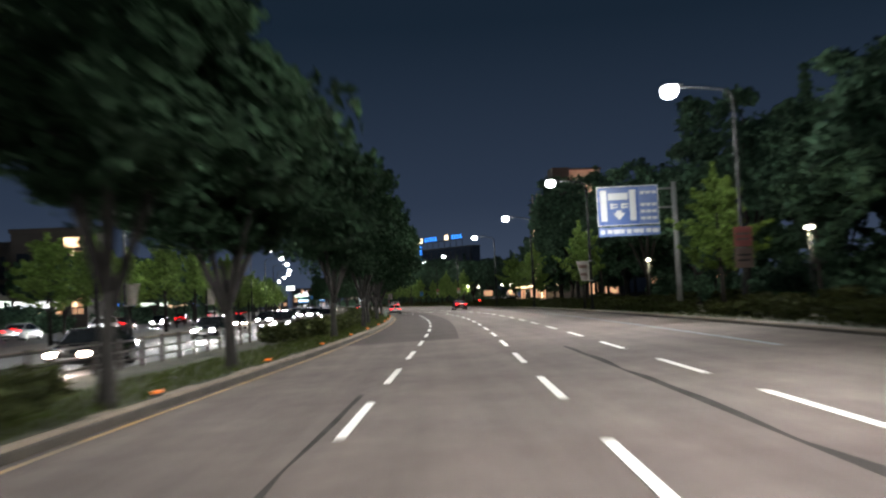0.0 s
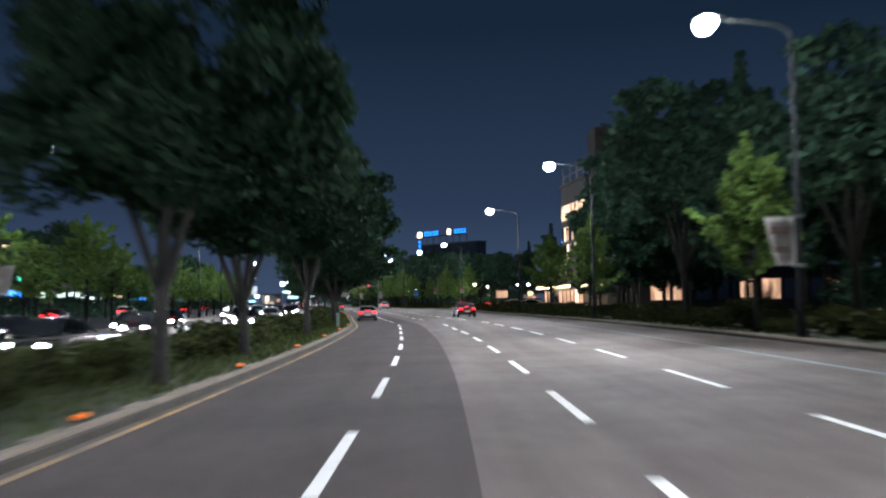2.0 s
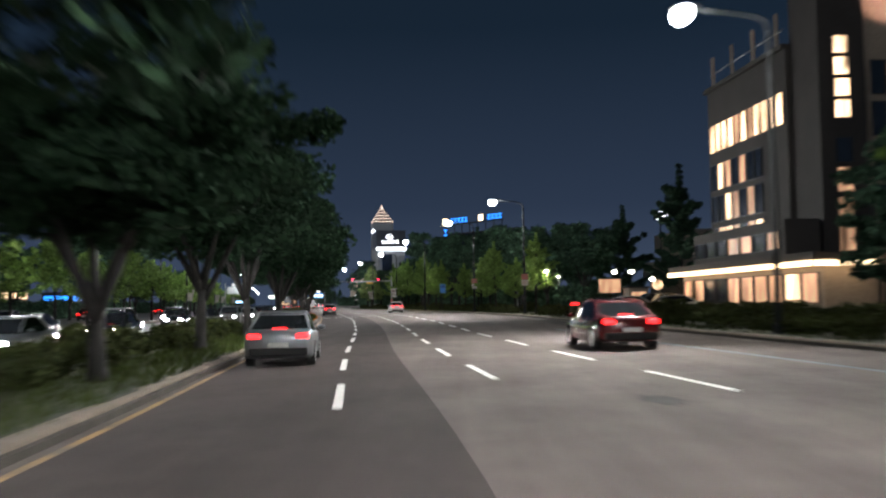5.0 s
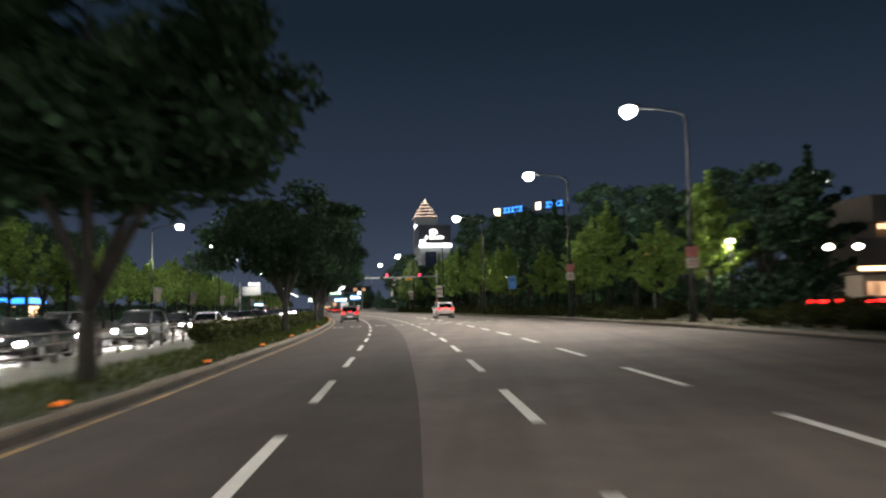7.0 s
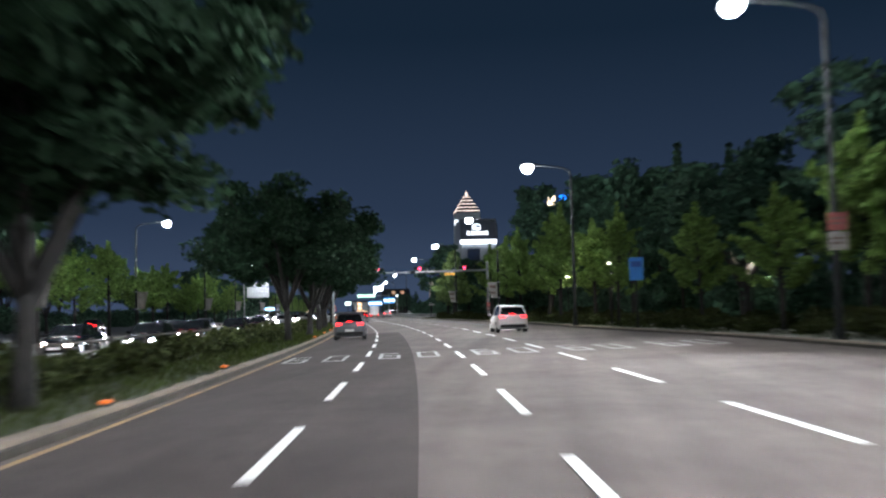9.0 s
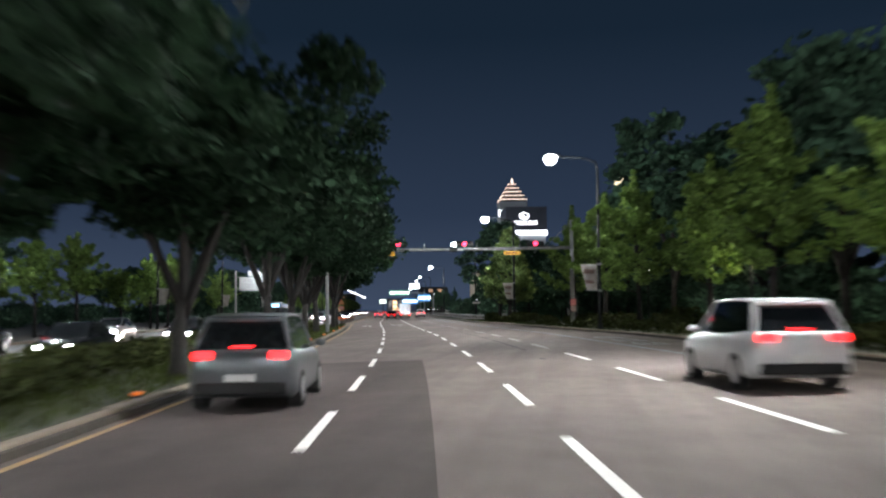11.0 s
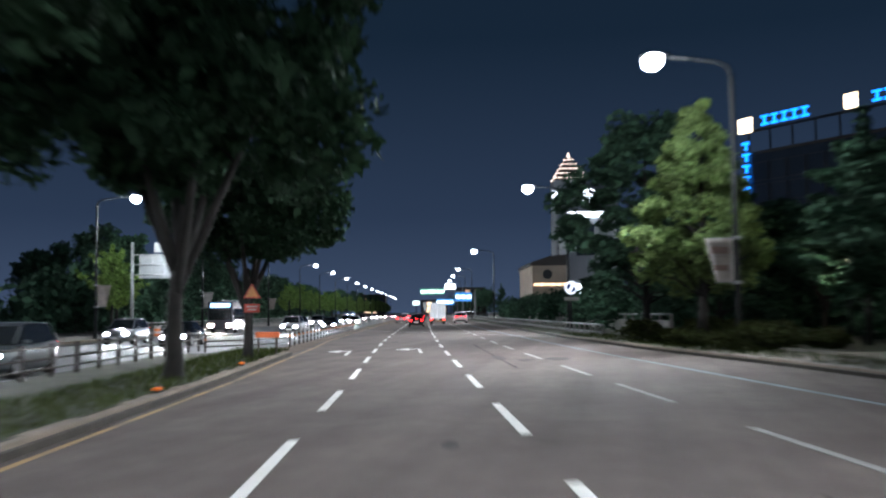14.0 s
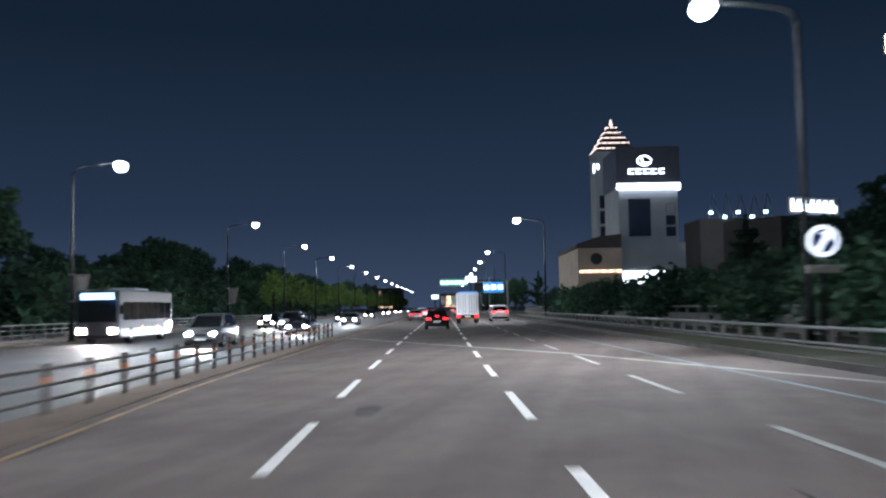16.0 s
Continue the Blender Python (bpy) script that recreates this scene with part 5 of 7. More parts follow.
def car(body_paint, label, suv=False, head=True, tail=True, head_mat=None, head_label="bright white headlight"):
    """A passenger car, its front towards local +y."""
    head_mat = head_mat or M_HEAD
    L, W = (4.6, 1.86) if suv else (4.75, 1.82)
    H = 1.66 if suv else 1.45
    belt = 1.02 if suv else 0.92
    t = thing("car", label, "car", "cars on the road")
    h = L / 2

    def ring(y, w, z0, z1, r=0.1):
        return [(-w * 0.9, y, z0), (-w, y, z0 + r), (-w, y, z0 + (z1 - z0) * 0.55), (-w * 0.97, y, z1 - r * 0.7), (-w * 0.88, y, z1), (w * 0.88, y, z1), (w * 0.97, y, z1 - r * 0.7), (w, y, z0 + (z1 - z0) * 0.55), (w, y, z0 + r), (w * 0.9, y, z0)]

    w = W / 2
    rear_top = belt + 0.06
    rings = [ring(-h, w * 0.80, 0.36, rear_top - 0.14), ring(-h + 0.08, w * 0.92, 0.28, rear_top - 0.03), ring(-h + 0.45, w * 0.985, 0.22, rear_top), ring(-0.7, w, 0.2, belt), ring(0.7, w, 0.2, belt - 0.02),
             ring(1.35, w * 0.985, 0.2, belt - 0.06), ring(h - 0.4, w * 0.95, 0.22, belt - 0.18), ring(h - 0.1, w * 0.86, 0.26, belt - 0.28), ring(h, w * 0.74, 0.34, belt - 0.38)]
    body = part("body", loft(bmesh.new(), rings), body_paint, t, smooth=True)

    def cabin(y, wa, wb, z0, z1):
        return [(-wa, y, z0), (-wb, y, z1), (wb, y, z1), (wa, y, z0)]

    y0, y1, y2, y3 = (-h + 0.12, -h + 0.55, 0.35, 1.25) if suv else (-h + 0.55, -h + 1.45, 0.3, 1.2)
    part("cabin_glass", loft(bmesh.new(), [cabin(y0, w * 0.86, w * 0.82, belt - 0.02, belt + 0.04), cabin(y1, w * 0.92, w * 0.70, belt - 0.02, H - 0.06), cabin(y2, w * 0.92, w * 0.70, belt - 0.04, H - 0.05), cabin(y3, w * 0.86, w * 0.80, belt - 0.06, belt + 0.0)]), M_GLASS, t, "dark tinted glass")
    rp = [(y1 - 0.12, 0.66, H - 0.10), (y1 + 0.15, 0.72, H - 0.03), ((y1 + y2) / 2, 0.73, H), (y2 - 0.1, 0.72, H - 0.03), (y2 + 0.1, 0.68, H - 0.09)]
    part("roof", loft(bmesh.new(), [[(-w * k, y, z - 0.05), (-w * k * 0.94, y, z), (w * k * 0.94, y, z), (w * k, y, z - 0.05)] for y, k, z in rp]), body_paint, t, smooth=True)
    for sx in (-1, 1):
        part("pillar", tube(bmesh.new(), [(sx * w * 0.84, y3 - 0.02, belt), (sx * w * 0.69, y2, H - 0.06)], [0.04, 0.035], 6), body_paint, t)
        part("pillar", tube(bmesh.new(), [(sx * w * 0.85, y0 + 0.04, belt), (sx * w * 0.69, y1, H - 0.07)], [0.06, 0.05], 6), body_paint, t)
        part("mirror", ball(bmesh.new(), (sx * (w + 0.08), 0.85, belt + 0.04), 0.11, 0.07, 0.075, 8, 5), body_paint, t, smooth=True)
        for yy in (-h + 0.88, h - 0.92):
            wh = part("wheel", disc(bmesh.new(), (sx * (w + 0.005), yy, 0.33), (sx, 0, 0), 0.33, 0.22, 20), M_RUBBER, t)
            part("rim", disc(bmesh.new(), (sx * (w + 0.012), yy, 0.33), (sx, 0, 0), 0.22, 0.03, 16), M_RIM, wh)
        hl = ball(bmesh.new(), (sx * w * 0.62, h - 0.12, belt - 0.35), 0.2, 0.2, 0.115, 14, 8)
        part("headlight", hl, head_mat if head else M_PLATE, t, head_label if head else "", True)
        tz = (0.88, 1.02) if suv else (0.74, 0.87)
        tl = boxes((sx * w * 0.68 - 0.17, sx * w * 0.68 + 0.17, -h - 0.02, -h + 0.14, *tz), bevel=0.035)
        part("tail_light", tl, M_TAIL if tail else M_PINK, t, "glowing red tail light" if tail else "")
    part("high_brake_light", boxes((-w * 0.2, w * 0.2, y0 - 0.005, y0 + 0.03, belt + 0.06, belt + 0.09)), M_TAIL if tail else M_BLACK, t, "high brake light")
    part("bumper", boxes((-w * 0.82, w * 0.82, -h - 0.05, -h + 0.1, 0.3, 0.5), bevel=0.04), M_BLACK, t)
    part("bumper", boxes((-w * 0.72, w * 0.72, h - 0.08, h + 0.05, 0.3, 0.44), bevel=0.04), M_BLACK, t)
    part("grille", boxes((-w * 0.3, w * 0.3, h - 0.06, h + 0.02, belt - 0.46, belt - 0.34), bevel=0.02), M_BLACK, t)
    for yy in (-h - 0.06, h + 0.05):
        part("number_plate", boxes((-0.26, 0.26, yy - 0.008, yy + 0.008, 0.52 if yy < 0 else 0.36, 0.64 if yy < 0 else 0.47), bevel=0.004), M_PLATE, t, "plain white plate")
    if head:
        headlight_beam(t, h + 0.15, belt - 0.3, (1.0, 0.86, 0.72) if head_mat == M_HEAD_WARM else (0.95, 0.97, 1.0))
    return t


def box_truck():
    t = thing("box_truck", "white box truck with ribbed rear doors and red lights", "truck")
    b = part("cargo_box", boxes((-1.05, 1.05, -2.6, 1.3, 0.85, 2.9), bevel=0.03), P_WHITE, t)
    for x in (-0.99, 0.03):
        d = part("rear_door", boxes((x, x + 0.96, -2.64, -2.605, 0.92, 2.82), bevel=0.01), P_WHITE, b)
        for k in range(4):
            part("rib", boxes((x + 0.12 + k * 0.22, x + 0.18 + k * 0.22, -2.655, -2.642, 1.0, 2.75)), P_SILVER, d)
    part("cab", boxes((-0.9, 0.9, 1.38, 2.9, 0.5, 2.05), bevel=0.12), P_WHITE, t)
    part("windscreen", boxes((-0.8, 0.8, 2.86, 2.915, 1.2, 1.9), bevel=0.02), M_GLASS, t)
    part("chassis", boxes((-0.8, 0.8, -2.6, 2.7, 0.5, 0.8)), M_BLACK, t)
    for sx in (-1, 1):
        for yy in (-1.6, 2.1):
            wh = part("wheel", disc(bmesh.new(), (sx * 0.95, yy, 0.36), (sx, 0, 0), 0.36, 0.25, 18), M_RUBBER, t)
            part("rim", disc(bmesh.new(), (sx * 0.96, yy, 0.36), (sx, 0, 0), 0.2, 0.03, 14), M_RIM, wh)
        part("tail_light", boxes((sx * 0.85 - 0.16, sx * 0.85 + 0.16, -2.68, -2.58, 0.62, 0.78), bevel=0.02), M_TAIL, t, "glowing red tail light")
        part("mud_flap", boxes((sx * 0.85 - 0.2, sx * 0.85 + 0.2, -2.1, -2.08, 0.15, 0.55)), M_BLACK, t)
    part("bumper", boxes((-0.95, 0.95, -2.66, -2.56, 0.42, 0.56), bevel=0.02), M_YELLOW, t)
    part("number_plate", boxes((-0.26, 0.26, -2.69, -2.66, 0.62, 0.76)), M_PLATE, t)
    return t


def bus():
    t = thing("bus", "blue and white city bus with a lit front", "bus")
    part("body", boxes((-1.24, 1.24, -5.3, 5.3, 0.35, 3.1), bevel=0.14), P_BLUE, t)
    part("skirt", boxes((-1.26, 1.26, -5.1, 5.1, 0.32, 0.85), bevel=0.03), P_GREY, t)
    part("windscreen", boxes((-1.1, 1.1, 5.27, 5.33, 1.25, 2.45), bevel=0.02), M_GLASS, t)
    part("destination_panel", boxes((-0.95, 0.95, 5.27, 5.34, 2.55, 2.9), bevel=0.02), glowing("destination_panel", (0.35, 0.65, 1.0), 5), t, "lit blue-white panel")
    for k in range(7):
        for sx in (-1, 1):
            part("window", boxes((sx * 1.25 - 0.015, sx * 1.25 + 0.015, -4.9 + k * 1.38, -3.7 + k * 1.38, 1.35, 2.4), bevel=0.005), M_GLASS, t)
    for sx in (-1, 1):
        part("headlight", boxes((sx * 0.9 - 0.26, sx * 0.9 + 0.26, 5.28, 5.38, 0.58, 0.92), bevel=0.06), M_HEAD_WARM, t, "bright warm headlight")
        part("mirror", boxes((sx * 1.38 - 0.1, sx * 1.38 + 0.1, 5.2, 5.3, 1.7, 2.2), bevel=0.03), M_BLACK, t)
        for yy in (-3.0, 3.2):
            wh = part("wheel", disc(bmesh.new(), (sx * 1.26, yy, 0.48), (sx, 0, 0), 0.48, 0.3, 20), M_RUBBER, t)
            part("rim", disc(bmesh.new(), (sx * 1.268, yy, 0.48), (sx, 0, 0), 0.28, 0.03, 16), M_RIM, wh)
        part("marker_light", boxes((sx * 1.265 - 0.01, sx * 1.265 + 0.01, 1.0, 1.2, 0.9, 0.98)), M_REFL, t)
        part("marker_light", boxes((sx * 1.265 - 0.01, sx * 1.265 + 0.01, -2.0, -1.8, 0.9, 0.98)), M_REFL, t)
    part("roof_unit", boxes((-0.8, 0.8, -1.6, 1.2, 3.08, 3.3), bevel=0.08), P_SILVER, t)
    headlight_beam(t, 5.5, 0.8, (1.0, 0.86, 0.74), 5000.0)
    return t


suv_white = car(P_WHITE, "white sport utility car with glowing red tail lights", True)
sedan_black = car(P_BLACK, "black saloon car with bright headlights on")
sedan_silver = car(P_SILVER, "silver saloon car with lit headlights")
sedan_red = car(P_RED, "dark red saloon car with glowing tail lights")
suv_grey = car(P_GREY, "dark grey sport utility car with lit lamps", True)
sedan_warm = car(P_BLACK, "dark saloon car with warm headlights on", False, True, True, M_HEAD_WARM, "warm white headlight")
for ob, s, u in ((sedan_silver, 133.5, -3.2), (sedan_red, 134.5, 6.4)):
    ob.matrix_basis = turned(s, u, 0.02 * u)
suv_white.matrix_basis = turned(425, 6.1, 0.122)
for src, s, u in ((suv_white, 245.3, 6.45), (suv_grey, 245, -3.2), (sedan_black, 401, 0.0), (sedan_silver, 452, -3.0), (sedan_red, 470, 0.1), (suv_white, 488, -3.1), (sedan_silver, 505, 3.2), (suv_grey, 520, 0),
                  (sedan_red, 540, -3.1), (suv_white, 560, 3.1), (sedan_black, 590, 0.0), (sedan_red, 610, 6.2), (sedan_silver, 640, -3.0), (sedan_red, 680, 3.1)):
    copy_thing(src, turned(s, u, 0.02 * u))
truck = box_truck()
truck.matrix_basis = turned(420, 2.75, 0.055)
# oncoming traffic
sedan_warm.matrix_basis = turned(420, -16.2, -0.12, 180)
sedan_black.matrix_basis = turned(58.8, -16.0, -0.12, 180)
suv_grey.matrix_basis = turned(126, -14.4, -0.12, 180)
oncoming = [(96, -16.3, sedan_warm), (113, -12.8, sedan_black), (118, -19.3, sedan_warm), (139, -12.7, sedan_silver), (141, -16.2, sedan_black), (160, -19.2, sedan_warm), (188, -16.3, sedan_black), (195, -12.8, suv_grey), (222, -16.2, sedan_black), (245, -12.6, sedan_warm), (262, -12.6, sedan_black), (290, -19.2, sedan_silver),
            (30, -13.2, sedan_warm), (73.5, -13.3, sedan_black), (84, -19.4, sedan_warm), (105, -19.3, sedan_black), (154, -13.2, sedan_warm), (167, -16.4, suv_grey), (181, -13.0, sedan_black), (203, -19.2, suv_grey), (214, -12.8, sedan_silver),
            (232, -15.6, sedan_warm), (236, -12.9, sedan_black), (254, -15.6, sedan_warm), (268, -19.1, sedan_black), (281, -12.7, sedan_black), (298, -16.0, sedan_warm), (318, -12.6, suv_grey), (345, -13.6, sedan_black), (350, -18.4, suv_grey),
            (376.5, -11.3, suv_grey), (397, -9.8, sedan_black), (413, -13, suv_grey), (432, -9.6, sedan_silver), (455, -12.8, sedan_black), (500, -12.9, sedan_warm), (548, -12.8, suv_grey), (600, -12.8, sedan_warm), (680, -12.6, sedan_black)]
for s, u, src in oncoming:
    copy_thing(src, turned(s, u, -0.12, 180))
bus().matrix_basis = turned(387.5, -19.2, -0.12, 180)
# parked and queueing cars on the forecourt beyond the far pavement
for s, u, a, src in ((62, -33, 20, sedan_red), (75, -35, 0, sedan_silver), (88, -32.5, 180, suv_white), (101, -34, 0, sedan_red), (116, -33, 180, sedan_black), (140, -34, 0, sedan_red), (170, -33.5, 0, suv_white), (200, -34, 180, sedan_silver), (228, -33, 0, sedan_red), (300, -33, 0, sedan_red)):
    copy_thing(src, turned(s, u, 0.0, a))

# ---- buildings ----
def window_grid(parent, x0, x1, z0, z1, nx, nz, y, mats, rng, frame_mat, depth=0.12, axis="y"):
    """Panes in a facade, each with its frame, facing local -y (or -x)."""
    for i in range(nx):
        for j in range(nz):
            a, b = x0 + (x1 - x0) * (i + 0.08) / nx, x0 + (x1 - x0) * (i + 0.92) / nx
            c, d = z0 + (z1 - z0) * (j + 0.1) / nz, z0 + (z1 - z0) * (j + 0.9) / nz
            fr = boxes((a - 0.05, b + 0.05, y - depth, y + 0.02, c - 0.05, c), (a - 0.05, b + 0.05, y - depth, y + 0.02, d, d + 0.05), (a - 0.05, a, y - depth, y + 0.02, c, d), (b, b + 0.05, y - depth, y + 0.02, c, d)) if axis == "y" else \
                boxes((y - depth, y + 0.02, a - 0.05, b + 0.05, c - 0.05, c), (y - depth, y + 0.02, a - 0.05, b + 0.05, d, d + 0.05), (y - depth, y + 0.02, a - 0.05, a, c, d), (y - depth, y + 0.02, b, b + 0.05, c, d))
            w = part("window", fr, frame_mat, parent)
            pb = boxes((a, b, y - 0.05, y - 0.01, c, d)) if axis == "y" else boxes((y - 0.05, y - 0.01, a, b, c, d))
            part("pane", pb, mats[rng.randrange(len(mats))], w)


def hotel():
    """The dark block with warm windows and the low restaurant before it; local x to the right, y along the road."""
    r = random.Random(3)
    t = thing("lit_building", "dark stone building with warm lit windows and a stair tower", "building", m=turned(166, 0, 0.3))
    main = part("wall", boxes((28.0, 37, 2.4, 17, 0, 18.3)), M_WALL_DARK, t)
    part("roof", boxes((27.7, 37.0, 2.45, 17.2, 18.3, 18.65)), M_WALL_DARK, t)
    core = part("wall", boxes((28.3, 31.4, -1.6, 2.35, 0, 24.4)), M_WALL_DARK, t)
    top = part("wall", boxes((31.5, 37.4, -0.6, 2.3, 0, 24.0)), M_WALL_WARM, t, "beige upper wall lit from below")
    part("parapet", boxes((31.45, 37.6, -0.8, 2.38, 24.0, 24.3)), M_WALL_DARK, t)
    window_grid(main, 2.8, 16.6, 12.9, 15.7, 11, 1, 28.0, [M_WARM, M_WARM_SOFT, M_WARM], r, M_DARKMETAL, axis="x")
    window_grid(main, 6.5, 16.6, 4.6, 12.4, 7, 3, 28.0, [M_WARM, M_WARM_SOFT, M_WALL_GLASS, M_WALL_GLASS], r, M_DARKMETAL, axis="x")
    window_grid(core, 29.2, 30.4, 12.6, 18.2, 1, 4, -1.6, [M_WARM], r, M_DARKMETAL)
    window_grid(core, 29.2, 30.4, 2.0, 11.6, 1, 5, -1.6, [M_WARM_SOFT, M_WALL_GLASS, M_WARM], r, M_DARKMETAL)
    window_grid(top, 32.3, 36.8, 3.2, 17, 4, 5, -0.6, [M_WALL_GLASS, M_WALL_GLASS, M_WALL_GLASS, M_WALL_GLASS, M_WARM_SOFT], r, M_DARKMETAL)
    for y in (4, 8, 12, 16):
        part("roof_post", boxes((28.1, 28.3, y, y + 0.2, 18.65, 21.2)), M_WALL_WARM, t)
    part("roof_rail", tube(bmesh.new(), [(28.2, 3, 19.8), (28.2, 16.6, 19.8)], [0.05, 0.05], 6), M_STEEL, t)
    part("uplight", boxes((33.4, 35.4, -3.3, -2.9, 18.6, 18.9), bevel=0.03), M_DARKMETAL, t, "dark floodlight housing on brackets")
    part("bracket", boxes((34.3, 34.5, -3.1, -0.58, 18.46, 18.58)), M_DARKMETAL, t)
    ld = bpy.data.lights.new("wall_light", "SPOT")
    ld.energy, ld.color, ld.spot_size, ld.spot_blend, ld.shadow_soft_size = 1100, (1.0, 0.62, 0.48), radians(130), 0.8, 0.2
    lo = new("wall_light", ld)
    lo.parent = t
    lo.matrix_basis = pose(34.4, -3.2, 19.0, 150, 0, 0)
    low = thing("restaurant", "low restaurant with a bright canopy light strip", "building", m=turned(166, 0, 0.3))
    part("wall", boxes((24.6, 27.7, -8.6, 14.6, 0, 3.3)), M_WALL_WARM, low)
    part("roof", boxes((23.6, 27.85, -9.4, 15.2, 3.3, 3.75), bevel=0.04), M_WALL_DARK, low)
    part("canopy_light", boxes((23.5, 23.58, -9.3, 15.1, 2.95, 3.25)), M_WARM_STRIP, low, "glowing warm strip")
    part("canopy_light", boxes((23.7, 27.6, -9.5, -9.42, 2.95, 3.25)), M_WARM_STRIP, low, "glowing warm strip")
    part("upper_floor", boxes((25.5, 27.8, -2, 14.4, 3.75, 6.2)), M_WALL_DARK, low)
    w = part("wall", boxes((24.45, 24.58, -8.4, 14.4, 0.05, 0.6)), M_WALL_DARK, low)
    window_grid(w, -8.2, 14.2, 0.7, 2.8, 10, 1, 24.6, [M_WARM_SOFT, M_WARM, M_WARM_SOFT, M_WALL_GLASS], r, M_DARKMETAL, axis="x")
    window_grid(w, -1.6, 14.0, 4.2, 5.6, 7, 1, 25.5, [M_WARM_SOFT, M_WALL_GLASS], r, M_DARKMETAL, axis="x")
    side = thing("cafe", "single-storey cafe with pinkish lit windows among trees", "building", m=turned(150, 0, 0.3))
    wall = part("wall", boxes((27, 52, -7, 6, 0, 4.6)), M_WALL_DARK, side)
    part("roof", boxes((26.6, 52.4, -7.5, 6.2, 4.6, 5.0)), M_WALL_DARK, side)
    window_grid(wall, 28, 51, 0.9, 3.7, 9, 1, -7.0, [M_WARM_SOFT, M_WARM_SOFT, M_WALL_GLASS], r, M_DARKMETAL)


hotel()


def band_building():
    """The white two-storey building with long warm light strips."""
    r = random.Random(8)
    t = thing("white_building", "white two-storey building with long warm light strips", "building", m=turned(238, 48, 0.3))
    part("wall", boxes((0, 30, 0, 14, 0, 4.2)), M_WALL_WARM, t)
    part("wall", boxes((-1.2, 30, -1.2, 14, 4.2, 7.0), bevel=0.05), M_WALL_WARM, t, "overhanging white upper band")
    part("wall", boxes((2.0, 30, 0.5, 14, 7.0, 8.6)), M_WALL_WARM, t)
    part("roof", boxes((1.0, 31, -0.6, 14.4, 8.6, 11.4), bevel=0.06), M_WALL_WARM, t)
    part("light_strip", boxes((-0.9, 30, -1.0, -0.85, 3.75, 4.15)), M_WARM_STRIP, t, "glowing warm strip")
    part("light_strip", boxes((2.2, 30, 0.3, 0.45, 8.0, 8.5)), M_WARM, t, "glowing warm strip")
    w = part("wall_base", boxes((0, 30, -0.12, -0.01, 0, 0.7)), M_WALL_DARK, t)
    window_grid(w, 0.6, 29, 0.8, 3.5, 9, 1, 0.0, [M_WARM_SOFT, M_WALL_GLASS, M_WARM], r, M_DARKMETAL)
    sg = thing("roof_sign", "white lit sign with a blue outline above the trees", "sign", m=turned(244, 47, 0))
    part("panel", boxes((-1.15, 1.15, -0.1, 0.1, 13.6, 14.9), bevel=0.05), M_WALL_GLASS, sg)
    part("outline", boxes((-0.9, 1.15, -0.16, -0.11, 14.78, 14.9), (1.03, 1.15, -0.16, -0.11, 13.6, 14.78), (-0.7, 1.03, -0.16, -0.11, 13.6, 13.72)), M_WHITE_SIGN, sg)
    part("mark", disc(bmesh.new(), (-0.75, -0.12, 14.4), (0, -1, 0), 0.32, 0.04, 16, 1.4), M_BLUE_SIGN, sg)
    part("mark", boxes((-0.35, 0.7, -0.15, -0.11, 14.0, 14.2)), M_WHITE_SIGN, sg)
    part("post", boxes((-0.09, 0.09, 0.1, 0.3, 0.3, 13.8)), M_DARKMETAL, sg)


band_building()


M_ROOF_BAND = glowing("roof_light_band", (1.0, 0.78, 0.66), 2.2)


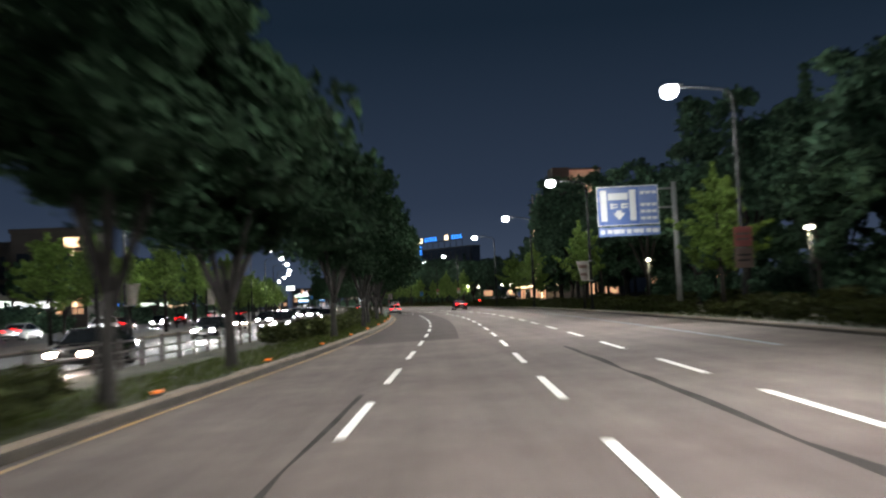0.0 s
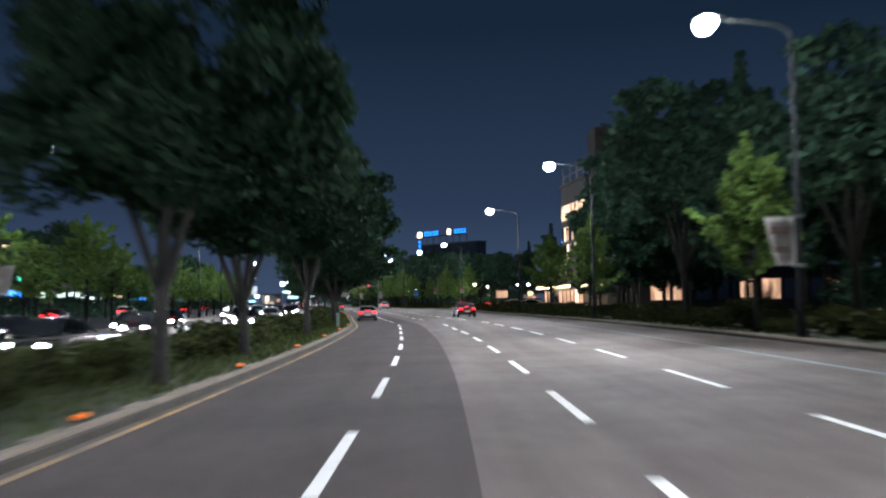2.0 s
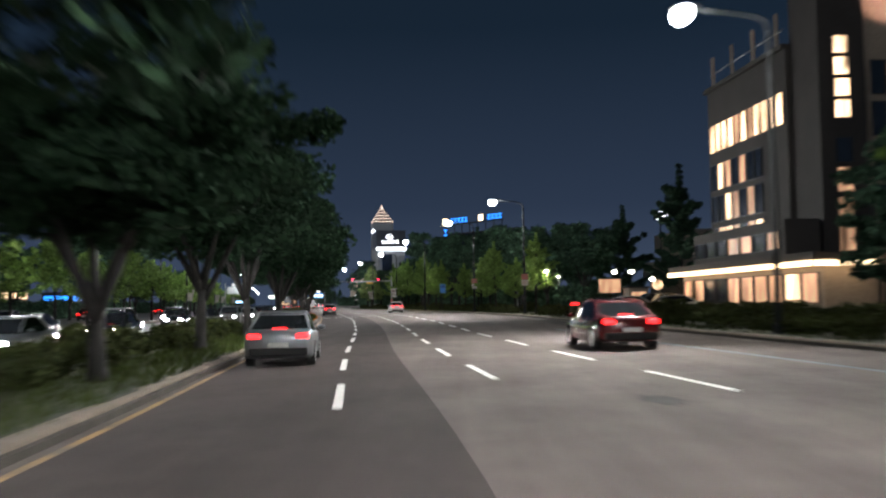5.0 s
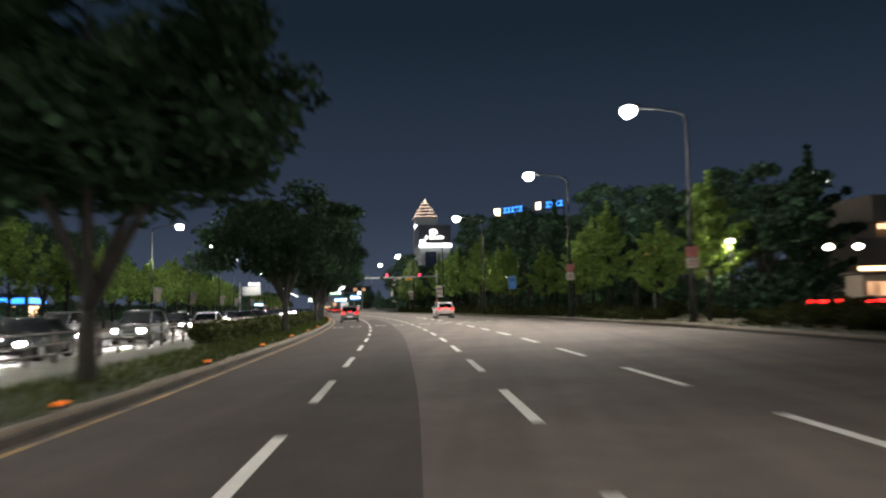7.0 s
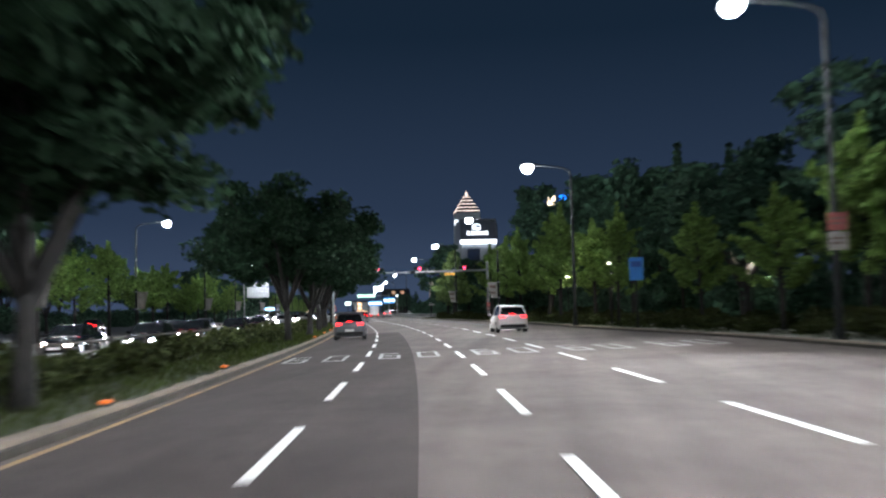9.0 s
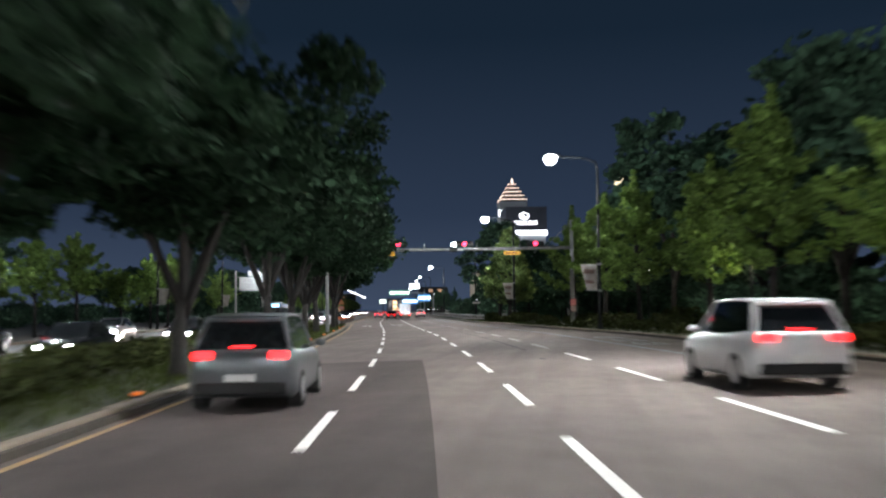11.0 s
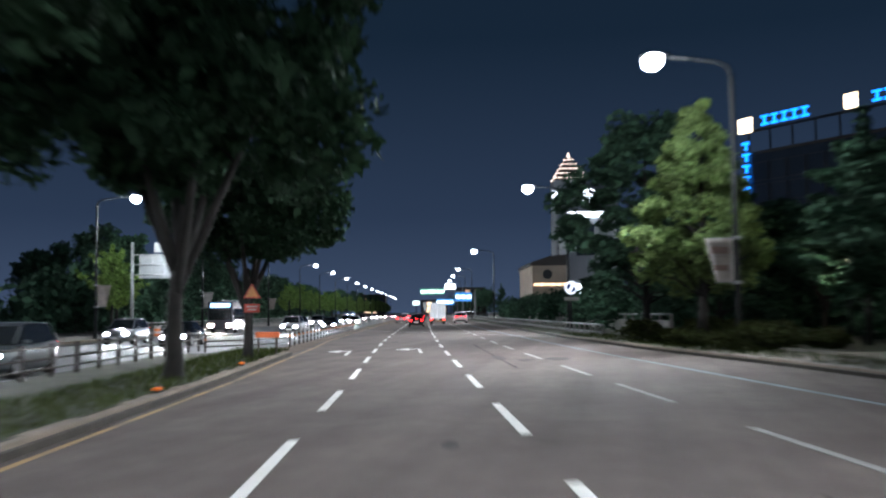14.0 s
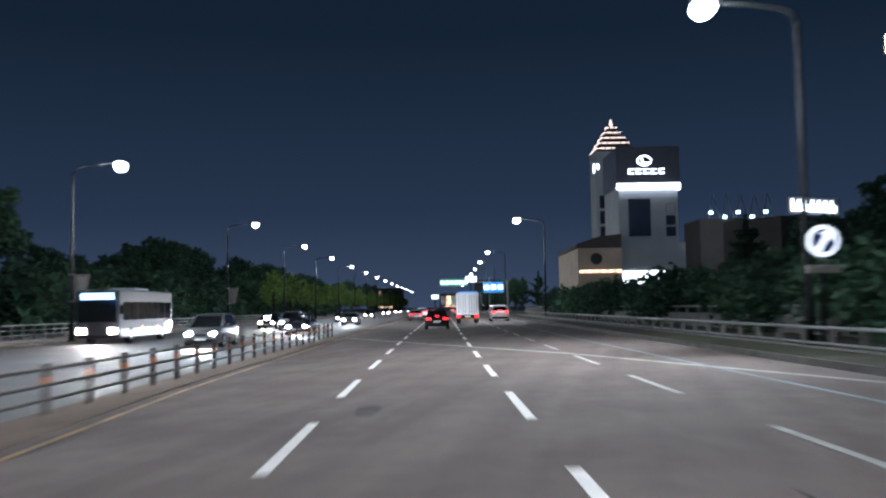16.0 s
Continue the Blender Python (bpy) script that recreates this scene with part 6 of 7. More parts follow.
def pyramid_tower():
    """The office tower with the lit stepped roof; local -y faces the road's approach."""
    r = random.Random(4)
    t = thing("office_tower", "pale office tower with a lit stepped pyramid roof", "building", m=turned(570, 38.3, 0))
    body = part("wall", boxes((2.0, 12, 2.0, 12, 0, 41.2)), M_WALL_PALE, t)
    n = 5
    for k in range(n):
        a = 2.0 + k * 0.88
        z = 41.2 + k * 1.5
        tier = part("roof_tier", boxes((0.2 + a, 13.8 - a, 0.2 + a, 13.8 - a, z, z + 1.2)), M_WALL_DARK, t)
        part("light_band", boxes((0.1 + a, 13.9 - a, 0.05 + a, 0.15 + a, z + 0.62, z + 0.92), (0.05 + a, 0.15 + a, 0.2 + a, 13.8 - a, z + 0.62, z + 0.92)), M_ROOF_BAND, tier, "pinkish white light band")
        for j in range(6 - k):
            x = 0.8 + a + j * (12.4 - 2 * a) / max(1, 5 - k)
            part("mullion", boxes((x - 0.14, x + 0.14, -0.05 + a, 0.04 + a, z + 0.1, z + 1.5)), M_WALL_DARK, tier)
    part("spire", tube(bmesh.new(), [(7, 7, 48.6), (7, 7, 50.4)], [0.6, 0.1], 8), M_ROOF_BAND, t)
    part("round_sign", disc(bmesh.new(), (1.88, 5, 37.2), (-1, 0, 0), 1.3, 0.1, 24), M_WHITE_SIGN, t, "white lit oval sign")
    part("round_sign", disc(bmesh.new(), (2.5, 1.88, 37.2), (0, -1, 0), 0.8, 0.1, 24, 0.5), M_WHITE_SIGN, t, "white lit oval sign")
    window_grid(body, 2.6, 11.4, 6, 30, 4, 6, 2.0, [M_WALL_GLASS], r, M_WALL_DARK)
    b = thing("car_showroom", "pale showroom block with a large lit sign box", "building", m=turned(520, 35.8, 0))
    base = part("wall", boxes((-1.5, 13.8, 0, 18, 0, 14.0)), M_WALL_PALE, b)
    up = part("wall", boxes((0.6, 12.6, 0.4, 17, 14.0, 25.4)), M_WALL_PALE, b)
    window_grid(up, 2.2, 7.4, 14.4, 23.8, 1, 1, 0.4, [M_WALL_GLASS], r, M_WALL_GLASS)
    window_grid(up, 10.0, 12.2, 15.0, 22, 1, 3, 0.4, [M_WALL_PALE, M_WALL_GLASS], r, M_WALL_DARK)
    sb = part("sign_box", boxes((0.2, 13.0, -0.4, 16, 25.4, 33.5), bevel=0.05), material("sign_box_panels", (0.13, 0.14, 0.17), 0.35, 0, 0.15, 0.3, 9, 0), b, "dark sign box with a glowing lower edge")
    part("light_edge", boxes((0.1, 13.0, -0.6, -0.45, 24.7, 26.0), (12.9, 13.1, -0.4, 14, 24.7, 25.8)), M_WHITE_SIGN, sb, "glowing white edge")
    bm = bmesh.new()
    for k in range(26):
        a0, a1 = 2 * math.pi * k / 26, 2 * math.pi * (k + 1) / 26
        q = [((5.9 + 1.5 * math.cos(a) * f), -0.46, 30.6 + 1.1 * math.sin(a) * f) for a, f in ((a0, 1), (a1, 1), (a1, 0.82), (a0, 0.82))]
        bm.faces.new([bm.verts.new(p) for p in q])
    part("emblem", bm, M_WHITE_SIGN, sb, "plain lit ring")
    part("emblem_bar", boxes((5.3, 6.6, -0.5, -0.45, 30.0, 30.25), (5.35, 5.6, -0.5, -0.45, 30.25, 31.2)), M_WHITE_SIGN, sb)
    for k in range(5):
        x = 2.6 + k * 1.55
        part("letter_bar", boxes((x, x + 1.15, -0.5, -0.45, 27.9, 28.15), (x, x + 0.25, -0.5, -0.45, 28.15, 28.75), (x, x + 1.15, -0.5, -0.45, 28.75, 28.95)), M_WHITE_SIGN, sb)
    part("shop_front", boxes((1.0, 9.5, -0.2, -0.05, 5.4, 8.2)), M_WHITE_SIGN, b, "bright white shop front")
    part("shop_light", boxes((-1.4, 0.6, -0.2, -0.05, 1.0, 4.6)), M_WARM, b)
    pod = part("podium", boxes((-10.0, -1.7, -14, 16, 0, 12.2)), M_WALL_WARM, b, "beige podium with a curved roof edge")
    bm = bmesh.new()
    loft(bm, [[(-10.4, y, 12.2), (-10.2, y, 13.0), (-6, y, 14.4), (-1.75, y, 14.8), (-1.75, y, 12.2)] for y in (-14.2, 16)])
    part("curved_roof", bm, M_WALL_DARK, pod)
    part("light_strip", boxes((-9.8, -1.8, -14.15, -14.02, 7.6, 8.1)), M_WARM, pod, "warm light strip")
    part("round_mark", disc(bmesh.new(), (-6.5, -14.05, 10.2), (0, -1, 0), 1.1, 0.1, 20), M_DARKMETAL, pod)
    part("lit_door", boxes((-9.6, -7.2, -14.15, -14.02, 1.0, 4.2)), M_WARM, pod)


pyramid_tower()


def facade_flood(s, u, z, ts, tu, tz, power, size):
    """A facade floodlight on a low mast, with its lamp."""
    t = thing("facade_floodlight", "floodlight on a mast lighting a facade", "floodlight", "facade floodlights", m=Matrix.Translation(place(s, u, 0)))
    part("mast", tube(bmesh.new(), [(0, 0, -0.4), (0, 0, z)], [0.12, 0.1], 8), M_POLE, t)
    part("housing", boxes((-0.4, 0.4, -0.2, 0.2, z, z + 0.4), bevel=0.05), M_DARKMETAL, t)
    ld = bpy.data.lights.new("flood_light", "SPOT")
    ld.energy, ld.color, ld.spot_size, ld.spot_blend, ld.shadow_soft_size = power, (0.86, 0.92, 1.0), radians(size), 0.7, 0.4
    lo = new("flood_light", ld)
    lo.parent = t
    lo.matrix_basis = Matrix.Translation(place(s, u, 0)).inverted() @ look(place(s, u, z + 0.6), place(ts, tu, tz))


facade_flood(505, 60, 8, 570, 45, 26, 15000, 50)
facade_flood(485, 52, 6, 520, 42, 18, 3800, 75)


M_SIGN_WARM = glowing("warm_lit_sign", (1.0, 0.80, 0.55), 3.5)


def sign_building():
    """The dark block with blue lit lettering along its roof."""
    t = thing("sign_building", "dark building with blue lit lettering along the roof", "building", m=turned(428, 49.2, 0, -60))
    r = random.Random(6)
    w = part("wall", boxes((0, 34, 0.3, 5, 0, 24.6)), M_WALL_GLASS, t)
    part("parapet", boxes((-0.2, 34.2, 0.1, 5.2, 24.6, 25.0)), M_WALL_DARK, t)
    window_grid(w, 1, 33, 4, 23.6, 10, 6, 0.3, [M_WALL_GLASS], r, M_WALL_DARK)
    part("white_sign", boxes((-1.0, 1.6, -0.2, 0.05, 28.0, 30.2), bevel=0.2), M_SIGN_WARM, t, "warm white lit sign block")
    for k in range(5):
        x = 3.2 + k * 1.75
        part("letter_bar", boxes((x, x + 1.35, -0.15, 0.0, 28.6, 28.95), (x + 0.5, x + 0.85, -0.15, 0.0, 28.95, 29.8), (x, x + 1.35, -0.15, 0.0, 29.8, 30.1)), M_BLUE_SIGN, t)
        z = 26.6 - k * 1.7
        part("letter_bar", boxes((-0.5, 0.9, -0.15, 0.0, z - 0.35, z), (0.1, 0.5, -0.15, 0.0, z - 1.2, z - 0.35)), M_BLUE_SIGN, t)
    part("white_sign", boxes((17.2, 19.2, -0.2, 0.05, 28.4, 30.4), bevel=0.2), M_SIGN_WARM, t, "warm white lit sign block")
    for k in range(4):
        x = 21.4 + k * 1.75
        part("letter_bar", boxes((x, x + 1.35, -0.15, 0.0, 28.6, 28.95), (x + 0.5, x + 0.85, -0.15, 0.0, 28.95, 29.8), (x, x + 1.35, -0.15, 0.0, 29.8, 30.1)), M_BLUE_SIGN, t)
    part("sign_frame", boxes((-1.0, 28.5, 0.06, 0.2, 27.9, 28.3)), M_DARKMETAL, t)
    for k in range(8):
        part("sign_strut", boxes((0.4 + k * 3.9, 0.6 + k * 3.9, 0.3, 0.5, 25.0, 28.2)), M_DARKMETAL, t)
    n = thing("neon_sign", "bright white lit sign on a low roof", "sign", m=turned(445, 47, 0, 28))
    for k in range(7):
        part("letter_bar", boxes((-4.5 + k * 1.15, -3.6 + k * 1.15, -0.1, 0.1, 12.6, 12.9 + 0.5), (-4.5 + k * 1.15, -4.2 + k * 1.15, -0.1, 0.1, 13.4, 14.0)), M_WHITE_SIGN, n)
    part("panel", boxes((-5, 4.2, 0.12, 0.3, 12.2, 14.4), bevel=0.05), M_WALL_PALE, n)
    part("block", boxes((-6, 12, 0.4, 10, 0, 12.0)), M_WALL_DARK, n)
    f = thing("floodlit_frame", "steel roof frame with cold floodlights", "structure", m=turned(536, 65, 0))
    part("block", boxes((-8, 14, 0, 14, 0, 20.0)), M_WALL_DARK, f)
    for k in range(5):
        part("truss", tube(bmesh.new(), [(-6 + k * 3, 0, 20), (-5 + k * 3, 0, 25.5), (-3.5 + k * 3, 0, 20)], [0.12, 0.12, 0.12], 6), M_STEEL, f)
        part("floodlight", boxes((-6 + k * 3, -5.2 + k * 3, -0.5, -0.2, 21.0 - (k % 2), 21.6 - (k % 2)), bevel=0.05), glowing("floodlight", (0.6, 1.0, 1.0), 9) if k == 0 else bpy.data.materials["floodlight"], f, "cold floodlight")


sign_building()

# ---- small things beside the road ----
def parking_gate():
    t = thing("barrier_gate", "yellow parking barrier with a red lit arm", "barrier", m=turned(186, 18.2, verge_z(186)))
    part("housing", boxes((-0.2, 0.2, -0.2, 0.2, 0, 1.0), bevel=0.04), M_SIGN_YELLOW, t)
    part("base", boxes((-0.32, 0.32, -0.32, 0.32, 0, 0.12), bevel=0.02), M_CONCRETE, t)
    part("arm", boxes((-1.5, 2.6, -0.27, -0.21, 0.82, 0.94), bevel=0.015), M_TAIL, t, "red lit arm")
    part("sign_panel", boxes((0.6, 2.4, -0.2, -0.15, 0.1, 0.75), bevel=0.02), M_SIGN_WHITE, t)
    part("light_cap", ball(bmesh.new(), (0, 0, 1.06), 0.12, 0.12, 0.1, 10, 5), M_BLACK, t)
    b = thing("gate_booth", "small pale booth with floodlights on posts", "booth", m=turned(200, 27.0, verge_z(200)))
    part("wall", boxes((-1.0, 1.0, -1.0, 1.0, 0, 2.3), bevel=0.04), M_WALL_WARM, b)
    part("roof", boxes((-1.2, 1.2, -1.2, 1.2, 2.3, 2.45), bevel=0.02), M_WALL_DARK, b)
    part("window", boxes((-0.7, 0.7, -1.03, -1.005, 1.1, 1.9)), M_WARM_SOFT, b)
    for x, z in ((-1.8, 4.0), (0.0, 4.0), (2.2, 3.2)):
        p = part("lamp_post", tube(bmesh.new(), [(x, 1.3, 0), (x, 1.3, z - 0.1)], [0.05, 0.04], 8), M_POLE, b)
        part("floodlight", ball(bmesh.new(), (x, 1.15, z), 0.30, 0.13, 0.2, 10, 6), M_GLOBE, p, "bright floodlight")


parking_gate()


def park_lamp(m, h=3.9):
    t = thing("park_lamp", "slim park lamp post with a warm lit head", "park lamp", "park lamps", m=m)
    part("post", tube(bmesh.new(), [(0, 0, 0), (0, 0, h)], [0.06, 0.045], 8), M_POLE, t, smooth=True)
    part("hood", ball(bmesh.new(), (0, 0, h + 0.14), 0.26, 0.26, 0.08, 12, 4, 1, 0), M_DARKMETAL, t, smooth=True)
    part("globe", ball(bmesh.new(), (0, 0, h + 0.02), 0.2, 0.2, 0.1, 12, 6), M_GLOBE, t, "warm white diffuser", True)
    ld = bpy.data.lights.new("park_light", "POINT")
    ld.energy, ld.color, ld.shadow_soft_size = 420, (1.0, 0.92, 0.66), 0.15
    lo = new("park_light", ld)
    lo.parent = t
    lo.location = (0, 0, h - 0.25)
    return t


pl = park_lamp(turned(193.0, 16.2, verge_z(193)))
for s, u in ((239.9, 19.8), (247.1, 13.4), (40, 16.5), (76, 17.2), (128, 18.0), (270, 15.5), (291, 16.5), (324, 17.0), (212, 22), (260, 24)):
    copy_thing(pl, turned(s, u, verge_z(s)))


def kite_sign(m):
    t = thing("warning_sign", "yellow diamond warning sign on a pole", "road sign", m=m)
    part("pole", tube(bmesh.new(), [(0, 0, 0), (0, 0, 4.6)], [0.045, 0.045], 8), M_STEEL, t)
    bm = bmesh.new()
    q = [(0, 0.62), (-0.62, 0), (0, -0.62), (0.62, 0)]
    loft(bm, [[(x, -0.05, 3.9 + z) for x, z in q], [(x, -0.08, 3.9 + z) for x, z in q]])
    part("panel", bm, M_SIGN_YELLOW, t)


kite_sign(turned(204, 15.6, verge_z(204)))
st = thing("utility_box", "pale grey utility cabinet at the park edge", "cabinet", m=turned(319.5, 17.0, verge_z(319)))
part("body", boxes((-0.3, 0.3, -0.25, 0.25, 0.08, 1.4), bevel=0.03), M_SIGN_BACK, st)
part("plinth", boxes((-0.36, 0.36, -0.3, 0.3, 0, 0.08)), M_CONCRETE, st)
part("door", boxes((-0.26, 0.26, -0.262, -0.252, 0.16, 1.3)), M_CLOTH, st)

# ---- the far end of the road ----
def overhead_sign(s, u0, u1, z0, z1, mat, bars, label):
    t = thing("overhead_sign", label, "road sign", "far overhead signs", m=turned(s, 0, 0))
    part("panel", boxes((u0, u1, -0.1, 0.1, z0, z1), bevel=0.05), mat, t)
    n = max(2, int((u1 - u0) / 1.2))
    for k in range(n):
        x = u0 + (u1 - u0) * (k + 0.15) / n
        part("text_bar", boxes((x, x + (u1 - u0) / n * 0.7, -0.14, -0.105, z0 + (z1 - z0) * 0.3, z0 + (z1 - z0) * 0.7)), bars, t)
    part("beam", tube(bmesh.new(), [(u0, 0.15, (z0 + z1) / 2), (12.5, 0.15, (z0 + z1) / 2)], [0.14, 0.16], 8), M_STEEL, t)
    part("post", tube(bmesh.new(), [(12.5, 0.15, 0.2), (12.5, 0.15, z1 + 0.3)], [0.18, 0.15], 10), M_STEEL, t)


B_SOFT = glowing("lit_blue_panel", (0.05, 0.32, 0.85), 0.6)
G_SOFT = glowing("lit_green_panel", (0.06, 0.32, 0.20), 0.6)
W_SOFT = glowing("lit_white_text", (0.85, 1.0, 0.9), 3.0)
overhead_sign(580, -0.5, 6.8, 7.2, 9.0, G_SOFT, W_SOFT, "green overhead sign with lit white lettering bars")
overhead_sign(506, 8.0, 11.8, 4.2, 6.2, B_SOFT, W_SOFT, "blue overhead direction sign over the far lanes")
overhead_sign(640, 5.0, 11.5, 4.4, 6.6, B_SOFT, W_SOFT, "blue overhead direction sign over the far lanes")
for s, u, w, z0, z1, mt, lb in ((1040, 14, 8, 20, 24, M_WHITE_SIGN, "white lit billboard far down the street"), (1000, 34, 7, 9, 13, B_SOFT, "blue lit billboard far down the street"), (1060, -12, 5, 8, 11, W_SOFT, "pale lit billboard far down the street"), (980, 24, 5, 9, 11.5, W_SOFT, "pale lit billboard far down the street")):
    t = thing("billboard", lb, "billboard", "far billboards", m=turned(s, u, 0))
    part("panel", boxes((0, w, -0.2, 0.2, z0, z1), bevel=0.1), mt, t)
    part("post", tube(bmesh.new(), [(w / 2, 0.4, -0.4), (w / 2, 0.4, z0 + 1)], [0.4, 0.4], 8), M_DARKMETAL, t)
    part("frame", boxes((-0.2, w + 0.2, 0.22, 0.6, z0 - 0.2, z1 + 0.2)), M_DARKMETAL, t)


def far_block(s, u, w, d, h, seed, lit):
    """A distant street building with its rows of windows."""
    r = random.Random(seed)
    t = thing("street_building", "distant dark street building with a few lit windows", "building", "distant buildings", m=turned(s, u, -0.4))
    wl_ = part("wall", boxes((0, w, 0, d, 0, h)), M_WALL_DARK, t)
    part("parapet", boxes((-0.2, w + 0.2, -0.2, d + 0.2, h, h + 0.6)), M_WALL_DARK, t)
    window_grid(wl_, 1, w - 1, 3.5, h - 1, max(2, int(w / 4)), max(1, int((h - 4) / 3.4)), 0.0, [M_WALL_GLASS] * 3 + lit, r, M_DARKMETAL)
    part("shop_sign", boxes((w * 0.2, w * 0.65, -0.4, -0.05, 2.4, 3.0), bevel=0.05), lit[0], t)


for i, (s, u, w, d, h) in enumerate(((1080, -6, 22, 20, 12), (1080, 22, 26, 20, 22), (930, -46, 18, 20, 14))):
    far_block(s, u, w, d, h, 70 + i, [M_WHITE_SIGN, M_WARM_SOFT] if i % 2 else [M_WARM, M_WARM_SOFT])
for i, (s, u, w, d, h) in enumerate(((60, -75, 22, 16, 18), (130, -80, 26, 18, 12), (210, -78, 24, 18, 14), (280, -82, 22, 18, 10))):
    far_block(s, u, w, d, h, 90 + i, [M_WARM_SOFT, M_WARM])


def far_signal(s, u, z, mat, label):
    t = thing("far_signal", label, "traffic signal", "far traffic signals", m=turned(s, u, 0))
    part("post", tube(bmesh.new(), [(0.5, 0, 0), (0.5, 0, z + 0.4)], [0.09, 0.08], 8), M_POLE, t)
    h = part("signal_head", boxes((-0.5, 0.5, -0.1, 0.1, z - 0.2, z + 0.2), bevel=0.04), M_BLACK, t)
    part("lamp", disc(bmesh.new(), (-0.25, -0.13, z), (0, -1, 0), 0.16, 0.03, 14), mat, h)


far_signal(104, -29.5, 4.0, M_GREEN, "pedestrian-height signal showing green")
far_signal(122, -31.5, 4.0, M_GREEN, "signal post showing green beside the far forecourt")
far_signal(560, 13, 5.2, M_RED, "distant signal showing red")


def cross_rail(m):
    """A short three-rail barrier in the gap of a hedge."""
    t = thing("hedge_barrier", "short pale green metal barrier in the median hedge", "barrier", m=m)
    for y in (0, -1.9):
        part("post", boxes((-0.06, 0.06, y - 0.06, y + 0.06, 0, 0.97), bevel=0.015), M_BARRIER, t)
    for z in (0.3, 0.6, 0.9):
        part("rail", tube(bmesh.new(), [(0, -1.9, z), (0, 0, z)], [0.035, 0.035], 8), M_BARRIER, t, smooth=True)


M_BARRIER = material("barrier_paint", (0.11, 0.16, 0.14), 0.5, 0.1, 0.15, 4, 40, 0.1)
cross_rail(turned(103.0, -5.8, 0.05, 5.4))


def corner_tower(s, u, w, h, seed):
    """A far tower whose lit corner and sign show above the trees."""
    r = random.Random(seed)
    t = thing("lit_tower", "dark block with a warm lit stair corner beyond the street", "building", m=turned(s, u, 0))
    wl_ = part("wall", boxes((0, w, 0, 10, 0, h)), M_WALL_DARK, t)
    part("roof", boxes((-0.2, w + 0.2, -0.2, 10.2, h, h + 0.5)), M_WALL_DARK, t)
    part("lit_band", boxes((w - 2.6, w - 0.1, -0.15, -0.02, h - 2.0, h - 0.8)), M_WARM, t, "warm lit band")
    window_grid(wl_, w - 1.9, w - 0.4, 2.0, h - 2.4, 2, 9, 0.0, [M_WARM, M_WARM_SOFT, M_WARM], r, M_DARKMETAL)
    window_grid(wl_, 0.5, w - 2.6, 2.0, h - 2.4, 3, 4, 0.0, [M_WALL_GLASS, M_WALL_GLASS, M_WALL_GLASS, M_WARM_SOFT], r, M_DARKMETAL)


corner_tower(120, -51.5, 9.0, 12.5, 61)

parked = car(P_WHITE, "white parked car with its lamps off", False, False, False)
parked.matrix_basis = turned(171, 20.3, verge_z(171), 84)
copy_thing(parked, turned(178.5, 19.2, verge_z(178), 100))
dark_parked = car(P_GREY, "dark grey parked car with its lamps off", True, False, False)
dark_parked.matrix_basis = turned(180.5, 25.6 - 3.6, verge_z(180), 95)
bd = thing("restaurant_board", "pale lit menu board on a post by the car park", "sign", m=turned(176, 17.4, verge_z(176)))
part("post", tube(bmesh.new(), [(0, 0, 0), (0, 0, 1.7)], [0.05, 0.05], 8), M_POLE, bd)
part("panel", boxes((-0.8, 0.8, -0.08, 0.08, 1.7, 2.7), bevel=0.03), M_WARM_SOFT, bd, "pale lit panel")
gl = thing("globe_lamp", "round white globe lamp on a short post", "garden lamp", m=turned(180, 22.4, verge_z(180)))
part("post", tube(bmesh.new(), [(0, 0, 0), (0, 0, 2.0)], [0.05, 0.04], 8), M_POLE, gl)
part("globe", ball(bmesh.new(), (0, 0, 2.3), 0.4, 0.4, 0.4, 14, 9), M_WARM, gl, "glowing globe", True)


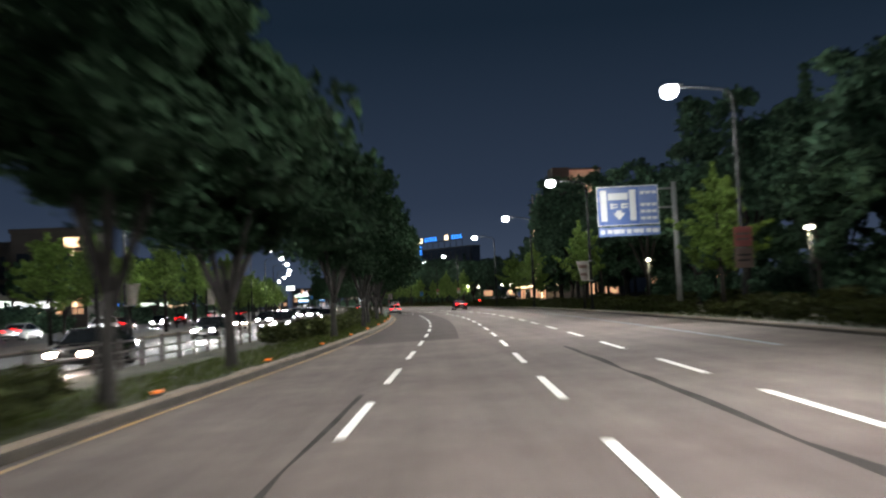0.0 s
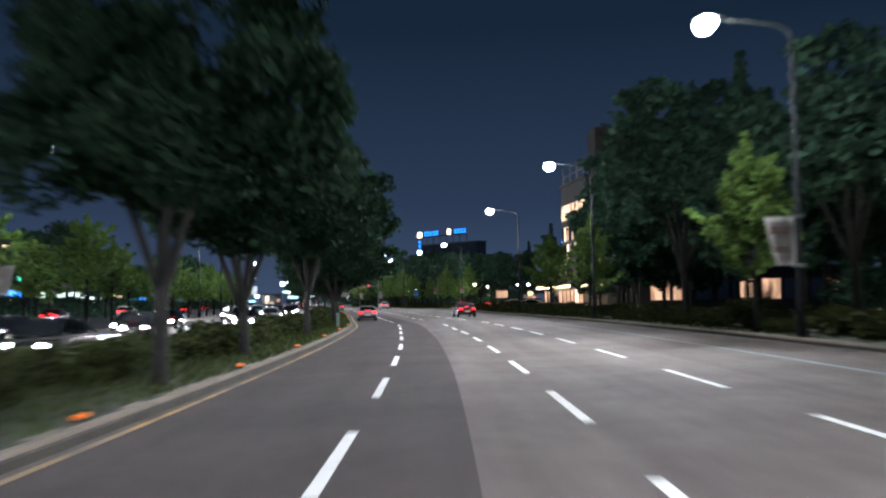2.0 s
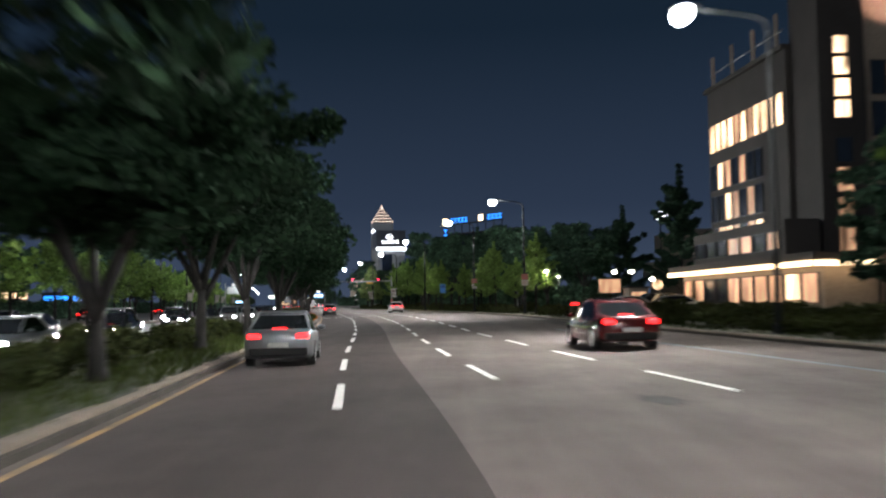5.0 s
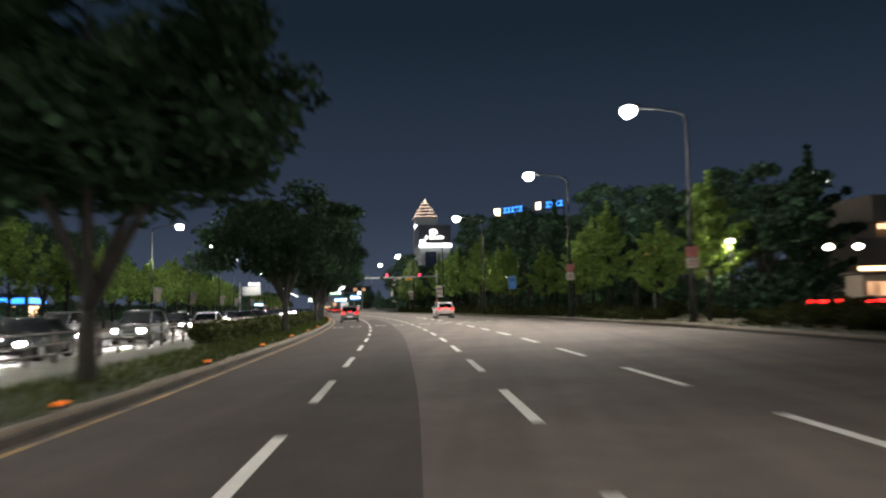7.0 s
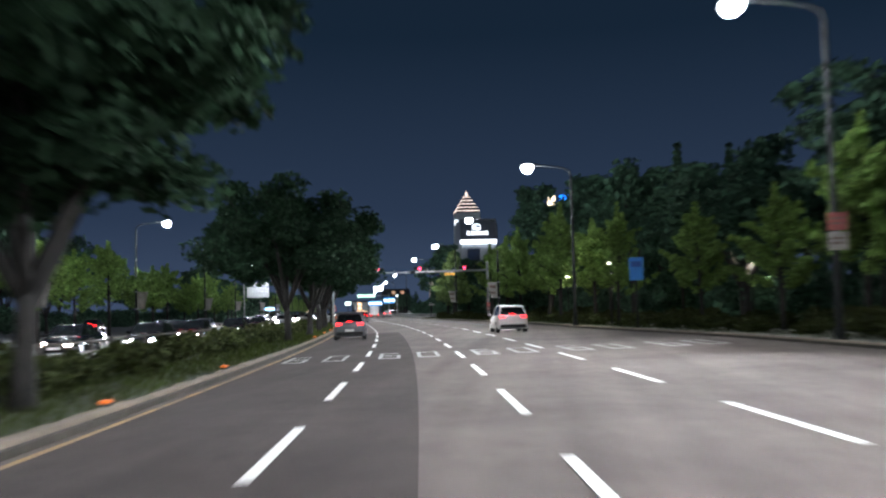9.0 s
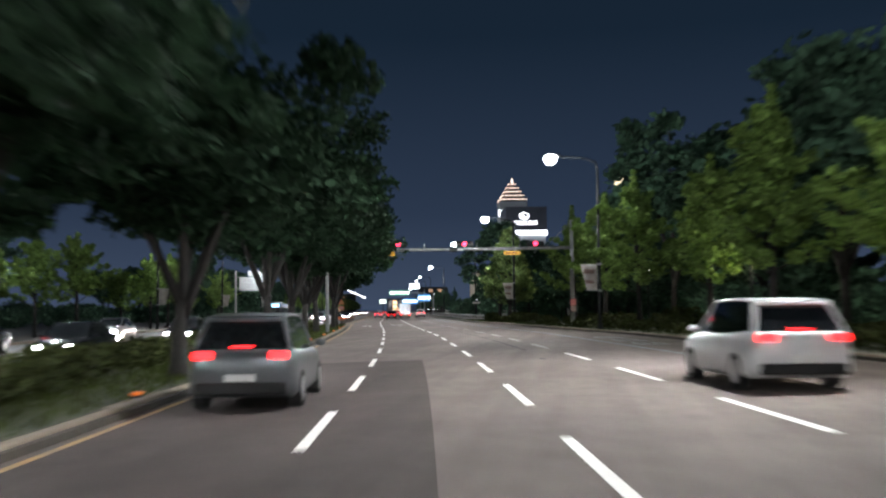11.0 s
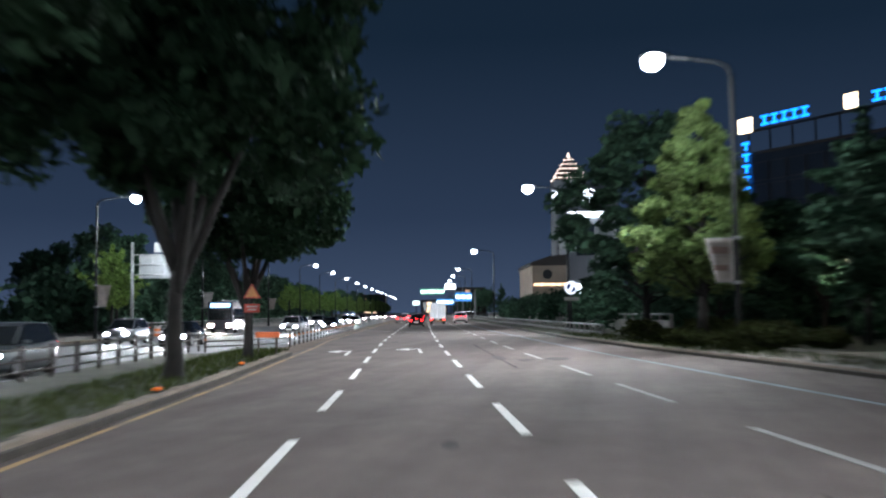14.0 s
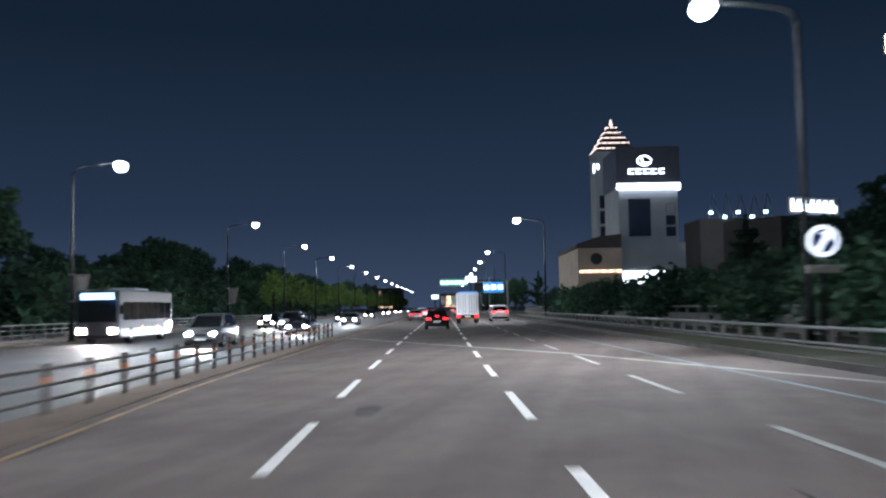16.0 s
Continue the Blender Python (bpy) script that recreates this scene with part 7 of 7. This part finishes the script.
def kiosk(s, u, w, sign, glow, seed):
    """A low shop with a lit fascia and window, facing the street."""
    t = thing("corner_shop", "low shop with a lit fascia sign beyond the trees", "shop", "shops beyond the far pavement", m=turned(s, u, 0))
    part("wall", boxes((-5, 0, 0, w, 0, 4.2)), M_WALL_DARK, t)
    part("roof", boxes((-5.2, 0.4, -0.3, w + 0.3, 4.2, 4.5)), M_WALL_DARK, t)
    part("fascia_sign", boxes((0.02, 0.22, 0.5, w - 0.5, 3.0, 3.8), bevel=0.03), sign, t, "lit sign band")
    part("fascia_sign", boxes((-4.6, -0.4, -0.24, -0.02, 3.0, 3.8), bevel=0.03), sign, t, "lit sign band")
    part("shop_window", boxes((-4.4, -1.6, -0.1, -0.02, 0.7, 2.6)), glow, t, "lit shop window")
    part("door", boxes((-1.4, -0.5, -0.1, -0.02, 0.0, 2.2)), M_WALL_GLASS, t)
    for k in range(3):
        part("shop_window", boxes((0.02, 0.1, w * (0.06 + 0.32 * k), w * (0.30 + 0.32 * k), 0.7, 2.6)), glow if (k + seed) % 3 else M_WALL_GLASS, t)


for i, (s, u, w) in enumerate(((52, -46, 9), (66, -50, 8), (84, -45, 10), (98, -48, 8), (118, -46, 9), (136, -49, 10), (162, -47, 9), (190, -46, 10), (214, -49, 9), (246, -47, 8), (292, -48, 10))):
    kiosk(s, u, w, (M_WHITE_SIGN, M_WARM, M_BLUE_SIGN, W_SOFT)[i % 4], (M_WARM, M_WARM_SOFT)[i % 2], i)


def drum(m):
    """A roadworks drum with bands and a lamp."""
    t = thing("traffic_drum", "orange and white roadworks drum by the far kerb", "traffic drum", m=m)
    for k in range(4):
        z = 0.05 + 0.22 * k
        part("band", tube(bmesh.new(), [(0, 0, z), (0, 0, z + 0.22)], [0.29 - 0.012 * k, 0.285 - 0.012 * k], 16, True), M_ORANGE if k % 2 == 0 else M_CLOTH, t)
    part("base", disc(bmesh.new(), (0, 0, 0.05), (0, 0, 1), 0.36, 0.05, 16), M_BLACK, t)
    part("handle", boxes((-0.1, 0.1, -0.02, 0.02, 0.93, 1.02), bevel=0.01), M_BLACK, t)


M_ORANGE = material("drum_orange", (0.55, 0.14, 0.03), 0.6, 0, 0.15, 4, 40, 0)
drum(turned(368.5, -21.5, -0.12))
